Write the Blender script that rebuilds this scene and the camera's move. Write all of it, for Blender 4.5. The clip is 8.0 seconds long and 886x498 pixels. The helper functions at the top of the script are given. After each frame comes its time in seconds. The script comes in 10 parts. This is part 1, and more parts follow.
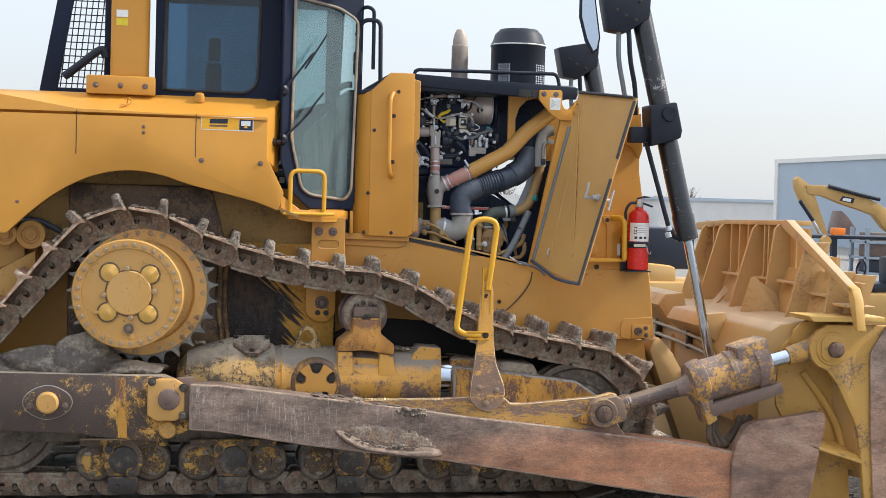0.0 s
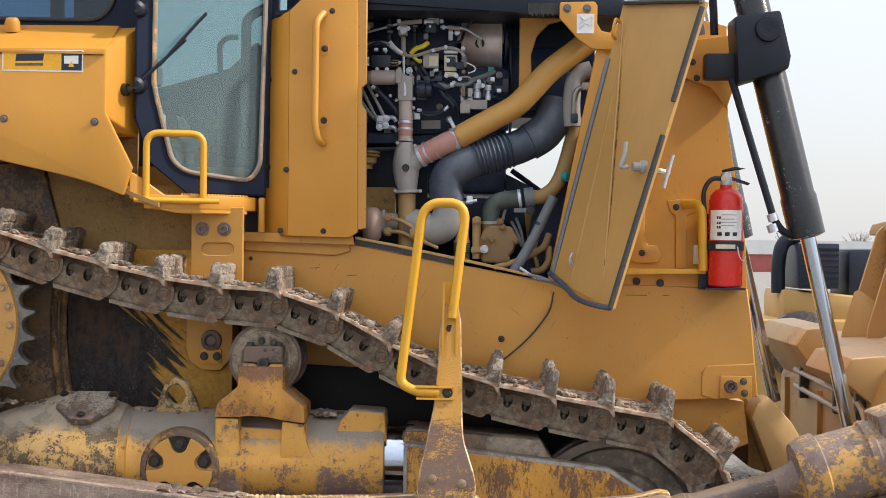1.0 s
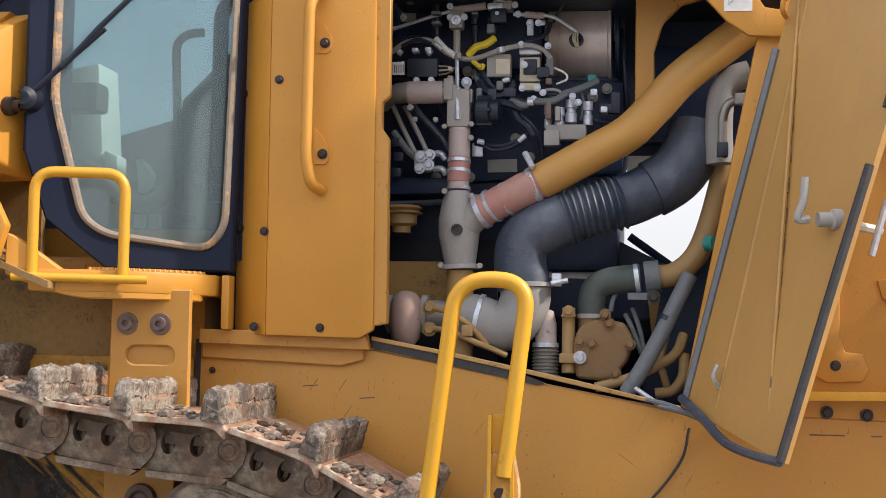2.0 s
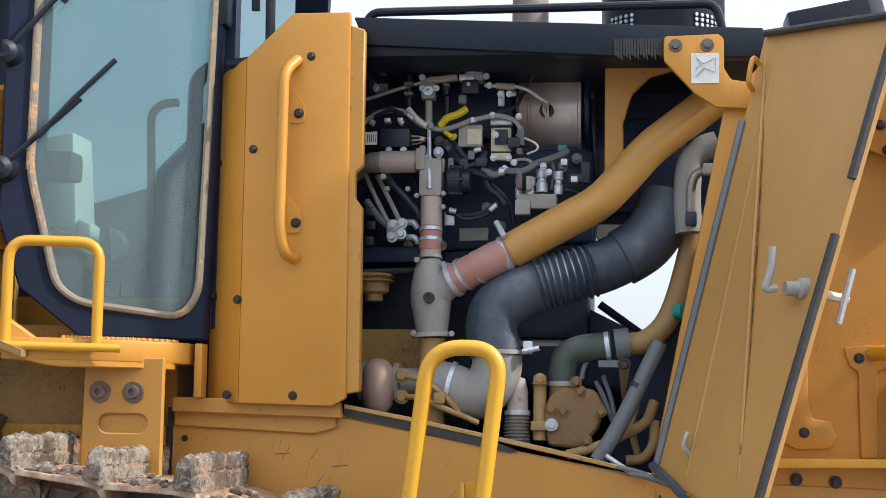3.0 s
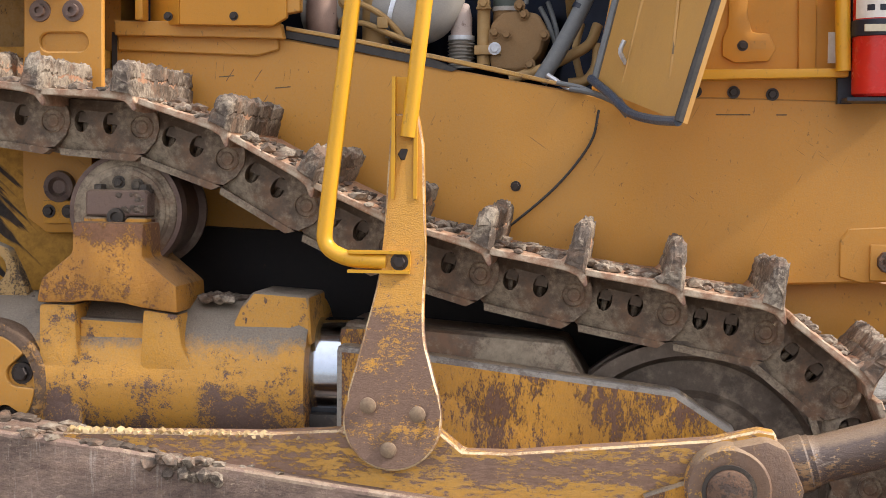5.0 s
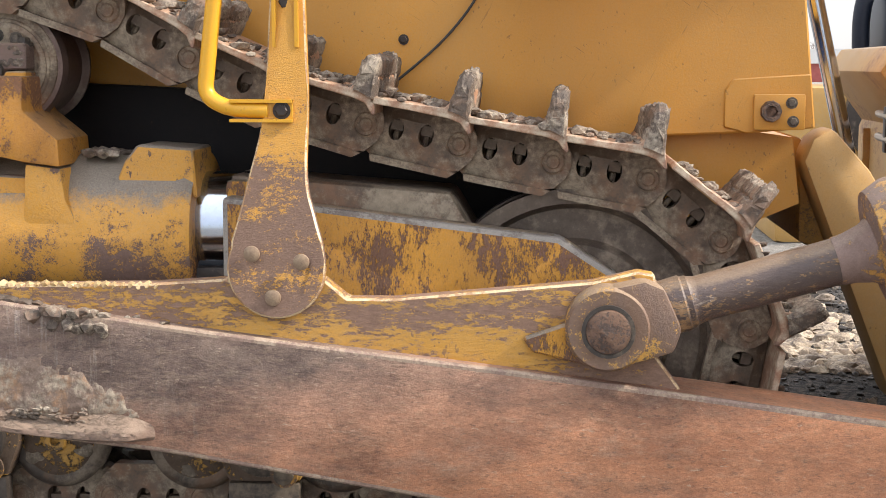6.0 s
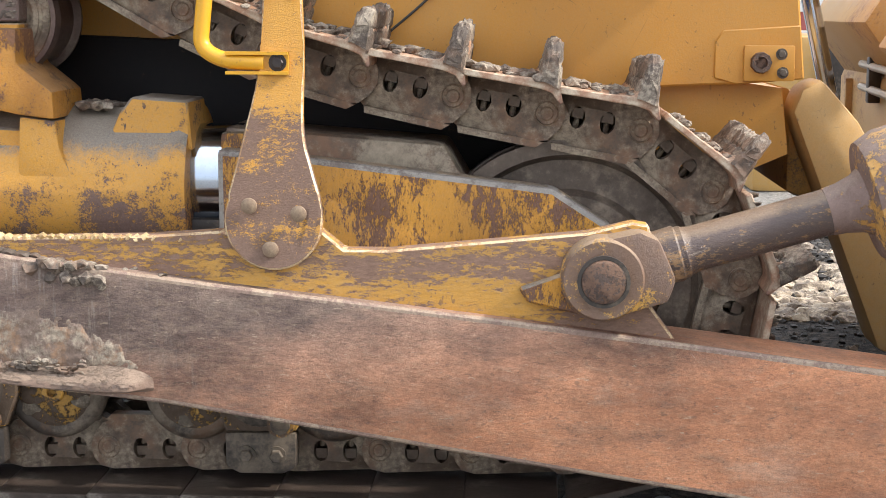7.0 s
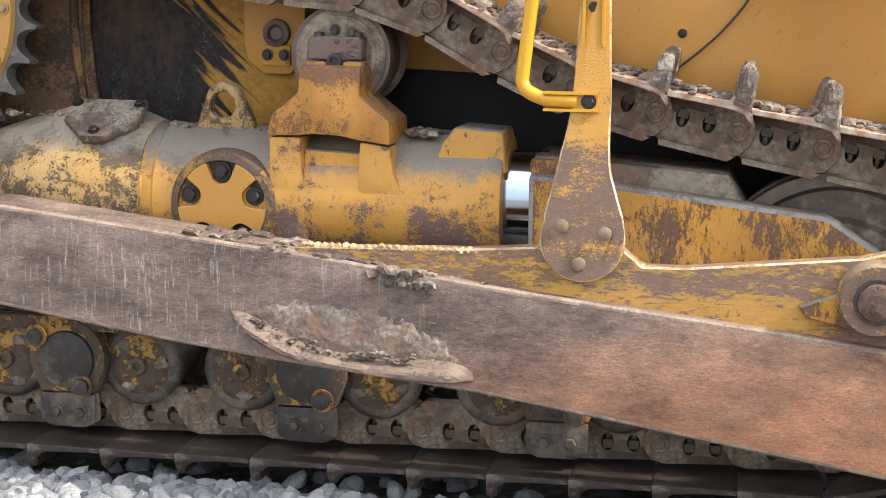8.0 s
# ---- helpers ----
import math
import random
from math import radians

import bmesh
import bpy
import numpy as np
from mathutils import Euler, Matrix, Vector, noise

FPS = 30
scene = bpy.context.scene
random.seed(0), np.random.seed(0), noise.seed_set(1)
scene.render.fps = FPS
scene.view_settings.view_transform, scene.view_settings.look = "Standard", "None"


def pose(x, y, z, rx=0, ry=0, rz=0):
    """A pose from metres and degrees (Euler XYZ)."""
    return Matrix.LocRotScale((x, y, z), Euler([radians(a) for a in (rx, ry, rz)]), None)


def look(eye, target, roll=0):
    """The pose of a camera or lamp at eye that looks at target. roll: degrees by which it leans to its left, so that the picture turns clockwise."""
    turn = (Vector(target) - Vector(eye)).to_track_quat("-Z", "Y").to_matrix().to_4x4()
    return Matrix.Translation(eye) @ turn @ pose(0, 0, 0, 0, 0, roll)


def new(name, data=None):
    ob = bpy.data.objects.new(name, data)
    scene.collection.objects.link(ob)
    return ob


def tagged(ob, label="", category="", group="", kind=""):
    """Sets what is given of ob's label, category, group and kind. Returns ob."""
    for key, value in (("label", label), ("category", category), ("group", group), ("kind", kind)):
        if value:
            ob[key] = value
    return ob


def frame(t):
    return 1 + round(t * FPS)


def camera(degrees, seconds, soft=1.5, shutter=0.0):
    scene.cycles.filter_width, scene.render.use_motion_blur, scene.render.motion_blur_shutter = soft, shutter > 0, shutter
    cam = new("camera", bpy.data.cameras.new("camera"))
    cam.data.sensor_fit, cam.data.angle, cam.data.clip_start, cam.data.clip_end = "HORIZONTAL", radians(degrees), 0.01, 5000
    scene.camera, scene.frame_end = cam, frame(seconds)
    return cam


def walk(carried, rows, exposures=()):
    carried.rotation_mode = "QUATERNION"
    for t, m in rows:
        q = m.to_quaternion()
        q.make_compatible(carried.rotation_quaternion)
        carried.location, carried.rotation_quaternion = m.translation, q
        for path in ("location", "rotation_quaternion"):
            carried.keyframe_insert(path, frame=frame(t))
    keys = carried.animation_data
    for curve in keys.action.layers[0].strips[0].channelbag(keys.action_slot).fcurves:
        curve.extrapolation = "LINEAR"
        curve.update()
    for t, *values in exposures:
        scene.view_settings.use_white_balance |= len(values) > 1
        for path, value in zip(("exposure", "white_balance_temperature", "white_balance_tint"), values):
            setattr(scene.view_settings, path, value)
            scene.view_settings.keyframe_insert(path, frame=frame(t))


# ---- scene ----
cam = camera(32.96, 8.0, soft=0.45)
PATH = [
    (0, (-2.090, -11.815, 2.266), (-1.407, -7.876, 2.129), 1.57),
    (0.5, (-1.472, -11.025, 2.337), (-0.945, -7.063, 2.174), 1.69),
    (0.7, (-0.992, -9.431, 2.096), (-0.559, -5.455, 2.007), 0.98),
    (1, (0.140, -7.896, 1.935), (0.058, -3.896, 1.925), 0.71),
    (1.5, (0.390, -6.169, 1.862), (-0.008, -2.190, 1.977), 0.88),
    (2, (0.444, -5.212, 1.952), (-0.137, -1.262, 2.206), 1.02),
    (2.2, (0.419, -5.213, 1.960), (-0.088, -1.258, 2.288), 0.96),
    (3.3, (0.474, -5.261, 1.952), (-0.028, -1.317, 2.396), 0.92),
    (3.5, (0.533, -5.250, 1.894), (-0.016, -1.314, 2.349), 0.86),
    (4, (0.496, -5.253, 1.774), (0.018, -1.289, 2.007), 0.72),
    (4.5, (0.569, -5.239, 1.608), (0.043, -1.274, 1.620), 0.53),
    (5, (0.625, -5.239, 1.529), (0.128, -1.275, 1.325), 0.54),
    (6.3, (0.742, -5.252, 1.407), (0.514, -1.300, 0.836), -0.02),
    (6.5, (0.714, -5.258, 1.414), (0.510, -1.311, 0.799), -0.04),
    (7, (0.671, -5.278, 1.427), (0.456, -1.333, 0.802), 0.08),
    (7.5, (0.538, -5.742, 1.521), (0.154, -1.811, 0.888), 0.45),
    (8, (0.445, -5.865, 1.573), (-0.293, -1.986, 0.932), 0.59),
]
walk(cam, [(t, look(eye, target, roll)) for t, eye, target, roll in PATH],
     exposures=((0.0, 0.5, 6300, 10), (1.0, 0.52, 6550, 12), (1.5, 0.55, 6650, 15), (2.0, 0.58, 6650, 16), (3.4, 0.57, 6100, 8), (4.0, 0.62, 6500, 13), (4.6, 0.66, 6900, 16), (5.2, 0.7, 6900, 16), (6.3, 0.92, 6600, 12), (8.0, 0.99, 6350, 11)))

# ---- light: hazy bright day, low-contrast sun from ahead of the machine ----
world = bpy.data.worlds.new("hazy_sky")
scene.world = world
world.use_nodes = True
wn = world.node_tree.nodes
sky = wn.new("ShaderNodeTexSky")
sky.sky_type = "NISHITA"
sky.sun_disc = False
sky.sun_elevation = radians(40)
sky.sun_rotation = radians(80)
sky.air_density = 1.0
sky.dust_density = 2.0
sky.ozone_density = 1.0
# thin white overcast over the clear sky
veil = wn.new("ShaderNodeMix")
veil.data_type = "RGBA"
veil.inputs[0].default_value = 0.72
# an overcast sky is brighter overhead than at the horizon
wtc = wn.new("ShaderNodeTexCoord")
wxyz = wn.new("ShaderNodeSeparateXYZ")
rise = wn.new("ShaderNodeMapRange")
rise.inputs["From Min"].default_value, rise.inputs["From Max"].default_value = 0.05, 0.9
rise.inputs["To Min"].default_value, rise.inputs["To Max"].default_value = 0.0, 1.0
grade = wn.new("ShaderNodeMix")
grade.data_type = "RGBA"
grade.inputs[6].default_value = (5.2, 5.4, 5.6, 1)
grade.inputs[7].default_value = (12.6, 13.0, 13.6, 1)
world.node_tree.links.new(wtc.outputs["Generated"], wxyz.inputs[0])
world.node_tree.links.new(wxyz.outputs[2], rise.inputs["Value"])
world.node_tree.links.new(rise.outputs[0], grade.inputs[0])
world.node_tree.links.new(grade.outputs[2], veil.inputs[7])
world.node_tree.links.new(sky.outputs[0], veil.inputs[6])
world.node_tree.links.new(veil.outputs[2], wn["Background"].inputs[0])
wn["Background"].inputs[1].default_value = 0.12
sun_data = bpy.data.lights.new("sun", "SUN")
sun_data.energy = 3.3
sun_data.angle = radians(2.0)
sun_data.color = (1.0, 0.93, 0.82)
sun = new("sun", sun_data)
sun.matrix_world = look((8, -0.6, 6.5), (0, 0, 0))

# ---- materials ----
def nodes_of(name):
    m = bpy.data.materials.new(name)
    m.use_nodes = True
    return m, m.node_tree.nodes, m.node_tree.links, m.node_tree.nodes["Principled BSDF"]


def tex_noise(n, l, scale, detail=6, rough=0.6, stretch=None, seed=0.0):
    tc = n.new("ShaderNodeTexCoord")
    mp = n.new("ShaderNodeMapping")
    mp.inputs["Location"].default_value = (seed, seed * 0.7, -seed)
    if stretch:
        mp.inputs["Scale"].default_value = stretch
    t = n.new("ShaderNodeTexNoise")
    t.inputs["Scale"].default_value = scale
    t.inputs["Detail"].default_value = detail
    t.inputs["Roughness"].default_value = rough
    l.new(tc.outputs["Object"], mp.inputs[0])
    l.new(mp.outputs[0], t.inputs["Vector"])
    return t.outputs["Fac"]


def ramp(n, l, src, lo, hi, a=0.0, b=1.0):
    r = n.new("ShaderNodeMapRange")
    r.inputs["From Min"].default_value, r.inputs["From Max"].default_value = lo, hi
    r.inputs["To Min"].default_value, r.inputs["To Max"].default_value = a, b
    l.new(src, r.inputs["Value"])
    return r.outputs[0]


def mix(n, l, fac, a, b):
    x = n.new("ShaderNodeMix")
    x.data_type = "RGBA"
    if isinstance(fac, (int, float)):
        x.inputs[0].default_value = fac
    else:
        l.new(fac, x.inputs[0])
    for i, v in ((6, a), (7, b)):
        if isinstance(v, tuple):
            x.inputs[i].default_value = (*v, 1)
        else:
            l.new(v, x.inputs[i])
    return x.outputs[2]


def times(n, l, a, b):
    m = n.new("ShaderNodeMath")
    m.operation = "MULTIPLY"
    for i, v in ((0, a), (1, b)):
        if isinstance(v, (int, float)):
            m.inputs[i].default_value = v
        else:
            l.new(v, m.inputs[i])
    return m.outputs[0]


def bump(n, l, b, height, strength, dist=0.01):
    x = n.new("ShaderNodeBump")
    x.inputs["Strength"].default_value = strength
    x.inputs["Distance"].default_value = dist
    l.new(height, x.inputs["Height"])
    l.new(x.outputs[0], b.inputs["Normal"])


def along(n, l, axis, lo, hi):
    """0 to 1 along one of the place's axes."""
    tc = n.new("ShaderNodeTexCoord")
    sep = n.new("ShaderNodeSeparateXYZ")
    l.new(tc.outputs["Object"], sep.inputs[0])
    return ramp(n, l, sep.outputs["xyz".index(axis)], lo, hi)


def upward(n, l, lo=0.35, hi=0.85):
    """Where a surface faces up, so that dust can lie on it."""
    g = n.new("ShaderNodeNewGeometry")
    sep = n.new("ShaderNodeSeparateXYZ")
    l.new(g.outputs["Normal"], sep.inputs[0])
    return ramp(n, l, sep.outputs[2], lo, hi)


def plus(n, l, a, b):
    m = n.new("ShaderNodeMath")
    m.operation = "ADD"
    for i, v in ((0, a), (1, b)):
        if isinstance(v, (int, float)):
            m.inputs[i].default_value = v
        else:
            l.new(v, m.inputs[i])
    return m.outputs[0]


def scratches(n, l, scale, turn, seed, lo=0.66, hi=0.70):
    """Thin marks a hand long that lean by an angle and gather in places."""
    tc = n.new("ShaderNodeTexCoord")
    rot = n.new("ShaderNodeMapping")
    rot.inputs["Rotation"].default_value = (0, radians(turn), 0)
    mp = n.new("ShaderNodeMapping")
    mp.inputs["Scale"].default_value = (0.05, 0.4, 1)
    mp.inputs["Location"].default_value = (seed, seed, seed)
    t = n.new("ShaderNodeTexNoise")
    t.inputs["Scale"].default_value = scale
    t.inputs["Detail"].default_value = 4
    t.inputs["Roughness"].default_value = 0.65
    l.new(tc.outputs["Object"], rot.inputs[0])
    l.new(rot.outputs[0], mp.inputs[0])
    l.new(mp.outputs[0], t.inputs["Vector"])
    patch = tex_noise(n, l, 4.3, 4, 0.65, seed=seed + 4)
    return times(n, l, ramp(n, l, t.outputs["Fac"], lo, hi), ramp(n, l, patch, 0.47, 0.62))


def painted(name, colour, rough=0.45, dust=0.15, chips=0.0, chip_colour=(0.07, 0.045, 0.04), dust_colour=(0.42, 0.33, 0.2),
            scale=14.0, relief=0.1, stretch=None, wear_scale=2.2, metal=0.0, chip_rough=0.7,
            scratch=0.0, scratch_turns=(4, 78), scratch_colour=(0.1, 0.075, 0.06), top_dust=0.0, top_colour=(0.36, 0.32, 0.26), top_from=0.35,
            wear_along=None, tint_along=None, grit=0.1, film=0.0, film_colour=(0.2, 0.15, 0.1), specks=0.0, spec=0.5):
    """Paint or bare metal with a slow shift of tone, dust, grit, scratches, and chips that gather in worn areas.
    wear_along: (axis, from, to, amount) for wear that grows along the place; tint_along: (axis, from, to, colour);
    film: a thin smear of dry dirt; specks: small dark nicks strewn about."""
    m, n, l, b = nodes_of(name)
    slow = tex_noise(n, l, 1.7, 3, 0.5, seed=2.0)
    fine = tex_noise(n, l, scale * 3, 8, 0.7, stretch, seed=5.0)
    grain = tex_noise(n, l, 230, 3, 0.7, seed=8.0)
    base = colour
    if tint_along:
        base = mix(n, l, along(n, l, *tint_along[:3]), colour, tint_along[3])
    bright = n.new("ShaderNodeHueSaturation")
    if isinstance(base, tuple):
        bright.inputs["Color"].default_value = (*base, 1)
    else:
        l.new(base, bright.inputs["Color"])
    tone_value = plus(n, l, ramp(n, l, slow, 0.35, 0.65, 0.9, 1.08), ramp(n, l, grain, 0.25, 0.75, -grit, grit))
    l.new(tone_value, bright.inputs["Value"])
    dusty = mix(n, l, times(n, l, ramp(n, l, fine, 0.35, 0.75), ramp(n, l, slow, 0.3, 0.7, 0.4 * dust, 1.6 * dust)), bright.outputs[0], dust_colour)
    col, r = dusty, rough
    if film > 0:
        smear = tex_noise(n, l, 3.4, 10, 0.72, (1.2, 1.0, 0.55), seed=6.0)
        col = mix(n, l, times(n, l, ramp(n, l, smear, 0.38, 0.72), film), col, film_colour)
    if specks > 0:
        dot = tex_noise(n, l, 75, 3, 0.6, (1, 1, 0.6), seed=4.4)
        where = tex_noise(n, l, 5, 4, 0.7, seed=11.0)
        col = mix(n, l, times(n, l, times(n, l, ramp(n, l, dot, 0.635, 0.665), ramp(n, l, where, 0.46, 0.6)), specks), col, chip_colour)
    if scratch > 0:
        for k, turn in enumerate(scratch_turns):
            mask = times(n, l, scratches(n, l, 120 + 35 * k, turn, 3.0 + 5 * k, 0.69 - 0.05 * scratch, 0.73 - 0.05 * scratch), min(0.8, 0.35 + 0.4 * scratch))
            col = mix(n, l, mask, col, scratch_colour)
    if chips > 0:
        area = tex_noise(n, l, wear_scale, 5, 0.65, stretch, seed=9.0)
        spot = tex_noise(n, l, scale, 12, 0.82, stretch, seed=1.3)
        tiny = tex_noise(n, l, scale * 4.5, 5, 0.7, stretch, seed=15.0)
        total = plus(n, l, plus(n, l, times(n, l, area, 0.8), times(n, l, spot, 0.8)), times(n, l, tiny, 0.45))
        if wear_along:
            total = plus(n, l, total, times(n, l, along(n, l, *wear_along[:3]), wear_along[3]))
        edge = 1.025 + 0.3 * (0.5 - chips)
        mask = ramp(n, l, total, edge, edge + 0.025)
        near = ramp(n, l, total, edge - 0.07, edge)
        col = mix(n, l, times(n, l, near, 0.3), col, tuple(0.5 * a * 0.55 + 0.5 * c for a, c in zip(colour, chip_colour)))
        worn = mix(n, l, ramp(n, l, fine, 0.3, 0.7), chip_colour, tuple(min(1, c * 1.9 + 0.01) for c in chip_colour))
        worn = mix(n, l, times(n, l, ramp(n, l, grain, 0.5, 0.75), 0.35), worn, tuple(min(1, c * 2.4 + 0.02) for c in chip_colour))
        col = mix(n, l, times(n, l, mask, 0.93), col, worn)
        rr = ramp(n, l, mask, 0, 1, rough, chip_rough)
        l.new(rr, b.inputs["Roughness"])
        height = plus(n, l, fine, times(n, l, mask, -0.5))
    else:
        l.new(ramp(n, l, fine, 0.2, 0.8, rough * 0.85, min(1, rough * 1.25)), b.inputs["Roughness"])
        height = fine
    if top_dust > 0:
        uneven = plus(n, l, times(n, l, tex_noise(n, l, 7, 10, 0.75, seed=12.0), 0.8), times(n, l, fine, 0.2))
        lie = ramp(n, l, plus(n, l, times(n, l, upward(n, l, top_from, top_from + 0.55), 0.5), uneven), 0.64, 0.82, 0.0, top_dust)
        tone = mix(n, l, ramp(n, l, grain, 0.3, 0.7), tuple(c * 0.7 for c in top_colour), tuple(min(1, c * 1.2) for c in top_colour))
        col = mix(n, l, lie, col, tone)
    l.new(col, b.inputs["Base Color"])
    b.inputs["Metallic"].default_value = metal
    b.inputs["Specular IOR Level"].default_value = spec
    bump(n, l, b, height, min(1.0, relief * 1.6), 0.005)
    return m


def scraped_arm(name, rust=1.0):
    """Bare steel: grey-brown at the rear, rust-red ahead and below, brushed along its length, scuffed upright."""
    m, n, l, b = nodes_of(name)
    tc = n.new("ShaderNodeTexCoord")
    sep = n.new("ShaderNodeSeparateXYZ")
    l.new(tc.outputs["Object"], sep.inputs[0])
    down = plus(n, l, plus(n, l, times(n, l, sep.outputs[0], 0.127), sep.outputs[2]), -0.727)
    cloud = tex_noise(n, l, 2.6, 10, 0.72, (0.8, 1, 1.6), seed=2.0)
    blotch = tex_noise(n, l, 7, 12, 0.78, (0.5, 1, 1.3), seed=17.0)
    fine = tex_noise(n, l, 60, 8, 0.75, (0.5, 1, 1), seed=9.0)
    col = mix(n, l, ramp(n, l, cloud, 0.36, 0.62), (0.12, 0.082, 0.07), (0.27, 0.2, 0.165))
    red = ramp(n, l, plus(n, l, plus(n, l, sep.outputs[0], times(n, l, cloud, 1.6)), times(n, l, down, -3.6)), 1.05, 2.3)
    col = mix(n, l, times(n, l, red, rust), col, mix(n, l, ramp(n, l, blotch, 0.38, 0.66), (0.4, 0.19, 0.115), (0.64, 0.33, 0.2)))
    col = mix(n, l, times(n, l, ramp(n, l, blotch, 0.53, 0.66), 0.65), col, (0.12, 0.075, 0.062))
    # brushed along the arm
    mp0 = n.new("ShaderNodeMapping")
    mp0.inputs["Rotation"].default_value = (0, radians(-7), 0)
    mp = n.new("ShaderNodeMapping")
    mp.inputs["Scale"].default_value = (14, 20, 60)
    brush = n.new("ShaderNodeTexNoise")
    brush.inputs["Scale"].default_value = 1.0
    brush.inputs["Detail"].default_value = 6
    brush.inputs["Roughness"].default_value = 0.7
    l.new(tc.outputs["Object"], mp0.inputs[0])
    l.new(mp0.outputs[0], mp.inputs[0])
    l.new(mp.outputs[0], brush.inputs["Vector"])
    col = mix(n, l, times(n, l, ramp(n, l, brush.outputs["Fac"], 0.54, 0.74), 0.28), col, (0.13, 0.085, 0.07))
    col = mix(n, l, times(n, l, ramp(n, l, brush.outputs["Fac"], 0.44, 0.28), 0.16), col, (0.55, 0.42, 0.31))
    # upright pale scuffs towards the rear
    scuff = tex_noise(n, l, 1.0, 6, 0.75, (75, 30, 8), seed=6.0)
    rear = ramp(n, l, plus(n, l, sep.outputs[0], times(n, l, cloud, 1.2)), 0.5, -0.7)
    col = mix(n, l, times(n, l, times(n, l, ramp(n, l, scuff, 0.55, 0.68), rear), 0.75), col, (0.56, 0.52, 0.47))
    for k, turn in enumerate((4, 22, -50, 88)):
        col = mix(n, l, times(n, l, scratches(n, l, 130 + 20 * k, turn, 2.0 + 6 * k, 0.67, 0.72), 0.55), col, (0.55, 0.48, 0.4) if k % 2 == 0 else (0.12, 0.08, 0.07))
    # pits and bright nicks
    pit = tex_noise(n, l, 95, 4, 0.65, (0.45, 1, 1), seed=21.0)
    col = mix(n, l, times(n, l, ramp(n, l, pit, 0.6, 0.66), 0.4), col, (0.07, 0.05, 0.045))
    nick = tex_noise(n, l, 70, 5, 0.7, (0.35, 1, 1.2), seed=37.0)
    col = mix(n, l, times(n, l, ramp(n, l, nick, 0.63, 0.69), 0.6), col, (0.55, 0.44, 0.33))
    # dry dust, thickest in blotches
    col = mix(n, l, times(n, l, ramp(n, l, fine, 0.5, 0.75), 0.3), col, (0.5, 0.38, 0.27))
    smear = tex_noise(n, l, 3.2, 8, 0.7, (0.6, 1, 1.6), seed=31.0)
    col = mix(n, l, ramp(n, l, smear, 0.52, 0.68, 0.0, 0.55), col, (0.1, 0.075, 0.068))
    col = mix(n, l, ramp(n, l, smear, 0.44, 0.3, 0.0, 0.35), col, (0.5, 0.41, 0.33))
    hsv = n.new("ShaderNodeHueSaturation")
    l.new(col, hsv.inputs["Color"])
    speck = tex_noise(n, l, 160, 5, 0.8, (0.6, 1, 1), seed=3.0)
    l.new(times(n, l, ramp(n, l, speck, 0.3, 0.7, 0.74, 1.36), ramp(n, l, cloud, 0.32, 0.68, 0.58, 1.25)), hsv.inputs["Value"])
    hsv.inputs["Saturation"].default_value = 1.1
    l.new(hsv.outputs[0], b.inputs["Base Color"])
    l.new(ramp(n, l, blotch, 0.3, 0.7, 0.42, 0.75), b.inputs["Roughness"])
    b.inputs["Metallic"].default_value = 0.05
    bump(n, l, b, plus(n, l, fine, blotch), 0.7, 0.006)
    return m


def caked(name, base, mud, amount, scale=9.0, relief=0.8, rough=0.9, metal=0.0, stretch=None, third=None):
    """Steel, stone or earth under an uneven crust."""
    m, n, l, b = nodes_of(name)
    big = tex_noise(n, l, scale * 0.35, 5, 0.65, stretch, seed=3.0)
    small = tex_noise(n, l, scale * 3.2, 9, 0.75, stretch, seed=7.0)
    add = n.new("ShaderNodeMath")
    add.operation = "ADD"
    l.new(times(n, l, big, 0.65), add.inputs[0])
    l.new(times(n, l, small, 0.35), add.inputs[1])
    mask = ramp(n, l, add.outputs[0], 0.62 - amount * 0.3, 0.68 - amount * 0.24)
    steel = mix(n, l, ramp(n, l, small, 0.3, 0.7), tuple(c * 0.6 for c in base), tuple(min(1, c * 1.35) for c in base))
    if third:
        steel = mix(n, l, ramp(n, l, tex_noise(n, l, scale * 0.6, 6, 0.7, stretch, seed=13.0), 0.5, 0.62), steel, third)
    crust = mix(n, l, ramp(n, l, small, 0.35, 0.68), tuple(c * 0.65 for c in mud), tuple(min(1, c * 1.25) for c in mud))
    l.new(mix(n, l, mask, steel, crust), b.inputs["Base Color"])
    l.new(ramp(n, l, mask, 0, 1, rough * 0.65, rough), b.inputs["Roughness"])
    b.inputs["Metallic"].default_value = metal
    bump(n, l, b, add.outputs[0], relief, 0.012)
    return m


def plain(name, colour, rough=0.5, metal=0.0, grain=0.08, scale=60):
    m, n, l, b = nodes_of(name)
    f = tex_noise(n, l, scale, 5, 0.6)
    l.new(mix(n, l, ramp(n, l, f, 0.3, 0.7), tuple(c * (1 - grain) for c in colour), tuple(min(1, c * (1 + grain)) for c in colour)), b.inputs["Base Color"])
    b.inputs["Roughness"].default_value = rough
    b.inputs["Metallic"].default_value = metal
    return m


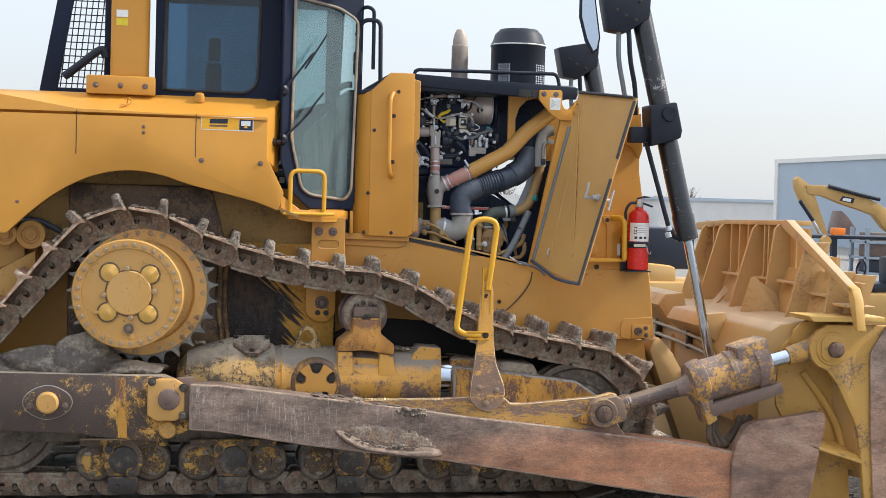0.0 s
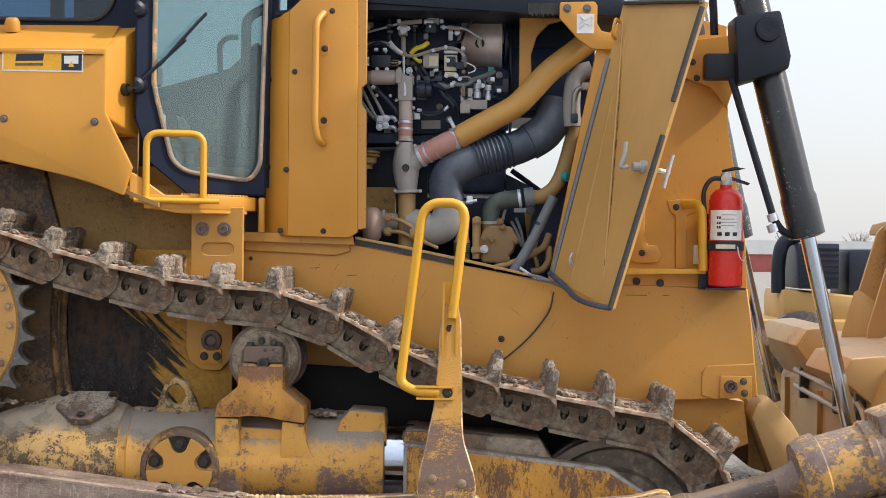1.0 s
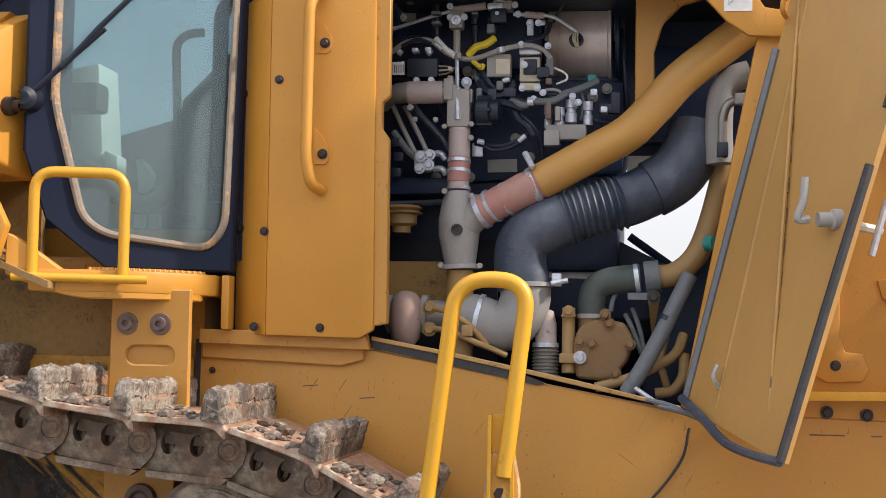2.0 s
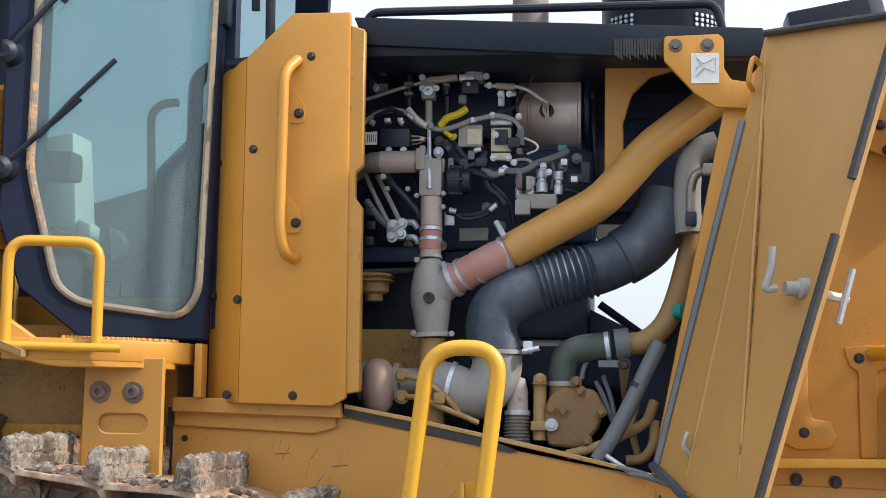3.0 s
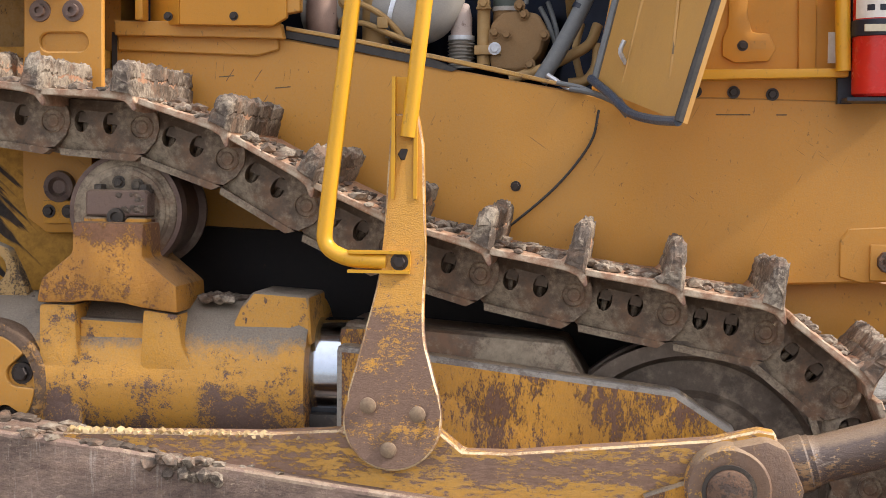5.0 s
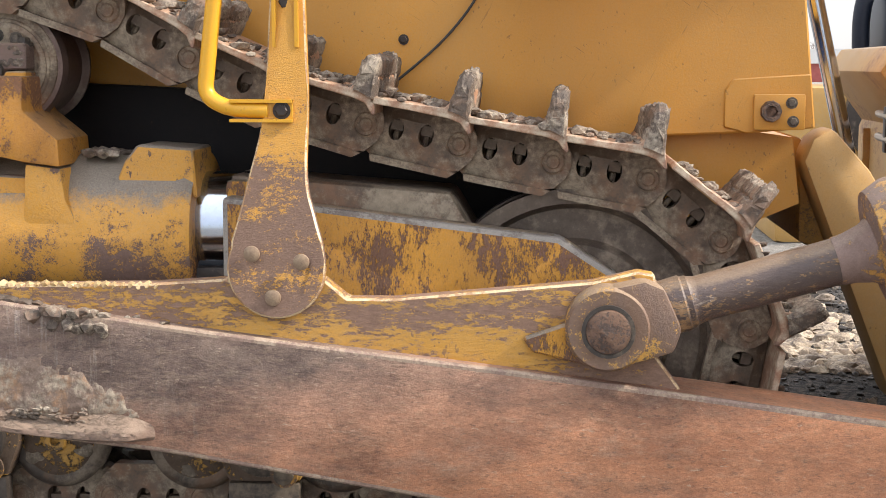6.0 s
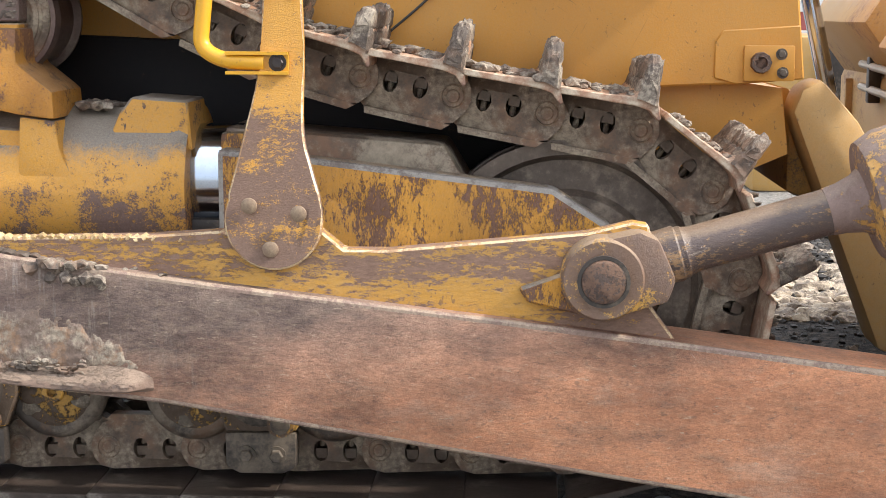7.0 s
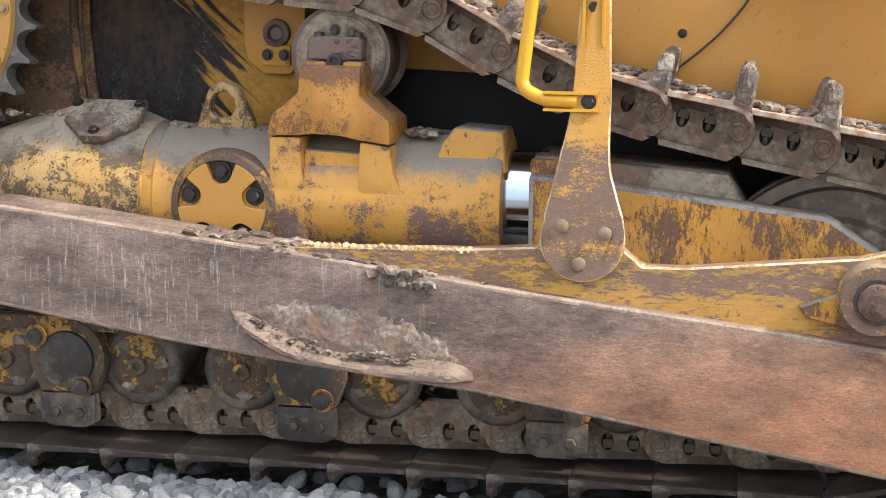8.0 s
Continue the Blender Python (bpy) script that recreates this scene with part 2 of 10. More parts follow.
YEL = (0.6, 0.268, 0.024)
paint = painted("yellow_paint", YEL, 0.42, 0.14, scale=40, scratch=0.1, scratch_colour=(0.3, 0.17, 0.04), grit=0.04, film=0.12, film_colour=(0.42, 0.26, 0.11), specks=0.25, chip_colour=(0.16, 0.09, 0.03))
paint_bright = painted("bright_yellow_rail_paint", (0.68, 0.345, 0.014), 0.35, 0.08, scale=50, grit=0.05, film=0.1, film_colour=(0.45, 0.3, 0.12), specks=0.4, chip_colour=(0.2, 0.11, 0.03))
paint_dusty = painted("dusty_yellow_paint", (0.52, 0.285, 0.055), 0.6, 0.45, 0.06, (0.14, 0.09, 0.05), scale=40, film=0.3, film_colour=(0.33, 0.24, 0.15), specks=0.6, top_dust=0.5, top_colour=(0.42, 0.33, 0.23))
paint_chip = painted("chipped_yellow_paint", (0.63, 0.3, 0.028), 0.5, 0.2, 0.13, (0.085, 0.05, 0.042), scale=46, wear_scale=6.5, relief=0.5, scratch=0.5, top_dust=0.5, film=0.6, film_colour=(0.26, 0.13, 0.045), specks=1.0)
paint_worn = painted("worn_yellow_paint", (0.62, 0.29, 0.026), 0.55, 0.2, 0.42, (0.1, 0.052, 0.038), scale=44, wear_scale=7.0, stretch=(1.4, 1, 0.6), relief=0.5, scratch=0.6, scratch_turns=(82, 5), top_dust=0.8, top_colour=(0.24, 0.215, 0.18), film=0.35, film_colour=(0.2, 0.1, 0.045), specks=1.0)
paint_frag = painted("paint_left_on_brown_steel", (0.58, 0.32, 0.055), 0.5, 0.25, 0.64, (0.05, 0.036, 0.03), scale=14, wear_scale=6.0, relief=0.7, film=0.3, film_colour=(0.16, 0.12, 0.09), top_dust=0.35, top_colour=(0.28, 0.24, 0.19))
paint_side = painted("scuffed_side_paint", (0.56, 0.258, 0.03), 0.46, 0.22, scale=44, scratch=0.6, scratch_turns=(62, -35), scratch_colour=(0.1, 0.06, 0.03), top_dust=0.3, top_colour=(0.4, 0.32, 0.22), grit=0.05, film=0.26, film_colour=(0.36, 0.23, 0.1), specks=0.6, chip_colour=(0.12, 0.07, 0.03))
oily = painted("oil_stained_yellow_paint", (0.17, 0.085, 0.03), 0.5, 0.3, 0.55, (0.03, 0.018, 0.013), scale=14, wear_scale=2.6, chip_rough=0.45, scratch=0.5, scratch_turns=(50, 65), scratch_colour=(0.03, 0.02, 0.016), film=0.5, film_colour=(0.08, 0.042, 0.025))
rust_arm = scraped_arm("rust_brown_worn_steel")
scraped_dark = scraped_arm("grey_brown_scraped_steel", 0.25)
brown_steel = painted("brown_polished_steel", (0.135, 0.092, 0.083), 0.38, 0.2, 0.1, (0.07, 0.048, 0.046), (0.26, 0.17, 0.12), scale=24, wear_scale=5, relief=0.35, metal=0.15, scratch=0.9, scratch_turns=(17, 100), scratch_colour=(0.4, 0.33, 0.27), top_dust=0.3, top_colour=(0.4, 0.31, 0.23), grit=0.1, film=0.25, film_colour=(0.3, 0.19, 0.12))
link_steel = caked("muddy_track_steel", (0.145, 0.105, 0.076), (0.34, 0.28, 0.21), 0.47, 10, 0.8, 0.75, 0.1, third=(0.22, 0.125, 0.075))
shoe_steel = caked("rusty_shoe_plate", (0.36, 0.2, 0.125), (0.46, 0.38, 0.29), 0.4, 9, 0.7, 0.85, third=(0.17, 0.1, 0.075))
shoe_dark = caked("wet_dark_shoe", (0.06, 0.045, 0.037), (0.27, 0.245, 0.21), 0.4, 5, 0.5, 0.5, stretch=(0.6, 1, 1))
mud = caked("dried_grey_mud", (0.1, 0.076, 0.06), (0.32, 0.275, 0.22), 0.46, 22, 1.0, 0.95, third=(0.2, 0.13, 0.09))
dark_steel = caked("dark_greasy_steel", (0.045, 0.037, 0.032), (0.15, 0.12, 0.09), 0.42, 8, 0.5, 0.7)
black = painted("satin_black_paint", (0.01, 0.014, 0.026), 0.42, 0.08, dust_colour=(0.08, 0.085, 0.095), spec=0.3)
cab_black = painted("cab_dark_blue_black_paint", (0.008, 0.014, 0.036), 0.5, 0.05, dust_colour=(0.04, 0.05, 0.07), spec=0.22)
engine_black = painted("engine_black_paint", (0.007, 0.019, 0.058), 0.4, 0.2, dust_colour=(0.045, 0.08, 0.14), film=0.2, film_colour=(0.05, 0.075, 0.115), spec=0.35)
rubber = painted("dusty_black_rubber", (0.016, 0.03, 0.062), 0.4, 0.3, dust_colour=(0.12, 0.14, 0.165), film=0.55, film_colour=(0.15, 0.17, 0.2), relief=0.35, scratch=0.3, scratch_turns=(40, 120), scratch_colour=(0.17, 0.19, 0.21))
seal_rubber = painted("black_seal_rubber", (0.022, 0.023, 0.026), 0.6, 0.3, dust_colour=(0.14, 0.125, 0.11))
chrome = plain("chromed_rod", (0.5, 0.57, 0.68), 0.12, 1.0, 0.04)
steel = plain("bare_steel", (0.55, 0.59, 0.66), 0.36, 0.5, 0.18)
heat_steel = painted("heat_tinted_canister_steel", (0.4, 0.33, 0.3), 0.32, 0.3, dust_colour=(0.4, 0.3, 0.24), scale=5, metal=0.35, relief=0.05, film=0.5, film_colour=(0.36, 0.24, 0.17), tint_along=("x", 0.1, 0.2, (0.72, 0.66, 0.64)))
cast = painted("dusty_cast_iron", (0.36, 0.35, 0.335), 0.55, 0.4, dust_colour=(0.46, 0.43, 0.39), relief=0.35, film=0.3, film_colour=(0.24, 0.21, 0.18))
stack_mat = painted("heat_browned_stack", (0.2, 0.165, 0.15), 0.5, 0.4, dust_colour=(0.34, 0.28, 0.24), tint_along=("z", 3.42, 3.52, (0.42, 0.36, 0.31)))
steel_pipe_dark = plain("dull_bolt_steel", (0.16, 0.15, 0.145), 0.4, 0.5, 0.2)
bolt_dark = plain("dark_bolt_steel", (0.05, 0.042, 0.04), 0.45, 0.6, 0.2)
pink = painted("faded_pink_primer", (0.47, 0.385, 0.36), 0.6, 0.5, 0.12, (0.18, 0.13, 0.12), (0.48, 0.44, 0.41))
red_hose = painted("faded_red_silicone_hose", (0.42, 0.155, 0.125), 0.6, 0.5, dust_colour=(0.46, 0.32, 0.28), film=0.6, film_colour=(0.46, 0.33, 0.29))
red = painted("extinguisher_red", (0.62, 0.02, 0.015), 0.25, 0.05, dust_colour=(0.5, 0.2, 0.15))
white = plain("white_label", (0.78, 0.78, 0.76), 0.5)
ink = plain("black_ink", (0.011, 0.018, 0.036), 0.42, 0.0, 0.3)
logo_orange = plain("orange_sticker", (0.85, 0.42, 0.02), 0.4)
yellow_wire = plain("bright_yellow_sleeve", (0.7, 0.55, 0.03), 0.5)
teal = plain("teal_cap", (0.02, 0.25, 0.24), 0.5)
grey_hose = painted("grey_hose", (0.13, 0.15, 0.17), 0.55, 0.35, dust_colour=(0.3, 0.3, 0.29))
grey_blue = plain("grey_blue_casting", (0.3, 0.36, 0.38), 0.5, 0.2, 0.12)
cream = plain("cream_plastic", (0.6, 0.55, 0.42), 0.5)


def glass_material(name, tint, veil=0.1):
    """Thin tinted sheet glass with a gloss, and a teal film for painted sky reflection and dust."""
    m, n, l, b = nodes_of(name)
    n.remove(b)
    clear = n.new("ShaderNodeBsdfTransparent")
    clear.inputs["Color"].default_value = (*tint, 1)
    gloss = n.new("ShaderNodeBsdfGlossy")
    gloss.inputs["Roughness"].default_value = 0.02
    fres = n.new("ShaderNodeFresnel")
    fres.inputs["IOR"].default_value = 1.6
    one = n.new("ShaderNodeMixShader")
    l.new(fres.outputs[0], one.inputs[0])
    l.new(clear.outputs[0], one.inputs[1])
    l.new(gloss.outputs[0], one.inputs[2])
    # Diffuse teal film: sky reflection painted in, along with a little dust.
    film = n.new("ShaderNodeBsdfDiffuse")
    film.inputs["Color"].default_value = (0.4, 0.53, 0.55, 1)
    both = n.new("ShaderNodeMixShader")
    l.new(ramp(n, l, tex_noise(n, l, 1.5, 3, 0.5), 0.3, 0.7, veil * 0.7, veil * 1.3), both.inputs[0])
    l.new(one.outputs[0], both.inputs[1])
    l.new(film.outputs[0], both.inputs[2])
    l.new(both.outputs[0], n["Material Output"].inputs["Surface"])
    return m


cab_glass = glass_material("tinted_cab_glass", (0.66, 0.77, 0.79), 0.12)
# Darker copy of the glass: the dim cab behind is painted into its tint.
cab_glass_dark = glass_material("dim_interior_cab_glass", (0.16, 0.3, 0.42), 0.03)


# ---- mesh tools ----
def bev(bm, width, seg=2, angle=25, edge=False):
    if width <= 0:
        return bm
    es = [e for e in bm.edges if len(e.link_faces) == 2 and e.calc_face_angle(0) > radians(angle)]
    bmesh.ops.bevel(bm, geom=es, offset=width, segments=seg, profile=0.6, affect="EDGES", clamp_overlap=True, material=1 if edge else -1)
    return bm


def part(name, bm, material, parent=None, label="", smooth=True, width=0.0, seg=2, edge=None):
    """One mesh object from a bmesh, under a thing or a part."""
    bmesh.ops.recalc_face_normals(bm, faces=bm.faces)
    bev(bm, width, seg, edge=edge is not None)
    me = bpy.data.meshes.new(name)
    bm.to_mesh(me)
    bm.free()
    if smooth:
        for p in me.polygons:
            p.use_smooth = True
        me.set_sharp_from_angle(angle=radians(34))
    me.materials.append(material)
    if edge:
        me.materials.append(edge)
    ob = new(name, me)
    ob.parent = parent
    base, up = Vector((0, 0, 0)), parent
    while up is not None:
        base, up = base + up.location, up.parent
    me.transform(Matrix.Translation(-base))
    if label:
        ob["label"] = label
    return ob


def thing(name, label, category, at=(0, 0, 0), group="", kind=""):
    ob = new(name)
    ob.location = at
    return tagged(ob, label, category, group, kind)


def box(lo, hi, bm=None):
    bm = bm or bmesh.new()
    c = [(a + b) / 2 for a, b in zip(lo, hi)]
    s = [abs(b - a) for a, b in zip(lo, hi)]
    bmesh.ops.create_cube(bm, size=1, matrix=Matrix.Translation(c) @ Matrix.Diagonal((*s, 1)))
    return bm


def prism(pts, y0, y1, bm=None, holes=()):
    """A plate: an outline in x and z, with holes, from y0 to y1."""
    bm = bm or bmesh.new()
    if not holes:
        a = [bm.verts.new((x, y0, z)) for x, z in pts]
        b = [bm.verts.new((x, y1, z)) for x, z in pts]
        bm.faces.new(a)
        bm.faces.new(b[::-1])
        for i in range(len(a)):
            j = (i + 1) % len(a)
            bm.faces.new((a[j], a[i], b[i], b[j]))
        return bm
    loops, edges = [], []
    for loop in (pts, *holes):
        v = [bm.verts.new((x, y0, z)) for x, z in loop]
        loops.append(v)
        edges += [bm.edges.new((v[i], v[(i + 1) % len(v)])) for i in range(len(v))]
    made = bmesh.ops.triangle_fill(bm, use_beauty=True, edges=edges, normal=(0, -1, 0))
    faces = [f for f in made["geom"] if isinstance(f, bmesh.types.BMFace)]
    ext = bmesh.ops.extrude_face_region(bm, geom=faces)
    for v in ext["geom"]:
        if isinstance(v, bmesh.types.BMVert):
            v.co.y = y1
    return bm


def slab(pts, lo, hi, axis, bm=None):
    """A plate with its outline in the other two axes."""
    bm = bm or bmesh.new()
    put = {"x": lambda v, u, w: (v, u, w), "y": lambda v, u, w: (u, v, w), "z": lambda v, u, w: (u, w, v)}[axis]
    a = [bm.verts.new(put(lo, u, w)) for u, w in pts]
    b = [bm.verts.new(put(hi, u, w)) for u, w in pts]
    bm.faces.new(a)
    bm.faces.new(b[::-1])
    for i in range(len(a)):
        j = (i + 1) % len(a)
        bm.faces.new((a[j], a[i], b[i], b[j]))
    return bm


def hull(pts, bm=None):
    bm = bm or bmesh.new()
    vs = [bm.verts.new(p) for p in pts]
    bmesh.ops.convex_hull(bm, input=vs)
    return bm


def disc_points(cx, cz, r, n=16, start=0.0, rz=None):
    return [(cx + r * math.cos(start + 2 * math.pi * i / n), cz + (rz or r) * math.sin(start + 2 * math.pi * i / n)) for i in range(n)]


def lathe(profile, origin, axis, bm=None, seg=24):
    """A body of revolution: (distance along the axis, radius) rows."""
    bm = bm or bmesh.new()
    q = Vector((0, 0, 1)).rotation_difference(Vector(axis).normalized()).to_matrix()
    o = Vector(origin)
    rings = []
    for h, r in profile:
        if r < 1e-6:
            rings.append([bm.verts.new(o + q @ Vector((0, 0, h)))])
        else:
            rings.append([bm.verts.new(o + q @ Vector((r * math.cos(2 * math.pi * i / seg), r * math.sin(2 * math.pi * i / seg), h))) for i in range(seg)])
    for a, b in zip(rings, rings[1:]):
        for i in range(seg):
            j = (i + 1) % seg
            if len(a) == 1 and len(b) > 1:
                bm.faces.new((a[0], b[i], b[j]))
            elif len(b) == 1 and len(a) > 1:
                bm.faces.new((a[i], a[j], b[0]))
            elif len(a) > 1:
                bm.faces.new((a[i], a[j], b[j], b[i]))
    for ring, flip in ((rings[0], True), (rings[-1], False)):
        if len(ring) > 1:
            bm.faces.new(ring[::-1] if flip else ring)
    return bm


def cyl(p0, p1, r0, r1=None, bm=None, seg=20):
    p0, p1 = Vector(p0), Vector(p1)
    return lathe([(0, r0), ((p1 - p0).length, r0 if r1 is None else r1)], p0, p1 - p0, bm, seg)


def smooth_path(pts, n=6):
    """A smooth line through points."""
    p = [Vector(v) for v in pts]
    p = [2 * p[0] - p[1]] + p + [2 * p[-1] - p[-2]]
    out = []
    for i in range(1, len(p) - 2):
        for k in range(n):
            t = k / n
            a, b, c, d = p[i - 1:i + 3]
            out.append(0.5 * ((2 * b) + (c - a) * t + (2 * a - 5 * b + 4 * c - d) * t * t + (3 * b - a - 3 * c + d) * t ** 3))
    out.append(p[-2])
    return out


def rounded(pts, r, n=5):
    """A line with its corners rounded off."""
    p = [Vector(v) for v in pts]
    out = [p[0]]
    for a, b, c in zip(p, p[1:], p[2:]):
        u, w = (a - b).normalized(), (c - b).normalized()
        d = min(r, (a - b).length * 0.49, (c - b).length * 0.49)
        s, e = b + u * d, b + w * d
        out += [s.lerp(b, k / n).lerp(b.lerp(e, k / n), k / n) for k in range(n + 1)]
    return out + [p[-1]]


def tube(pts, radius, bm=None, seg=12, closed=False):
    """A round bar along a line; radius: a number or a function of the way along, 0 to 1."""
    bm = bm or bmesh.new()
    p = [Vector(v) for v in pts]
    n, rings, up = len(p), [], None
    for i, v in enumerate(p):
        a, b = (p[i - 1], p[(i + 1) % n]) if closed else (p[max(i - 1, 0)], p[min(i + 1, n - 1)])
        d = (b - a).normalized()
        if up is None:
            up = d.orthogonal().normalized()
        up = (up - d * up.dot(d)).normalized()
        side = d.cross(up)
        r = radius(i / (n - 1)) if callable(radius) else radius
        rings.append([bm.verts.new(v + r * (math.cos(2 * math.pi * k / seg) * up + math.sin(2 * math.pi * k / seg) * side)) for k in range(seg)])
    pairs = list(zip(rings, rings[1:])) + ([(rings[-1], rings[0])] if closed else [])
    for a, b in pairs:
        for k in range(seg):
            j = (k + 1) % seg
            bm.faces.new((a[k], a[j], b[j], b[k]))
    if not closed:
        bm.faces.new(rings[0][::-1])
        bm.faces.new(rings[-1])
    return bm


def bolt(at, r, h=None, axis=(0, -1, 0), bm=None, washer=True):
    """A hex head on a washer."""
    bm = bm or bmesh.new()
    h = h or r * 0.9
    a = Vector(axis).normalized()
    at = Vector(at)
    if washer:
        cyl(at - a * 0.004, at + a * h * 0.25, r * 1.45, None, bm, 14)
    lathe([(-0.004, r), (h * 0.85, r), (h, r * 0.85)], at, a, bm, 6)
    return bm


def rough_up(bm, amount, scale, seed=0.0):
    off = Vector((seed * 7.3, seed * 3.1, -seed * 5.7))
    for v in bm.verts:
        v.co += amount * noise.noise_vector(v.co * scale + off)
    return bm


def clod(at, size, seed, bm=None, sub=2):
    """A lump of dried mud."""
    b2 = bmesh.new()
    bmesh.ops.create_icosphere(b2, subdivisions=sub, radius=1)
    for v in b2.verts:
        v.co *= 1 + 0.5 * noise.noise(v.co * 1.3 + Vector((seed, seed * 2, 0))) + 0.25 * noise.noise(v.co * 3.5 + Vector((0, seed, 1)))
        v.co = Vector((v.co.x * size[0], v.co.y * size[1], v.co.z * size[2])) + Vector(at)
    me = bpy.data.meshes.new("tmp")
    b2.to_mesh(me)
    b2.free()
    bm = bm or bmesh.new()
    bm.from_mesh(me)
    bpy.data.meshes.remove(me)
    return bm

# ---- ground ----
def ground_height(x, y):
    far = max(0.0, math.hypot(x, y) - 3)
    h = 0.03 * noise.noise(Vector((x * 0.8, y * 0.8, 3))) - 0.01
    d = math.hypot(x - 1.75, (y + 0.55) * 0.8)
    h += 0.2 * max(0.0, 1 - d / 0.75) ** 1.4 * (0.7 + 0.5 * noise.noise(Vector((x * 5, y * 5, 8))))
    return h if far < 40 else 0.0


def build_ground():
    bm = bmesh.new()
    xs = [-400, -120, -40, -14] + [-7 + 0.16 * i for i in range(88)] + [14, 40, 120, 400]
    ys = [-400, -120, -40, -18] + [-8 + 0.2 * i for i in range(66)] + [12, 40, 120, 500]
    grid = [[bm.verts.new((x, y, ground_height(x, y))) for y in ys] for x in xs]
    for i in range(len(xs) - 1):
        for j in range(len(ys) - 1):
            bm.faces.new((grid[i][j], grid[i + 1][j], grid[i + 1][j + 1], grid[i][j + 1]))
    m, n, l, b = nodes_of("gravel_yard_with_mud")
    coarse = tex_noise(n, l, 2.4, 6, 0.65)
    stone = tex_noise(n, l, 26, 8, 0.75)
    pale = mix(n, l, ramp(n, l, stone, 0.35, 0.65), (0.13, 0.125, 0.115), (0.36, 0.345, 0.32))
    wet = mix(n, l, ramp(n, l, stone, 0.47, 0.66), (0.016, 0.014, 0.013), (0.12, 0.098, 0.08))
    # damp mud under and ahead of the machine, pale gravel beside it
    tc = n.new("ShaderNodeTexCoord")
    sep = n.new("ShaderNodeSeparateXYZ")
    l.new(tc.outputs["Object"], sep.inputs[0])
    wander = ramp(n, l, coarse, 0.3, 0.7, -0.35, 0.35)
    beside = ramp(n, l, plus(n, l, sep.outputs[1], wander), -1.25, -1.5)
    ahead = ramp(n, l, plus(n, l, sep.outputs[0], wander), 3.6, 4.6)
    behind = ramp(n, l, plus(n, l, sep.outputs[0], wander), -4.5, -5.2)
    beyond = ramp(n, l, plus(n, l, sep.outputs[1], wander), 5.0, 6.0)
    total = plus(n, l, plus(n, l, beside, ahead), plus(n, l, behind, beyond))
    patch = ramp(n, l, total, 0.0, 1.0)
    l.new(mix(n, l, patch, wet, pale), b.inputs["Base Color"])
    l.new(ramp(n, l, patch, 0, 1, 0.8, 0.95), b.inputs["Roughness"])
    b.inputs["Specular IOR Level"].default_value = 0.2
    bump(n, l, b, plus(n, l, stone, coarse), 1.0, 0.03)
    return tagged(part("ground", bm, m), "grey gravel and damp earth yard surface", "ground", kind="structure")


build_ground()
def stone_material():
    """Crushed stone, every stone of its own grey, chalky with darker grain."""
    m, n, l, b = nodes_of("pale_gravel_stone")
    g = n.new("ShaderNodeNewGeometry")
    grain = tex_noise(n, l, 70, 7, 0.75)
    own = mix(n, l, ramp(n, l, g.outputs["Random Per Island"], 0.0, 1.0), (0.15, 0.155, 0.165), (0.44, 0.44, 0.44))
    dark = mix(n, l, ramp(n, l, g.outputs["Random Per Island"], 0.0, 1.0), (0.08, 0.08, 0.085), (0.3, 0.3, 0.295))
    l.new(mix(n, l, ramp(n, l, grain, 0.38, 0.6), dark, own), b.inputs["Base Color"])
    b.inputs["Roughness"].default_value = 0.9
    bump(n, l, b, grain, 0.5, 0.006)
    return m


gravel_mat = stone_material()


def build_gravel():
    rnd = random.Random(4)
    verts, faces = [], []
    base = bmesh.new()
    bmesh.ops.create_icosphere(base, subdivisions=2, radius=1)
    base.verts.ensure_lookup_table()
    bv = [v.co.copy() for v in base.verts]
    bf = [[v.index for v in f.verts] for f in base.faces]
    base.free()
    for k in range(5200):
        x, y = min(rnd.uniform(-2.8, 0.2), rnd.uniform(-2.8, 0.6)), rnd.uniform(-2.1, -1.36)
        if k > 4000:
            x, y = rnd.uniform(-4, 3), rnd.uniform(-3.2, -1.0)
        r = rnd.choice((0.012, 0.018, 0.026, 0.032, 0.04, 0.048))
        s = Vector((r * rnd.uniform(0.8, 1.4), r * rnd.uniform(0.7, 1.2), r * rnd.uniform(0.55, 0.9)))
        q = Euler((rnd.uniform(0, 3), rnd.uniform(0, 3), rnd.uniform(0, 6))).to_matrix()
        z = ground_height(x, y) + r * 0.35 - 0.014
        n0 = len(verts)
        for v in bv:
            w = v * (1 + 0.3 * noise.noise(v * 1.1 + Vector((k, 0, 0))) + 0.1 * noise.noise(v * 2.6 + Vector((k, 5, 0))))
            verts.append(tuple(q @ Vector((w.x * s.x, w.y * s.y, w.z * s.z)) + Vector((x, y, z))))
        faces += [[n0 + i for i in f] for f in bf]
    me = bpy.data.meshes.new("gravel")
    me.from_pydata(verts, [], faces)
    me.materials.append(gravel_mat)
    tagged(new("gravel", me), "pale grey crushed stone beside the track", "gravel", kind="stuff")


build_gravel()


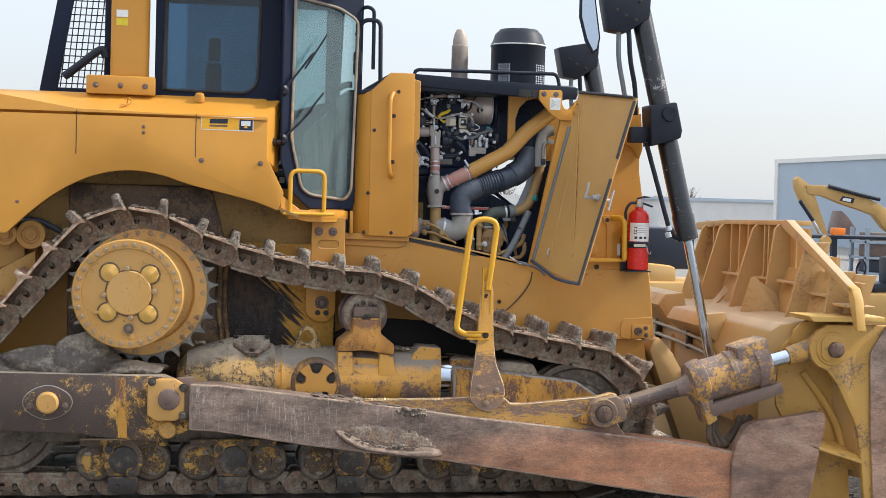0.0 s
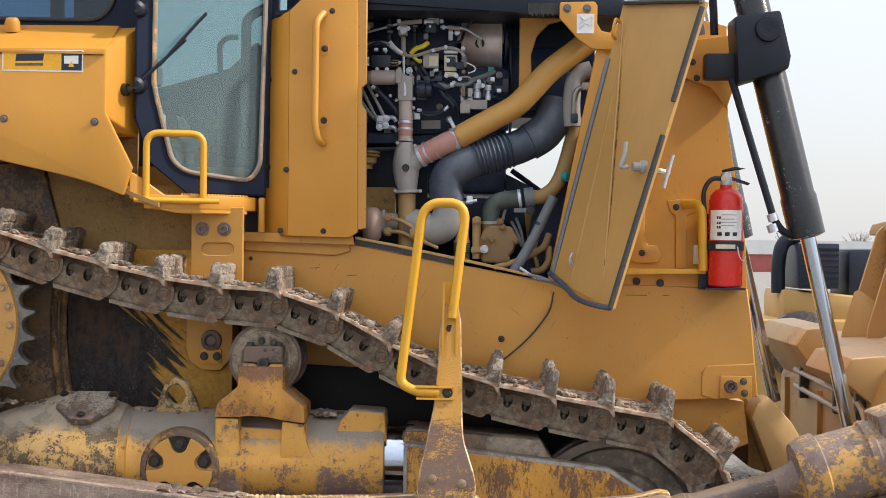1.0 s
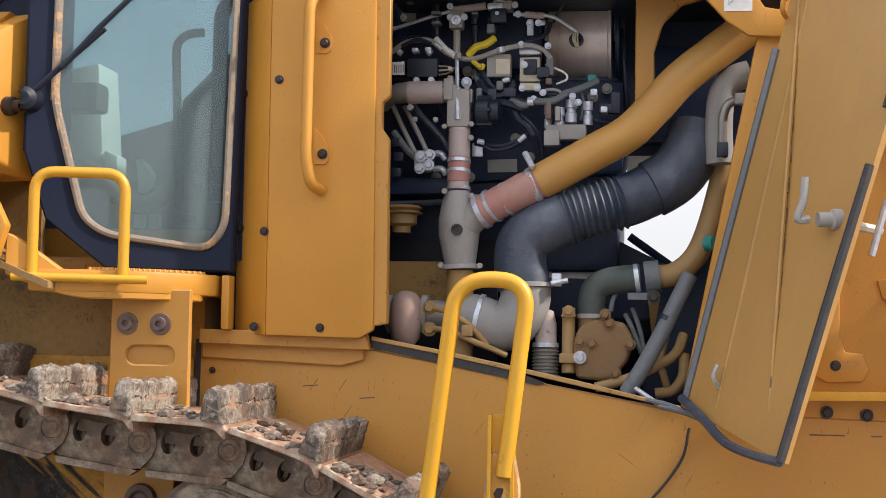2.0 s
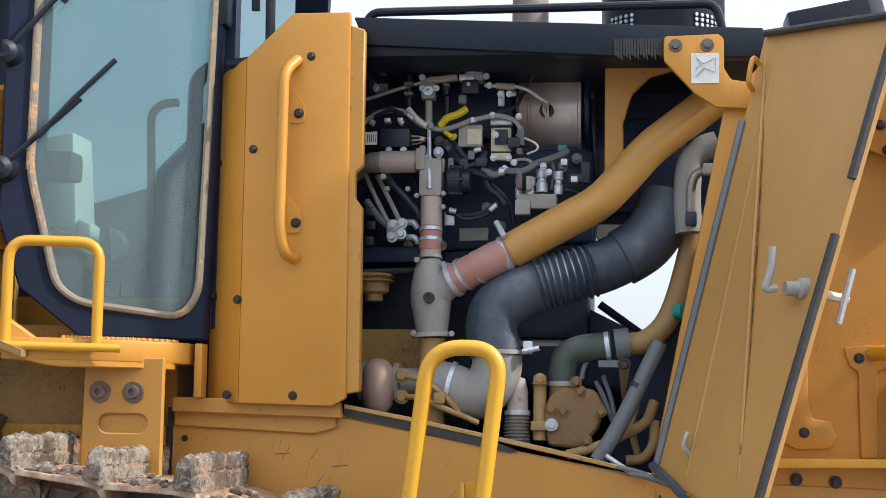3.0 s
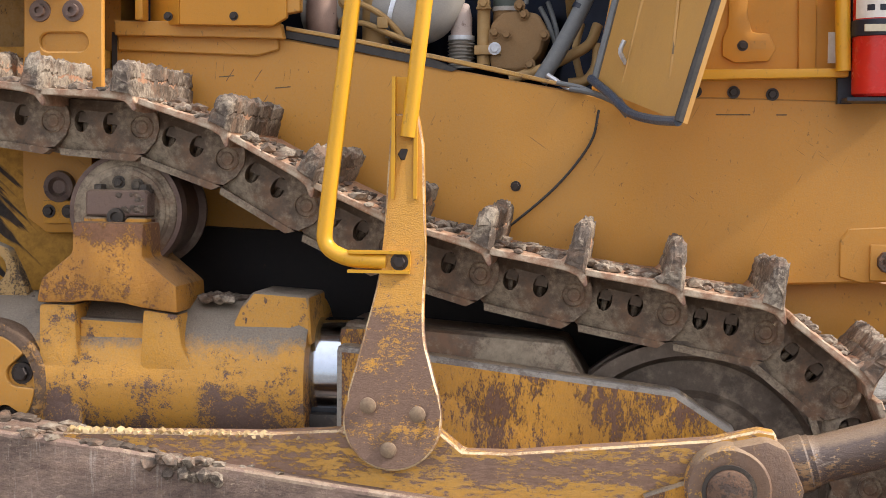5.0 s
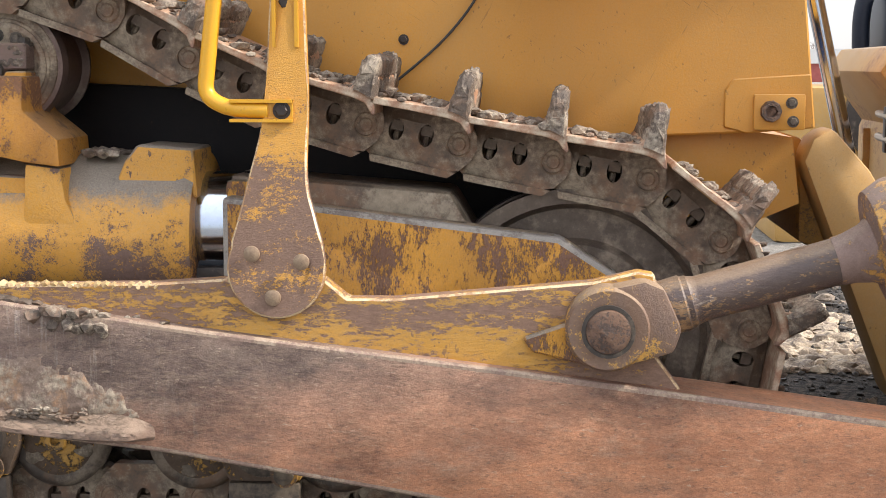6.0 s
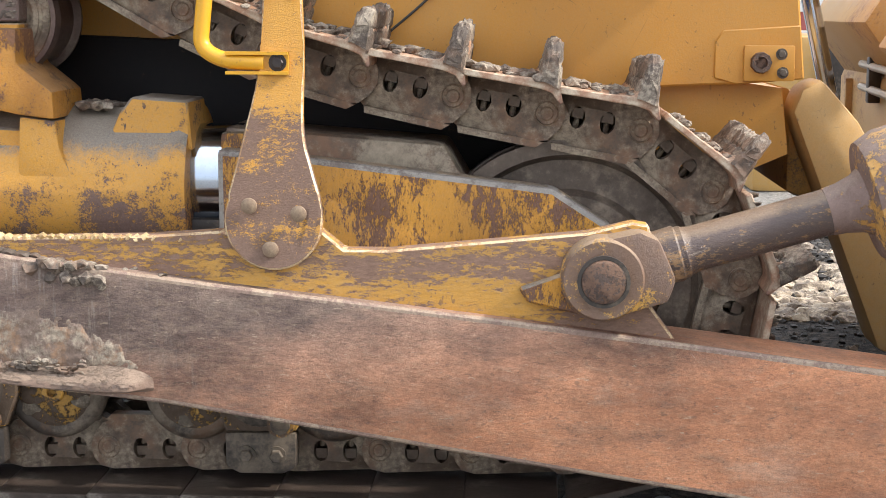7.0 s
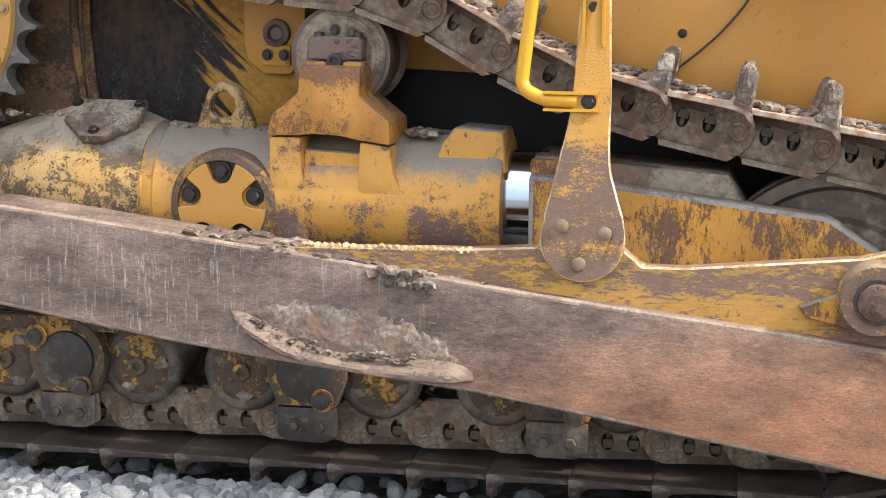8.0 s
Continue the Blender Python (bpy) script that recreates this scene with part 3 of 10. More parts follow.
def build_mud_lumps():
    """Churned lumps of drying mud ahead of the track."""
    rnd = random.Random(9)
    bm = bmesh.new()
    for k in range(2600):
        x, y = rnd.uniform(1.2, 3.3), rnd.uniform(-0.9, 5.0)
        s = rnd.uniform(0.005, 0.017) * (1.5 if y > 2.2 else 1.0)
        clod((x, y, ground_height(x, y) + s * 0.2), (s * 1.3, s * 1.2, s), k * 1.3, bm, 1)
    tagged(part("mud_lumps", bm, lump_mat), "churned lumps of wet brown mud", "mud", kind="stuff")
    bm = bmesh.new()
    for k in range(900):
        x, y = rnd.uniform(1.5, 3.4), 1.75 + abs(rnd.gauss(0, 0.9))
        s = rnd.uniform(0.012, 0.05)
        clod((x, y, ground_height(x, y) + s * 0.25), (s * 1.4, s * 1.2, s * 0.8), k * 1.7, bm, 2)
    tagged(part("mud_ridge", bm, ridge_mat), "ridge of pale crumbly drying mud", "mud", kind="stuff")


ridge_mat = caked("pale_crumbly_mud", (0.16, 0.125, 0.095), (0.46, 0.39, 0.3), 0.55, 26, 1.0, 1.0)
lump_mat = caked("drying_mud_lumps", (0.025, 0.021, 0.018), (0.22, 0.18, 0.14), 0.3, 12, 1.0, 1.0)
build_mud_lumps()

# ---- the bulldozer ----
dozer = thing("bulldozer", "large yellow crawler bulldozer, worn paint, muddy tracks, open engine bay", "bulldozer")

SPROCKET, SPROCKET_R = (-2.45, 1.535), 0.53
IDLER, IDLER_R = (0.79, 0.672), 0.478
REAR, REAR_R = (-3.3, 0.645), 0.46
TRACK_Y = -1.04


def arc(c, r, a0, a1, n):
    return [(c[0] + r * math.cos(radians(a0 + (a1 - a0) * i / n)), c[1] + r * math.sin(radians(a0 + (a1 - a0) * i / n))) for i in range(n + 1)]


def track_line():
    """The closed line of the pins, forward along the top."""
    top = [(-2.05, 1.92), (-1.75, 1.818), (-1.45, 1.741), (-1.2, 1.687), (-1.0, 1.665), (-0.78, 1.656), (-0.62, 1.62), (-0.48, 1.555), (-0.265, 1.432), (-0.045, 1.328), (0.21, 1.255), (0.468, 1.201), (0.64, 1.17)]
    pts = arc(SPROCKET, SPROCKET_R, 146, 62, 24) + top + arc(IDLER, IDLER_R, 94, -86, 28)
    pts += arc(REAR, REAR_R, 268, 148, 20)
    return [Vector((x, 0, z)) for x, z in pts]


def chain_joints(count, shift):
    """Pins set at even steps along the line."""
    line = track_line()
    line.append(line[0])
    runs = [(b - a).length for a, b in zip(line, line[1:])]
    total = sum(runs)
    out = []
    for k in range(count):
        s = (k * total / count + shift) % total
        for a, b, r in zip(line, line[1:], runs):
            if s <= r:
                out.append(a.lerp(b, s / r))
                break
            s -= r
    return out, total / count


JOINTS, PITCH = chain_joints(45, 0.206)


def link_mesh(mirror=1):
    """A track link: two pin bosses, a waisted rail and two bolt windows."""
    p = PITCH
    outline = [(0.0, -0.06), (0.03, -0.082), (p - 0.03, -0.084), (p + 0.018, -0.072), (p + 0.046, -0.036), (p + 0.055, 0.0), (p + 0.048, 0.032),
               (p + 0.03, 0.056), (p - 0.01, 0.066), (0.03, 0.066), (-0.02, 0.06), (-0.045, 0.03), (-0.045, -0.02)]
    holes = [[(u + 0.021 * math.cos(a), 0.004 + 0.031 * math.sin(a)) for a in [2 * math.pi * i / 12 for i in range(12)]][::-1] for u in (p * 0.34, p * 0.66)]
    bm = prism(outline, -0.13, -0.085, holes=holes)
    for v in bm.verts:
        if v.co.x < 0.05:
            v.co.y += 0.034
    lathe([(-0.02, 0.036), (0.003, 0.035), (0.005, 0.031), (0.001, 0.029), (0.001, 0.02), (0.004, 0.016), (0.004, 0.0)], (p + 0.004, -0.13, 0), (0, -1, 0), bm, 18)
    prism([(0.035, -0.095), (p - 0.01, -0.097), (p + 0.012, -0.078), (0.03, -0.076)], -0.134, -0.09, bm)
    for u in (p * 0.34, p * 0.66):
        box((u - 0.016, -0.112, 0.002), (u + 0.016, -0.06, 0.03), bm)
        cyl((u, -0.09, -0.04), (u, -0.09, 0.0), 0.009, None, bm, 8)
    if mirror < 0:
        bmesh.ops.scale(bm, vec=(1, -1, 1), verts=bm.verts)
    return bm


def shoe_mesh(seed, worn=0.0, low=False):
    """A single-grouser shoe: a plate with a lip and a tall bar across it, uneven with wear."""
    p = PITCH
    bm = bmesh.new()
    prof = [(0.02, 0.068), (p * 0.5, 0.07), (p - 0.03, 0.07), (p + 0.004, 0.064), (p + 0.03, 0.04), (p + 0.037, 0.046), (p + 0.026, 0.078), (p + 0.02, 0.1), (p + 0.016, 0.15),
            (p, 0.162), (p - 0.02, 0.156), (p - 0.027, 0.12), (p - 0.045, 0.094), (p * 0.5, 0.088), (0.022, 0.086)]
    rings = []
    ys = [-0.285, -0.27, -0.2, -0.1, 0.0, 0.1, 0.2, 0.285]
    if low:
        prof = [(0.019, 0.084), (p * 0.5, 0.083), (p - 0.03, 0.082), (p + 0.006, 0.079), (p + 0.02, 0.084), (p + 0.018, 0.1), (p + 0.014, 0.15),
                (p, 0.162), (p - 0.02, 0.156), (p - 0.027, 0.125), (p - 0.045, 0.108), (p * 0.5, 0.103), (0.019, 0.101)]
        ys[0:2] = [-0.315, -0.303]
    for k, y in enumerate(ys):
        ring = []
        for u, w in prof:
            if w > 0.14:
                w -= (0.035 if k in (0, 7) else 0.0) + worn * 0.03 + 0.016 * noise.noise(Vector((seed * 3.7, y * 9, 1)))
                u += 0.01 * noise.noise(Vector((seed * 2.1, y * 11, 5)))
            ring.append(bm.verts.new((u, y, w + 0.004 * noise.noise(Vector((seed, y * 14, u * 30))))))
        rings.append(ring)
    n = len(prof)
    for a, b in zip(rings, rings[1:]):
        for i in range(n):
            j = (i + 1) % n
            bm.faces.new((a[i], a[j], b[j], b[i]))
    bm.faces.new(rings[0][::-1])
    bm.faces.new(rings[-1])
    return bm


def build_track(parent, y, near):
    track = part("track", cyl((JOINTS[0].x, y - 0.16, JOINTS[0].z), (JOINTS[0].x, y + 0.16, JOINTS[0].z), 0.024), link_steel, parent, "muddy steel crawler track chain")
    near_link, far_link = [part("track_link", link_mesh(s), link_steel, track).data for s in (1, -1)]
    pin_mesh = part("track_pin", cyl((0, -0.12, 0), (0, 0.12, 0), 0.026), link_steel, track).data
    shoes = [part("track_shoe", shoe_mesh(i + 1.0, 0.4 * (i % 2)), shoe_steel, track, width=0.003, seg=1).data for i in range(5)]
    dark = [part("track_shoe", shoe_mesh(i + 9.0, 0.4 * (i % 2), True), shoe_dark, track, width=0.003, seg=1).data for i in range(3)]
    for o in list(track.children):
        bpy.data.objects.remove(o)
    for k, a in enumerate(JOINTS):
        b = JOINTS[(k + 1) % len(JOINTS)]
        d = (b - a).normalized()
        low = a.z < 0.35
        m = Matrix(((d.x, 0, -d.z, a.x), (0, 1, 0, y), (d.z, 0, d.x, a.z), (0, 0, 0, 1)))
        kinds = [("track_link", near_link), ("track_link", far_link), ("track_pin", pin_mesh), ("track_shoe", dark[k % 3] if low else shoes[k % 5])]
        for name, me in kinds:
            o = new(name, me)
            o.parent = track
            o.matrix_basis = m
    return track


near_track = build_track(dozer, TRACK_Y, True)
build_track(dozer, -TRACK_Y, False)


def crust(bm, a, d, up, seed):
    """A rough rind of dried mud round one grouser bar, ragged at its end."""
    base = [(-0.036, -0.004), (-0.034, 0.028), (-0.027, 0.036), (-0.032, 0.043), (-0.03, 0.07), (-0.018, 0.084), (0.004, 0.086), (0.019, 0.079), (0.025, 0.046), (0.02, 0.038), (0.027, 0.03), (0.03, -0.014)]
    prof = []
    for (u0, w0), (u1, w1) in zip(base, base[1:]):
        prof += [(u0 + (u1 - u0) * f, w0 + (w1 - w0) * f) for f in (0.0, 0.34, 0.67)]
    prof.append(base[-1])
    y0, steps = TRACK_Y - 0.298, 84
    foot = a + d * (PITCH - 0.004) + up * 0.094
    big = 1.0 + 0.32 * max(0.0, min(1.0, (a.x + 0.5) / 0.7))
    rings = []
    for q in range(steps + 1):
        y = y0 + 0.58 * q / steps
        ring = []
        fade = 0.7 if q in (0, steps) else 0.9 if q in (1, steps - 1) else 1.0
        tall = 0.9 + 0.12 * noise.noise(Vector((seed * 3.1, y * 9, 2))) + 0.08 * noise.noise(Vector((seed, y * 45, 7)))
        lean = 0.012 * noise.noise(Vector((seed * 1.7, 4, y * 5)))
        for u, w in prof:
            p = Vector((seed * 5.0 + u * 34, y * 52, w * 15))
            k = 0.009 * noise.noise(p) + 0.006 * noise.noise(p * 2.6) + 0.006 * noise.noise(p * 6.3)
            at = foot + d * (u * (1.35 - 0.35 * big - (0.06 * (big - 1) / 0.32) * min(1.0, max(0.0, w) / 0.05)) * fade * (1 + 12 * k) + lean * w / 0.08) + up * ((w * big * tall + (1.2 * k if w > 0.03 else 0.4 * k)) * fade)
            ring.append(bm.verts.new((at.x, y + 0.7 * k, at.z)))
        rings.append(ring)
    for r0, r1 in zip(rings, rings[1:]):
        for i in range(len(prof) - 1):
            bm.faces.new((r0[i], r0[i + 1], r1[i + 1], r1[i]))
    bm.faces.new(rings[0][::-1])
    bm.faces.new(rings[-1])


def build_track_mud():
    """Dried mud that clings to the grouser bars and lies on the plates of the upper run."""
    rnd = random.Random(11)
    bm = bmesh.new()
    for k, a in enumerate(JOINTS):
        b = JOINTS[(k + 1) % len(JOINTS)]
        d = (b - a).normalized()
        if d.x < 0.35 and not (a.x > 0.8 and a.z > 0.6):
            continue
        up = Vector((-d.z, 0, d.x))
        if -3.0 < a.x < 1.3:
            crust(bm, a, d, up, k * 1.37)
            for _ in range(44):
                u, s = rnd.uniform(0.03, PITCH - 0.03), rnd.uniform(0.003, 0.013) * rnd.choice((1, 1, 1.7))
                at = a + up * (0.09 + s * 0.3) + d * u
                clod((at.x, TRACK_Y + rnd.uniform(-0.28, 0.05), at.z), (s * 1.5, s * 1.3, s * 0.75), rnd.uniform(0, 99), bm, 1)
    return tagged(part("dried_mud", bm, mud, near_track, "rough grey dried mud on the shoes", smooth=False), kind="stuff")


build_track_mud()


# ---- sprocket, final drive, idlers, rollers ----
DRIVE, DRIVE_R, FACE = (-2.362, 1.55), 0.52, (-2.456, 1.552)


def build_sprocket():
    sx, sz = DRIVE
    n = 27
    k = DRIVE_R / 0.576
    prof = []
    for i in range(n):
        for f, r in ((0.0, 0.505), (0.14, 0.508), (0.25, 0.518), (0.33, 0.533), (0.39, 0.554), (0.425, 0.573), (0.46, 0.579), (0.53, 0.578), (0.565, 0.57), (0.6, 0.55), (0.67, 0.53), (0.75, 0.517), (0.86, 0.508)):
            a = 2 * math.pi * (i + f) / n
            prof.append((sx + r * k * math.cos(a), sz + r * k * math.sin(a)))
    inner = disc_points(sx, sz, 0.36, 40)[::-1]
    y = -1.115
    sp = part("sprocket", prism(prof, y - 0.035, y + 0.035, holes=[inner]), steel_worn, dozer, "worn grey steel drive sprocket teeth", width=0.006, seg=1)
    part("sprocket_ring", lathe([(0, 0.445), (0.024, 0.44), (0.028, 0.41), (0.034, 0.36), (0.0, 0.34)], (sx, y - 0.035, sz), (0, -1, 0), seg=48), paint_final, sp, "yellow bolted sprocket ring")
    for i in range(30):
        if i % 6 == 5:
            continue
        a = 2 * math.pi * i / 30
        part("bolt", bolt((sx + 0.415 * math.cos(a), y - 0.062, sz + 0.415 * math.sin(a)), 0.014, 0.018), bolt_pale, sp)
    return sp


steel_worn = caked("worn_tooth_steel", (0.16, 0.155, 0.15), (0.3, 0.27, 0.23), 0.35, 8, 0.5, 0.55, 0.4)


def build_final_drive():
    sx, sz = FACE
    f = -1.455
    lean = (DRIVE[0] - sx) / 0.4
    bm = lathe([(0, 0.40), (0.05, 0.395), (0.07, 0.375), (0.33, 0.352), (0.345, 0.372), (0.40, 0.374), (0.415, 0.366), (0.415, 0.312), (0.403, 0.308), (0.403, 0.2), (0.405, 0.0)], (sx, -1.03, sz), (0, -1, 0), seg=56)
    for v in bm.verts:
        v.co.x += lean * max(0.0, v.co.y + 1.36) * 1.35
    hub = part("final_drive", bm, paint_final, dozer, "dusty yellow final drive housing")
    part("hub_seam", lathe([(0, 0.162), (0.006, 0.161), (0.006, 0.152), (0, 0.151)], (sx + 0.008, f + 0.02, sz + 0.008), (0, -1, 0), seg=40), groove_dark, hub)
    part("hub_cap", lathe([(0, 0.152), (0.016, 0.151), (0.022, 0.144), (0.022, 0.0)], (sx + 0.008, f + 0.02, sz + 0.008), (0, -1, 0), seg=40), paint_final, hub)
    for i in range(32):
        a = 2 * math.pi * (i + 0.4) / 32
        part("bolt", bolt((sx + 0.337 * math.cos(a), f + 0.012, sz + 0.337 * math.sin(a)), 0.0135, 0.024), bolt_pale, hub)
    for i in range(4):
        a = radians(43 + 90 * i)
        at = (sx + 0.19 * math.cos(a) + 0.006, f + 0.02, sz + 0.19 * math.sin(a) + 0.006)
        part("cap_seam", lathe([(0, 0.072), (0.007, 0.071), (0.007, 0.06), (0, 0.059)], at, (0, -1, 0), seg=28), groove_dark, hub)
        part("planet_cap", lathe([(0, 0.06), (0.012, 0.059), (0.018, 0.05), (0.018, 0.03), (0.022, 0.024), (0.022, 0)], at, (0, -1, 0), seg=26), paint_bright_hub, hub)
        b = radians(90 * i + 5)
        part("bolt", bolt((sx + 0.008 + 0.168 * math.cos(b), f + 0.014, sz + 0.008 + 0.168 * math.sin(b)), 0.015, 0.024), bolt_pale, hub)
    part("drain_plug", lathe([(0, 0.038), (0.02, 0.036), (0.02, 0.03), (0.014, 0.028), (0.014, 0.018), (0.024, 0.016), (0.024, 0)], (sx + 0.01, f + 0.014, sz - 0.235), (0, -1, 0), seg=20), pin_brown, hub, "dark drain plug")
    for x, z, w, h in ((-0.2, -0.125, 0.055, 0.022), (0.03, -0.285, 0.03, 0.035), (0.16, -0.15, 0.02, 0.02)):
        part("cast_mark", box((sx + x - w / 2, f + 0.006, sz + z - h / 2), (sx + x + w / 2, f + 0.014, sz + z + h / 2)), paint_final, hub, width=0.004)


groove_dark = painted("dirt_filled_groove", (0.1, 0.06, 0.03), 0.8, 0.4)
pin_brown = painted("brown_plug_steel", (0.12, 0.08, 0.06), 0.5, 0.4)
bolt_pale = painted("dusty_bolt_steel", (0.4, 0.27, 0.15), 0.5, 0.5, 0.2, (0.16, 0.1, 0.06), scale=40, metal=0.2)
paint_final = painted("dusty_final_drive_paint", (0.58, 0.295, 0.055), 0.55, 0.35, 0.04, (0.2, 0.12, 0.05), scale=40, film=0.3, film_colour=(0.42, 0.3, 0.17), scratch=0.25, scratch_turns=(30, -40), scratch_colour=(0.25, 0.14, 0.06), specks=0.8)
paint_bright_hub = painted("bright_plug_paint", (0.6, 0.33, 0.05), 0.5, 0.25, film=0.2, film_colour=(0.4, 0.28, 0.14))
build_sprocket()
build_final_drive()


def build_hitch():
    """Rear linkage that shows behind the track."""
    h = part("rear_hitch", hull([(-3.9, y, z) for y in (-0.8, -0.3) for z in (1.55, 1.8)] + [(-3.2, y, z) for y in (-0.8, -0.3) for z in (1.72, 1.9)]), paint_dusty, dozer, "yellow rear hitch linkage", width=0.03)
    for x, z, r in ((-3.154, 1.925, 0.105), (-3.33, 1.925, 0.085)):
        part("hitch_pin", lathe([(-0.3, r), (0.0, r), (0.012, r * 0.93), (0.012, r * 0.62), (0.0, r * 0.58), (0.0, r * 0.4), (0.02, r * 0.36), (0.02, 0)], (x, -0.9, z), (0, -1, 0), seg=28), paint_final, h, "round yellow linkage boss")
    part("hitch_arm", hull([(-3.5, y, z) for y in (-0.86, -0.78) for z in (1.35, 1.6)] + [(-3.12, y, z) for y in (-0.86, -0.78) for z in (1.6, 1.82)]), paint_dusty, h, width=0.02)
    part("hitch_hose", tube(smooth_path([(-3.5, -0.88, 2.0), (-3.3, -0.9, 2.03), (-3.1, -0.86, 2.02), (-2.95, -0.84, 1.95)], 6), 0.02, seg=10), rubber, h, "black hydraulic hose")


build_hitch()


def wheel(name, c, r, y, label, parent=None):
    w = part(name, lathe([(0, r * 0.3), (0.0, r * 0.62), (0.035, r * 0.66), (0.035, r * 0.86), (0.0, r * 0.9), (0.0, r), (0.07, r + 0.0), (0.08, r * 0.93), (0.14, r * 0.93), (0.15, r), (0.22, r), (0.22, r * 0.3)],
                         (c[0], y - 0.11, c[1]), (0, 1, 0), seg=56), idler_steel, parent or dozer, label)
    part("hub", lathe([(0, r * 0.32), (0.03, r * 0.3), (0.05, r * 0.16), (0.05, 0)], (c[0], y - 0.1, c[1]), (0, -1, 0), seg=28), idler_steel, w)
    return w


idler_steel = caked("idler_steel", (0.12, 0.092, 0.072), (0.25, 0.2, 0.155), 0.45, 6, 0.3, 0.7, 0.3)
wheel("front_idler", IDLER, IDLER_R - 0.07, TRACK_Y, "grey worn steel front idler wheel")
wheel("rear_idler", REAR, REAR_R - 0.07, TRACK_Y, "brown worn steel rear idler wheel")


def build_roller(x, z, r, swap):
    f = TRACK_Y - 0.18
    ro = part("track_roller", lathe([(0, r * 0.8), (0.0, r * 0.86), (0.008, r * 0.95), (0.02, r), (0.06, r), (0.07, r * 0.86), (0.26, r * 0.86), (0.27, r), (0.31, r), (0.32, r * 0.6)], (x, f, z), (0, 1, 0), seg=40),
              roller_mat, dozer, "muddy steel bottom roller with worn yellow end cap")
    part("end_cap", lathe([(-0.02, r * 0.84), (-0.008, r * 0.82), (0.012, r * 0.6), (0.016, r * 0.4), (0.016, r * 0.24), (0.03, r * 0.2), (0.03, r * 0.1), (0.02, r * 0.08), (0.02, 0)], (x, f, z), (0, -1, 0), seg=30), paint_frag, ro)
    for k in range(3):
        clod_at = (x + r * 0.55 * math.cos(2.1 * k + x * 7), f - 0.006, z + r * 0.55 * math.sin(2.1 * k + x * 7))
        part("mud_cake", clod(clod_at, (0.03, 0.012, 0.022), x * 9 + k, None, 2), heap_dry, ro)
    return ro


heap_dry = caked("dry_mud_cake", (0.16, 0.13, 0.1), (0.33, 0.28, 0.22), 0.5, 16, 0.9, 0.95)
roller_mat = caked("roller_steel", (0.08, 0.065, 0.055), (0.22, 0.18, 0.14), 0.4, 8, 0.6, 0.7, 0.2, third=(0.16, 0.1, 0.065))
washer_mat = painted("grimy_washer_paint", (0.5, 0.25, 0.03), 0.5, 0.3, 0.5, (0.06, 0.04, 0.03), scale=30, wear_scale=12, film=0.6, film_colour=(0.12, 0.075, 0.04))
ROLLERS = [-2.655, -2.285, -1.955, -1.476, -1.112, -0.651, -0.255, 0.143]
for i, x in enumerate(ROLLERS):
    build_roller(x, 0.368, 0.142, i % 2)
for a, b in zip(ROLLERS[::2], ROLLERS[1::2]):
    c = (a + b) / 2
    outline = [(c + 0.15 * math.cos(radians(v)) * 0.92, 0.39 + 0.135 * math.sin(radians(v))) for v in range(-30, 211, 20)] + [(c - 0.1, 0.27), (c + 0.1, 0.27)]
    plate = part("roller_bogie", prism(outline, -1.27, -1.2), paint_frag, dozer, "worn bogie plate between rollers", width=0.014)
    part("bogie_disc", lathe([(0, 0.1), (0.012, 0.096), (0.018, 0.08), (0.018, 0)], (c, -1.27, 0.385), (0, -1, 0), seg=28), dark_steel, plate, "dark greasy bogie disc")
    for px, pz in ((c - 0.1, 0.465), (c + 0.06, 0.3)):
        part("washer", lathe([(0, 0.039), (0.006, 0.038), (0.006, 0.028), (0, 0.027)], (px, -1.288, pz), (0, -1, 0), seg=22), washer_mat, plate)
        part("bolt", lathe([(-0.01, 0.029), (0.022, 0.027), (0.026, 0.02), (0.026, 0)], (px, -1.285, pz), (0, -1, 0), seg=16), dark_steel, plate)
    part("bogie_top", box((c - 0.3, -1.26, 0.48), (c + 0.3, -1.21, 0.53)), paint_frag, plate, width=0.012)
    g = part("roller_guard", prism([(c - 0.1, 0.27), (c + 0.1, 0.27), (c + 0.1, 0.17), (c + 0.06, 0.15), (c - 0.06, 0.15), (c - 0.1, 0.17)], -1.275, -1.22), dark_steel, dozer, "dark steel guard bracket over the link", width=0.012)
    for px in (c - 0.04, c + 0.045):
        part("bolt", bolt((px, -1.275, 0.205), 0.019, 0.016), dark_steel, g)


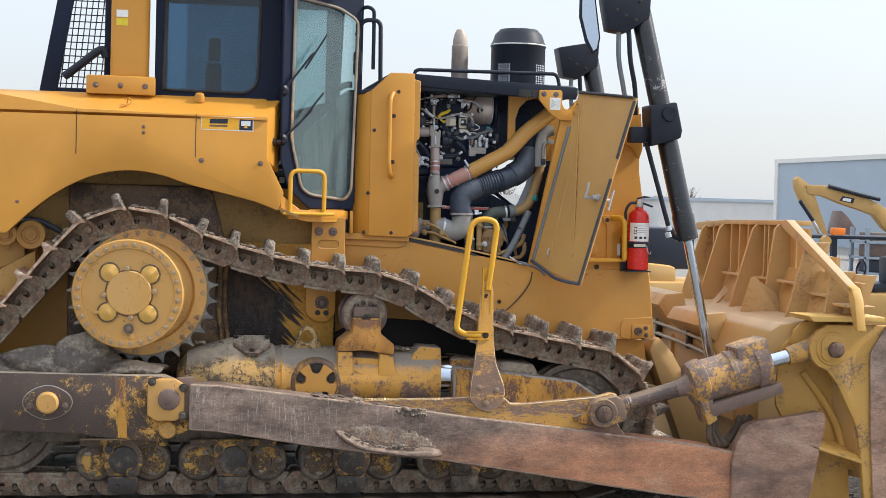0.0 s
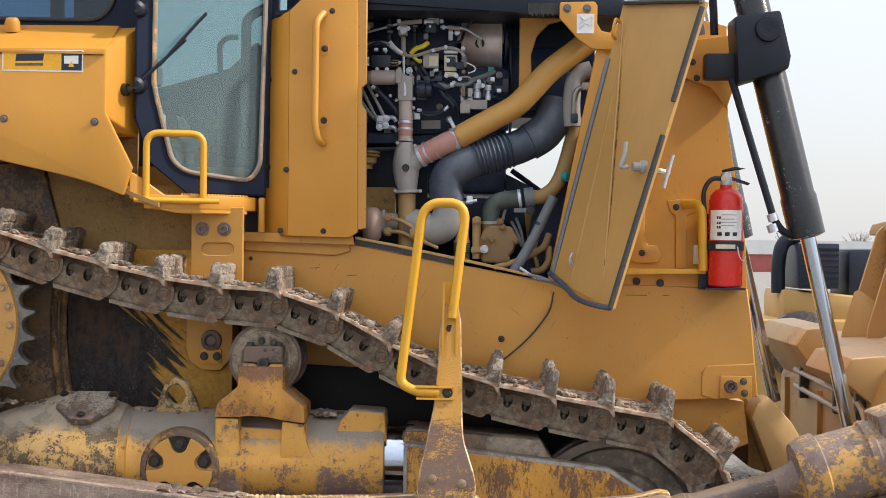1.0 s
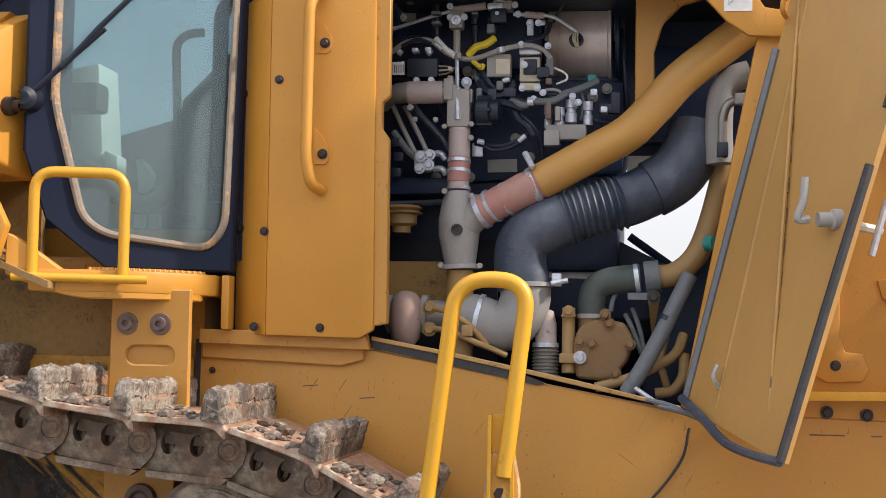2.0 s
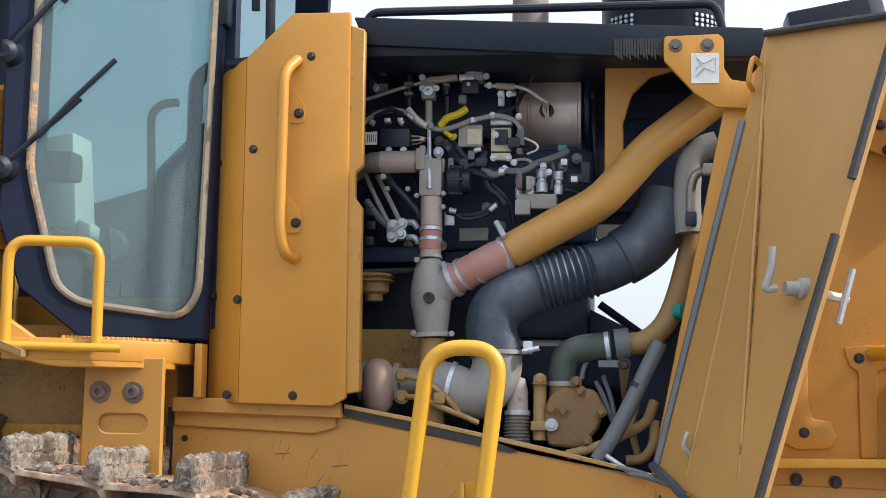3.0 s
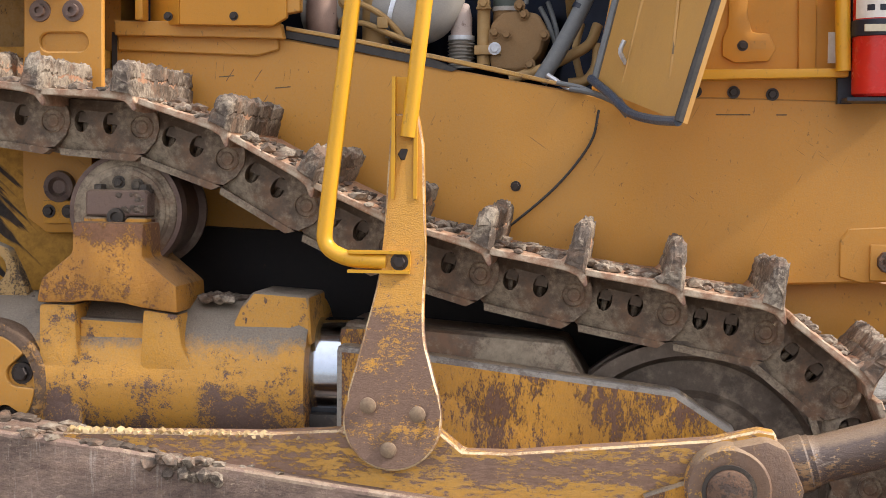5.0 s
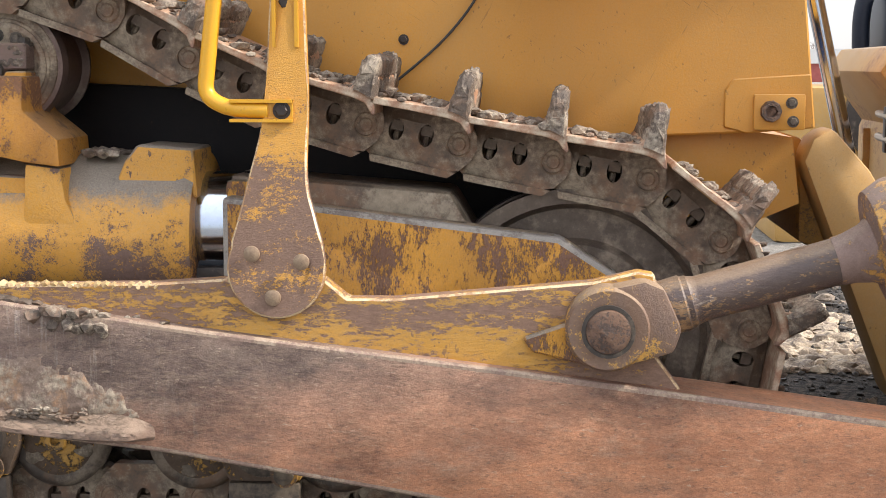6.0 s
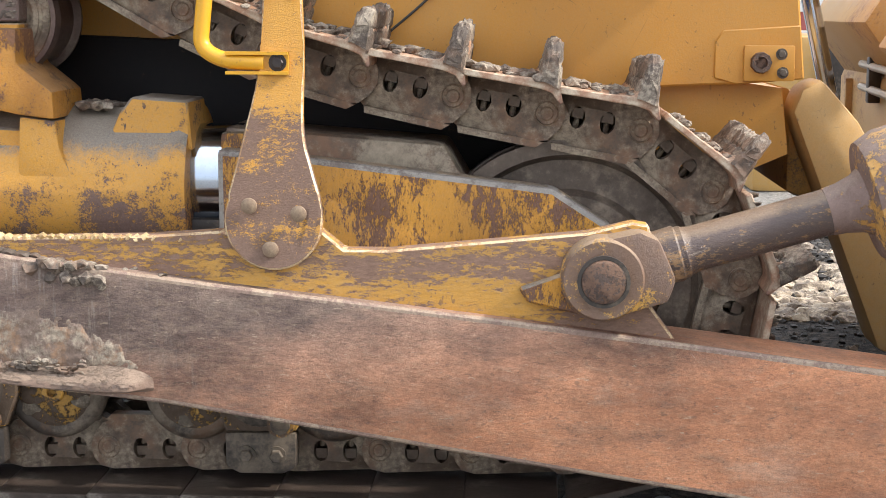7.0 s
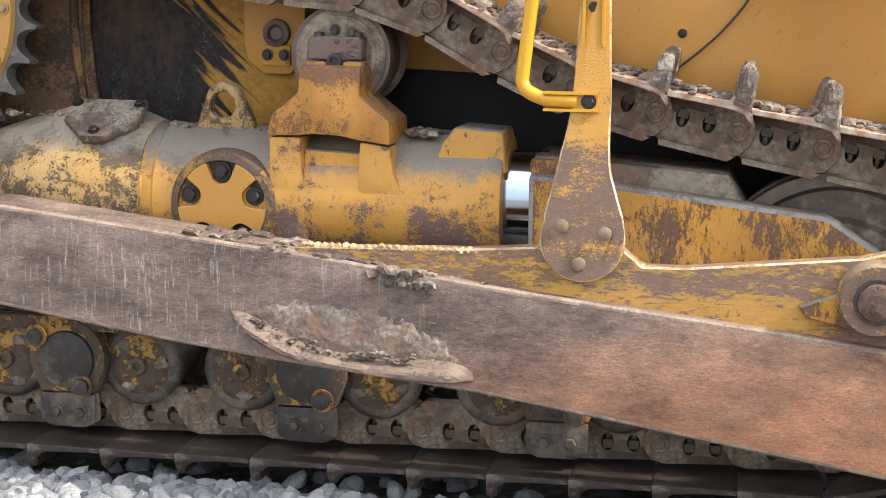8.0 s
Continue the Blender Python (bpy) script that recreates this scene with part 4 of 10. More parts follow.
# ---- track frame, recoil housing, carrier roller ----
edge_dust = painted("dusty_scuffed_edge", (0.3, 0.215, 0.155), 0.6, 0.45, 0.5, (0.15, 0.1, 0.08), (0.55, 0.47, 0.37), scale=30, wear_scale=7, grit=0.3)
# Worn bevel colour made paler to paint in the sunlit rim.
edge_bright = painted("worn_sunlit_rim", (0.55, 0.4, 0.22), 0.5, 0.5, 0.45, (0.22, 0.13, 0.07), (0.62, 0.54, 0.42), scale=40, wear_scale=9, grit=0.3)
edge_grey = painted("grey_worn_edge", (0.27, 0.25, 0.23), 0.5, 0.5, 0.3, (0.12, 0.1, 0.09), (0.36, 0.33, 0.28), scale=24, grit=0.25)
def build_track_frame():
    fr = part("track_frame", box((-3.2, -1.2, 0.5), (0.2, -0.82, 0.86)), dark_steel, dozer, "dark muddy track frame beam", width=0.02)
    front = part("frame_nose", prism([(-0.16, 0.5), (-0.16, 1.06), (0.075, 1.04), (0.75, 0.96), (0.842, 0.9), (0.905, 0.86), (0.905, 0.5)], -1.28, -1.18), paint_worn, fr, "worn yellow front frame plate", width=0.016, edge=edge_grey)
    part("frame_top", prism([(-0.16, 0.9), (-0.16, 1.115), (0.08, 1.095), (0.45, 1.068), (0.55, 0.9)], -1.17, -0.85), link_steel, fr, "mud-covered frame top", width=0.02)
    part("frame_block", box((-0.17, -1.19, 0.6), (-0.02, -0.86, 1.1)), paint_worn, fr, width=0.02)
    rod = part("recoil_rod", cyl((-0.3, -1.06, 0.96), (-0.12, -1.06, 0.96), 0.155, seg=40), chrome, fr, "polished chrome recoil rod")
    # housing
    prof = [(-1.5, 0.2), (-1.47, 0.24), (-1.44, 0.245), (-1.43, 0.236), (-1.40, 0.236), (-1.39, 0.245), (-1.36, 0.24), (-0.3, 0.238), (-0.275, 0.243), (-0.25, 0.235), (-0.25, 0.17)]
    bm = lathe([(h + 1.5, r) for h, r in prof], (-1.5, -1.05, 0.935), (1, 0, 0), seg=40)
    part("recoil_housing", bm, paint_recoil, fr, "chipped yellow recoil spring cylinder")
    bm = bmesh.new()
    rows = [(-2.12, 0.1, 0.1), (-2.05, 0.2, 0.2), (-1.9, 0.25, 0.25), (-1.74, 0.27, 0.295), (-1.55, 0.26, 0.285), (-1.44, 0.245, 0.25)]
    rings = [[bm.verts.new((x, -1.05 - ry * math.cos(a), 0.935 + rz * math.sin(a))) for a in [2 * math.pi * i / 32 for i in range(32)]] for x, ry, rz in rows]
    for a, b in zip(rings, rings[1:]):
        for i in range(32):
            bm.faces.new((a[i], a[(i + 1) % 32], b[(i + 1) % 32], b[i]))
    bm.faces.new(rings[0])
    bm.faces.new(rings[-1][::-1])
    rough_up(bm, 0.012, 6, 2)
    part("recoil_cap", bm, paint_muddy, fr, "mud-smeared cast rear end of the recoil housing")
    m = pose(-1.6, -1.05, 0.935, 32)
    bm = slab([(-0.13, -0.12), (0.13, -0.12), (0.13, 0.0), (0.04, 0.09), (-0.04, 0.09), (-0.13, 0.0)], 0.27, 0.302, "z")
    bmesh.ops.scale(bm, vec=(1, -1, 1), verts=bm.verts)
    bmesh.ops.transform(bm, matrix=m, verts=bm.verts)
    lid = part("inspection_lid", bm, mud, fr, "bolted lid under dried mud", width=0.012)
    for px, py in ((-0.11, 0.09), (0.11, 0.09), (0.0, -0.06)):
        p = m @ Vector((px, py, 0.3))
        part("bolt", bolt(p, 0.014, 0.014, m.to_3x3() @ Vector((0, 0, 1))), bolt_dark, fr)
    # round bolted cover
    cx, cz = -1.15, 0.928
    part("cover_ring", lathe([(0, 0.185), (0.05, 0.18), (0.065, 0.168), (0.07, 0.15), (0.0, 0.15)], (cx, -1.235, cz), (0, -1, 0), seg=44), arm_flange_brown, fr)
    outline = []
    for i in range(180):
        a = 2 * math.pi * i / 180
        d = ((a - radians(18)) % radians(72))
        d = min(d, radians(72) - d)
        s = 0.11 * math.sin(d)
        r = 0.11 * math.cos(d) - math.sqrt(0.036 ** 2 - s * s) if s < 0.034 else 0.148
        outline.append((cx + r * math.cos(a), cz + r * math.sin(a)))
    part("cover_plate", prism(outline, -1.308, -1.27), paint_side, fr, "yellow scalloped cover plate", width=0.002, seg=1)
    part("cover_back", cyl((cx, -1.25, cz), (cx, -1.282, cz), 0.152, seg=40), dark_steel, fr)
    for i in range(5):
        a = radians(18 + 72 * i)
        at = (cx + 0.114 * math.cos(a), -1.282, cz + 0.114 * math.sin(a))
        part("washer", lathe([(0, 0.031), (0.006, 0.03), (0.006, 0.0)], at, (0, -1, 0), seg=20), dark_steel, fr)
        part("bolt", bolt((at[0], -1.288, at[2]), 0.021, 0.024), bolt_dark, fr)
    # lifting eye
    part("lifting_eye", prism([(-1.3, 1.15), (-1.285, 1.215), (-1.255, 1.295), (-1.209, 1.322), (-1.155, 1.3), (-1.115, 1.22), (-1.09, 1.15)], -1.12, -1.07, holes=[disc_points(-1.207, 1.241, 0.044, 18)[::-1]]), paint_muddy, fr, "cast lifting eye", width=0.01)
    # saddle with the carrier roller
    part("saddle_leg", prism([(-1.0, 0.75), (-0.997, 1.158), (-0.893, 1.158), (-0.888, 1.06), (-0.87, 0.95), (-0.87, 0.75)], -1.283, -1.02), paint_recoil, fr, width=0.014)
    part("saddle_leg", prism([(-0.7, 1.148), (-0.6, 1.135), (-0.588, 1.05), (-0.562, 0.995), (-0.53, 0.96), (-0.62, 0.93), (-0.715, 0.93), (-0.705, 1.05)], -1.283, -1.02), paint_recoil, fr, width=0.014)
    part("roller_saddle", prism([(-1.0, 1.161), (-0.985, 1.228), (-0.897, 1.298), (-0.894, 1.385), (-0.692, 1.383), (-0.696, 1.29), (-0.6, 1.213), (-0.597, 1.138), (-0.698, 1.151), (-0.76, 1.164), (-0.85, 1.168), (-0.896, 1.162)], -1.296, -1.02), saddle_rust, fr, "rust-stained yellow cast saddle bridge", width=0.012)
    part("saddle_web", prism([(-0.893, 0.98), (-0.893, 1.118), (-0.7, 1.11), (-0.69, 0.98)], -1.25, -1.16), paint_recoil, fr, width=0.006, seg=1)
    part("housing_lug", prism([(-0.475, 1.07), (-0.44, 1.15), (-0.405, 1.197), (-0.25, 1.187), (-0.24, 1.05)], -1.222, -1.0), paint_recoil, fr, "dusty lug on the recoil cylinder", width=0.006, seg=1)
    bm = bmesh.new()
    rnd = random.Random(3)
    for k in range(150):
        x = rnd.choice((rnd.uniform(-0.6, -0.25), rnd.uniform(-0.58, -0.5), rnd.uniform(-2.0, -1.35), rnd.uniform(-1.35, -0.3)))
        s = rnd.uniform(0.005, 0.018)
        clod((x, -1.08 + rnd.uniform(-0.1, 0.05), 1.165 + s * 0.3 + (0.03 if x < -1.5 else 0)), (s * 1.3, s, s * 0.8), k, bm, 1)
    tagged(part("dried_mud", bm, mud, fr, "lumps of dried mud"), kind="stuff")


arm_flange_brown = painted("brown_cover_ring", (0.4, 0.2, 0.04), 0.6, 0.4, 0.6, (0.07, 0.045, 0.032), (0.3, 0.25, 0.19), scale=30, wear_scale=7.0, relief=0.6, film=0.4, film_colour=(0.16, 0.1, 0.06))
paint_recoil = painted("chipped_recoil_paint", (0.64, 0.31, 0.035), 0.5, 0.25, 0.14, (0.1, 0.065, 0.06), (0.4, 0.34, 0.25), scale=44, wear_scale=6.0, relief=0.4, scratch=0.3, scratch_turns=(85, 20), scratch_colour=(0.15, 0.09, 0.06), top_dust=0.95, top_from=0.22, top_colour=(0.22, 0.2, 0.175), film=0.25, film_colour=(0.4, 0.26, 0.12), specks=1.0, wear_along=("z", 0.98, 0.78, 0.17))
saddle_rust = painted("rust_stained_saddle_paint", (0.6, 0.27, 0.03), 0.55, 0.25, 0.24, (0.14, 0.065, 0.035), scale=40, wear_scale=8, relief=0.5, film=1.0, film_colour=(0.3, 0.125, 0.03), specks=1.0, top_dust=0.4, top_colour=(0.27, 0.2, 0.15), wear_along=("z", 1.3, 1.36, 0.13), scratch=0.4, scratch_turns=(20, 80))
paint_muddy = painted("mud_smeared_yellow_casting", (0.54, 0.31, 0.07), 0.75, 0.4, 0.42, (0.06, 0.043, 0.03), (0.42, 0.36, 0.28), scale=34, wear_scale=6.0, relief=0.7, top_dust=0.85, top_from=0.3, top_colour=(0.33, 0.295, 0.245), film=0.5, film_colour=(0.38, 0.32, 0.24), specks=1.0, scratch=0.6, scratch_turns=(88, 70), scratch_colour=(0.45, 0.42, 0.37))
build_track_frame()


def build_carrier():
    c = (-0.797, 1.41)
    y = -1.14
    ro = part("carrier_roller", lathe([(0, 0.13), (0.0, 0.165), (0.035, 0.17), (0.045, 0.15), (0.22, 0.15), (0.23, 0.17), (0.26, 0.165), (0.26, 0.05)], (c[0], y, c[1]), (0, 1, 0), seg=44), roller_rust, dozer, "rusty brown carrier roller")
    part("rim_groove", lathe([(0, 0.152), (0.004, 0.15), (0.001, 0.143), (0.001, 0.132), (0.005, 0.128), (0.005, 0.0)], (c[0], y, c[1]), (0, -1, 0), seg=44), link_steel, ro)
    face = lathe([(0, 0.122), (0.008, 0.12), (0.014, 0.108), (0.01, 0.098), (0.012, 0.0)], (c[0], y - 0.002, c[1]), (0, -1, 0), seg=40)
    part("roller_face", face, link_steel, ro, "muddy inner face of the roller")
    for a in (100, 62, 140):
        p = Vector((c[0] + 0.085 * math.cos(radians(a)), y - 0.013, c[1] + 0.085 * math.sin(radians(a))))
        part("bolt", bolt(p, 0.013, 0.012), dark_steel, ro)
    part("cap_block", prism([(-0.884, 1.4), (-0.884, 1.465), (-0.878, 1.473), (-0.716, 1.473), (-0.708, 1.465), (-0.708, 1.4), (-0.764, 1.4), (-0.775, 1.382), (-0.795, 1.374), (-0.815, 1.382), (-0.826, 1.4)], -1.222, -1.145), brown_steel, ro, "brown bearing cap", width=0.005, seg=1)
    part("cap_seat", prism([(-0.886, 1.32), (-0.886, 1.396), (-0.828, 1.396), (-0.818, 1.378), (-0.795, 1.369), (-0.772, 1.378), (-0.762, 1.396), (-0.706, 1.396), (-0.706, 1.32)], -1.232, -1.145), paint_worn, ro, "rust-stained yellow bearing seat", width=0.004, seg=1)
    part("cap_plug", lathe([(0, 0.026), (0.012, 0.024), (0.012, 0.014), (0.004, 0.012), (0.004, 0)], (-0.795, -1.222, 1.397), (0, -1, 0), seg=18), dark_steel, ro)
    rnd = random.Random(17)
    bm = bmesh.new()
    for k in range(16):
        s = rnd.uniform(0.004, 0.009)
        clod((rnd.uniform(-0.79, -0.715), -1.223, rnd.choice((1.44, 1.457, 1.42)) + rnd.uniform(-0.006, 0.006)), (s * 1.2, s * 0.5, s), k, bm, 1)
    tagged(part("dried_mud", bm, mud, ro, "crumbs of pale mud on the cap"), kind="stuff")
    for x in (-0.86, -0.73):
        part("bolt", bolt((x, -1.17, 1.468), 0.018, 0.02, (0, 0, 1)), dark_steel, ro)


roller_rust = caked("rust_brown_roller", (0.15, 0.1, 0.085), (0.21, 0.17, 0.14), 0.35, 7, 0.3, 0.7, 0.3)
build_carrier()


# ---- rear carrier plate and trunnion ----
def build_rear_plate():
    p = part("trunnion_plate", prism([(-4.0, 0.62), (-4.0, 1.03), (-2.2, 0.995), (-2.02, 0.92), (-2.03, 0.62), (-2.25, 0.545), (-2.5, 0.565), (-2.65, 0.58), (-2.75, 0.6), (-3.28, 0.62)], -1.46, -1.3), trunnion_mat, dozer, "dark brown worn trunnion plate", width=0.012)
    part("oval_flange", prism([(-2.97 + 0.165 * math.copysign(abs(math.cos(a)) ** 1.25, math.cos(a)), 0.815 + 0.118 * math.sin(a)) for a in [2 * math.pi * i / 36 for i in range(36)]], -1.476, -1.46), trunnion_mat, p, "dark oval flange", width=0.005, edge=edge_grey)
    part("hub_boss", lathe([(0, 0.075), (0.03, 0.072), (0.04, 0.06), (0.04, 0.0)], (-2.97, -1.474, 0.815), (0, -1, 0), seg=28), paint_final, p, "round yellow plug")
    for x in (-3.085, -2.855):
        part("bolt", bolt((x, -1.476, 0.815 - 0.02), 0.016), brown_steel, p)
    part("weld_strip", prism([(-2.5, 0.575), (-2.53, 0.985), (-2.46, 0.985), (-2.44, 0.575)], -1.466, -1.455), paint_worn, p)
    cap = part("trunnion_cap", prism([(-2.31, 0.74), (-2.31, 0.95), (-2.24, 0.985), (-2.12, 0.985), (-2.06, 0.95), (-2.06, 0.74), (-2.12, 0.7), (-2.25, 0.7)], -1.55, -1.46), paint_final, p, "yellow trunnion bearing cap", width=0.02)
    part("trunnion_ball", lathe([(0, 0.075), (0.02, 0.07), (0.03, 0.05), (0.03, 0.0)], (-2.165, -1.55, 0.85), (0, -1, 0), seg=28), brown_steel, cap, "dark brown worn trunnion pin")
    part("cap_side", prism([(-2.1, 0.72), (-2.12, 0.99), (-2.0, 1.0), (-1.99, 0.72)], -1.52, -1.44), brown_steel, p, width=0.02)
    for x, z in ((-2.28, 0.97), (-2.07, 0.93), (-2.07, 0.74)):
        part("bolt", bolt((x, -1.55, z), 0.02, 0.03), dark_steel, cap)
    part("lower_plug", lathe([(0, 0.062), (0.02, 0.06), (0.03, 0.05), (0.03, 0)], (-2.17, -1.46, 0.63), (0, -1, 0), seg=26), paint_final, p, "round yellow plug")
    for k, (x, z, sx, sz) in enumerate(((-3.0, 1.05, 0.3, 0.13), (-2.75, 1.08, 0.25, 0.18), (-3.4, 1.02, 0.3, 0.1), (-2.4, 1.02, 0.22, 0.06))):
        bm = clod((x, -1.25, z), (sx, 0.14, sz), k * 3.3, None, 4)
        for _ in range(7):
            bmesh.ops.smooth_vert(bm, verts=bm.verts, factor=0.5, use_axis_x=True, use_axis_y=True, use_axis_z=True)
        rough_up(bm, 0.006, 22, k)
        part("caked_mud", bm, heap_mat, p, "caked mud on the rear plate")


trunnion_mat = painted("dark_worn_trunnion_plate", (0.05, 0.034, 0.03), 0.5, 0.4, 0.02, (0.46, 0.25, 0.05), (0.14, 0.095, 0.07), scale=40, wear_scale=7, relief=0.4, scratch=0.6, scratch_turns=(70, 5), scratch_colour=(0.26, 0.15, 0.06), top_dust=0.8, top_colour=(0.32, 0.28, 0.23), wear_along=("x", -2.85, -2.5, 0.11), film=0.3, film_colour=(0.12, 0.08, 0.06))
heap_mat = caked("dark_caked_mud", (0.09, 0.072, 0.06), (0.27, 0.235, 0.19), 0.5, 7, 0.9, 0.9)
build_rear_plate()


# ---- push arm ----
def build_push_arm():
    top = [(-2.03, 0.955), (-1.83, 0.95), (-1.128, 0.866), (-0.819, 0.83), (-0.084, 0.737), (0.641, 0.655), (1.059, 0.604), (1.638, 0.532), (1.9, 0.48)]
    bot = [(2.3, 0.1), (1.85, 0.115), (1.336, 0.178), (0.919, 0.24), (0.321, 0.335), (-0.257, 0.425), (-0.935, 0.497), (-1.269, 0.54), (-1.844, 0.63), (-2.03, 0.64)]
    arm = part("push_arm", prism(top + bot, -1.56, -1.34), rust_arm, dozer, "rust-brown scraped steel blade push arm", width=0.014, seg=3, edge=edge_dust)
    part("arm_flange", prism([(-0.84, 0.8), (-0.84, 0.845), (-0.3, 0.858), (-0.1, 0.872), (0.0, 0.83), (0.15, 0.877), (0.212, 0.826), (0.328, 0.826), (0.688, 0.861), (0.831, 0.875), (0.945, 0.903), (0.987, 0.896), (1.0, 0.8), (0.996, 0.686), (1.06, 0.6), (0.6, 0.62), (-0.1, 0.7)], -1.515, -1.45),
         arm_flange_mat, arm, "worn yellow upright flange on the arm", width=0.006, seg=1, edge=edge_bright)
    part("gusset", prism([(0.66, 0.735), (0.83, 0.795), (0.9, 0.72), (0.88, 0.655), (0.68, 0.7)], -1.545, -1.51), paint_worn, arm, "yellow gusset", width=0.006, seg=1)
    # bright weld bead along the flange foot
    rnd = random.Random(5)
    bm = bmesh.new()
    x = -0.82
    while x < -0.2:
        clod((x, -1.5, 0.852 - 0.005 * rnd.random()), (0.014, 0.02, 0.011), x * 9, bm, 1)
        x += 0.0225
    tagged(part("weld_bead", bm, weld_mat, arm, "row of pale weld beads"), kind="stuff")
    # rubbed patch of dried mud above a bent steel ledge
    edge = [(-1.03, 0.63), (-0.97, 0.675), (-0.9, 0.705), (-0.78, 0.715), (-0.66, 0.7), (-0.54, 0.68), (-0.42, 0.635), (-0.33, 0.58), (-0.27, 0.52), (-0.3, 0.49), (-0.4, 0.49), (-0.55, 0.49), (-0.68, 0.505), (-0.8, 0.53), (-0.9, 0.57), (-0.97, 0.605)]
    rim = [Vector((p.x, p.z)) for p in smooth_path([(x, 0, z) for x, z in edge + edge[:1]], 4)[:-1]]

    def inside(x, z):
        """Distance to the rim, negative outside."""
        p, hit, best = Vector((x, z)), False, 9.0
        for a, b in zip(rim, rim[1:] + rim[:1]):
            if (a.y > z) != (b.y > z) and x < (b.x - a.x) * (z - a.y) / (b.y - a.y) + a.x:
                hit = not hit
            ab = b - a
            f = max(0.0, min(1.0, (p - a).dot(ab) / max(ab.length_squared, 1e-9)))
            best = min(best, (p - a - ab * f).length)
        return best if hit else -best

    bm = bmesh.new()
    nx, nz = 170, 56
    grid = []
    for i in range(nx + 1):
        col = []
        for k in range(nz + 1):
            x, z = -1.06 + 0.82 * i / nx, 0.47 + 0.27 * k / nz
            q = Vector((x, 0, z))
            d = inside(x, z) + 0.022 * noise.noise(q * 14) + 0.014 * noise.noise(q * 38) + 0.01 * noise.noise(q * 90)
            up = min(1.0, max(0.0, d / 0.05))
            h = -0.006 + (0.0085 + 0.003 * noise.noise(q * 24) + 0.003 * noise.noise(q * 60)) * up + (0.0015 if d > 0 else 0.0)
            col.append(bm.verts.new((x, -1.559 - h, z)))
        grid.append(col)
    for a, b in zip(grid, grid[1:]):
        for k in range(nz):
            if min(v.co.y for v in (a[k], b[k], b[k + 1], a[k + 1])) < -1.5595:
                bm.faces.new((a[k], b[k], b[k + 1], a[k + 1]))
    bmesh.ops.delete(bm, geom=[v for v in bm.verts if not v.link_faces], context="VERTS")
    part("mud_smear", bm, boss_mat, arm, "rubbed-in patch of grey and rust-coloured mud")
    upper = smooth_path([(-1.04, 0, 0.642), (-0.993, 0, 0.638), (-0.905, 0, 0.6), (-0.817, 0, 0.558), (-0.7, 0, 0.531), (-0.563, 0, 0.519), (-0.386, 0, 0.522), (-0.28, 0, 0.5)], 10)
    lower = smooth_path([(-1.045, 0, 0.636), (-1.01, 0, 0.6), (-0.955, 0, 0.553), (-0.856, 0, 0.51), (-0.709, 0, 0.485), (-0.563, 0, 0.466), (-0.416, 0, 0.454), (-0.278, 0, 0.462)], 10)
    bm = bmesh.new()
    rings = []
    for k, (a, b) in enumerate(zip(upper, lower)):
        f = k / (len(upper) - 1)
        out = 0.042 * min(1.0, 5 * f) * min(1.0, 14 * (1.002 - f))
        wob = 0.006 * noise.noise(Vector((f * 40, 2, 0))) + 0.004 * noise.noise(Vector((f * 110, 5, 0)))
        tall = a.z - b.z
        sect = [(0.0, a.z + 0.004), (0.3 * out, a.z - 0.18 * tall + wob), (0.72 * out + wob, a.z - 0.4 * tall), (out + wob, b.z + 0.36 * tall), (out * 1.02, b.z + 0.16 * tall), (out * 0.8, b.z + 0.02), (out * 0.35, b.z), (0.0, b.z - 0.004)]
        rings.append([bm.verts.new((a.x + (b.x - a.x) * (i / 7), -1.559 - o, z)) for i, (o, z) in enumerate(sect)])
    for a, b in zip(rings, rings[1:]):
        for i in range(7):
            bm.faces.new((a[i], b[i], b[i + 1], a[i + 1]))
    bm.faces.new(rings[0])
    bm.faces.new(rings[-1][::-1])
    part("bent_ledge", bm, ledge_mat, arm, "bent steel ledge scraped pale along its lip")
    bm = bmesh.new()
    for k in range(110):
        x = rnd.uniform(-1.2, -0.25)
        z = 0.735 - 0.126 * (x + 0.084)
        s = rnd.uniform(0.006, 0.02)
        clod((x, rnd.uniform(-1.55, -1.36), z + 0.004), (s * 1.8, s * 1.5, s * 0.8), k * 1.1, bm, 1)
    for k in range(30):
        x = rnd.gauss(-0.5, 0.06)
        s = rnd.uniform(0.01, 0.024)
        clod((x, rnd.uniform(-1.57, -1.5), 0.79 - rnd.uniform(0, 0.05) - 0.126 * (x + 0.5)), (s * 1.2, s, s), k * 2.1, bm, 1)
    for k in range(90):
        x = rnd.uniform(-0.98, -0.45)
        s = rnd.uniform(0.003, 0.01)
        base = 0.53 + max(0.0, -0.7 - x) * 0.36
        clod((x, -1.572 - rnd.uniform(0, 0.012), base + rnd.uniform(-0.022, 0.012)), (s * 1.5, s * 0.8, s * 0.8), k * 2.7, bm, 1)
    tagged(part("dried_mud", bm, mud, arm, "crumbs of pale mud along the arm"), kind="stuff")
    # lever plate that carries the grab rail
    foot = [(0.036 + 0.126 * math.cos(radians(v)), 0.902 + 0.126 * math.sin(radians(v))) for v in range(12, -205, -12)]
    right = smooth_path([(0.09, 0, 1.6), (0.097, 0, 1.348), (0.104, 0, 1.133), (0.128, 0, 1.04), (0.152, 0, 0.97)], 4)
    left = smooth_path([(-0.08, 0, 0.97), (-0.062, 0, 1.05), (-0.046, 0, 1.132), (-0.02, 0, 1.282), (0.0, 0, 1.6)], 4)
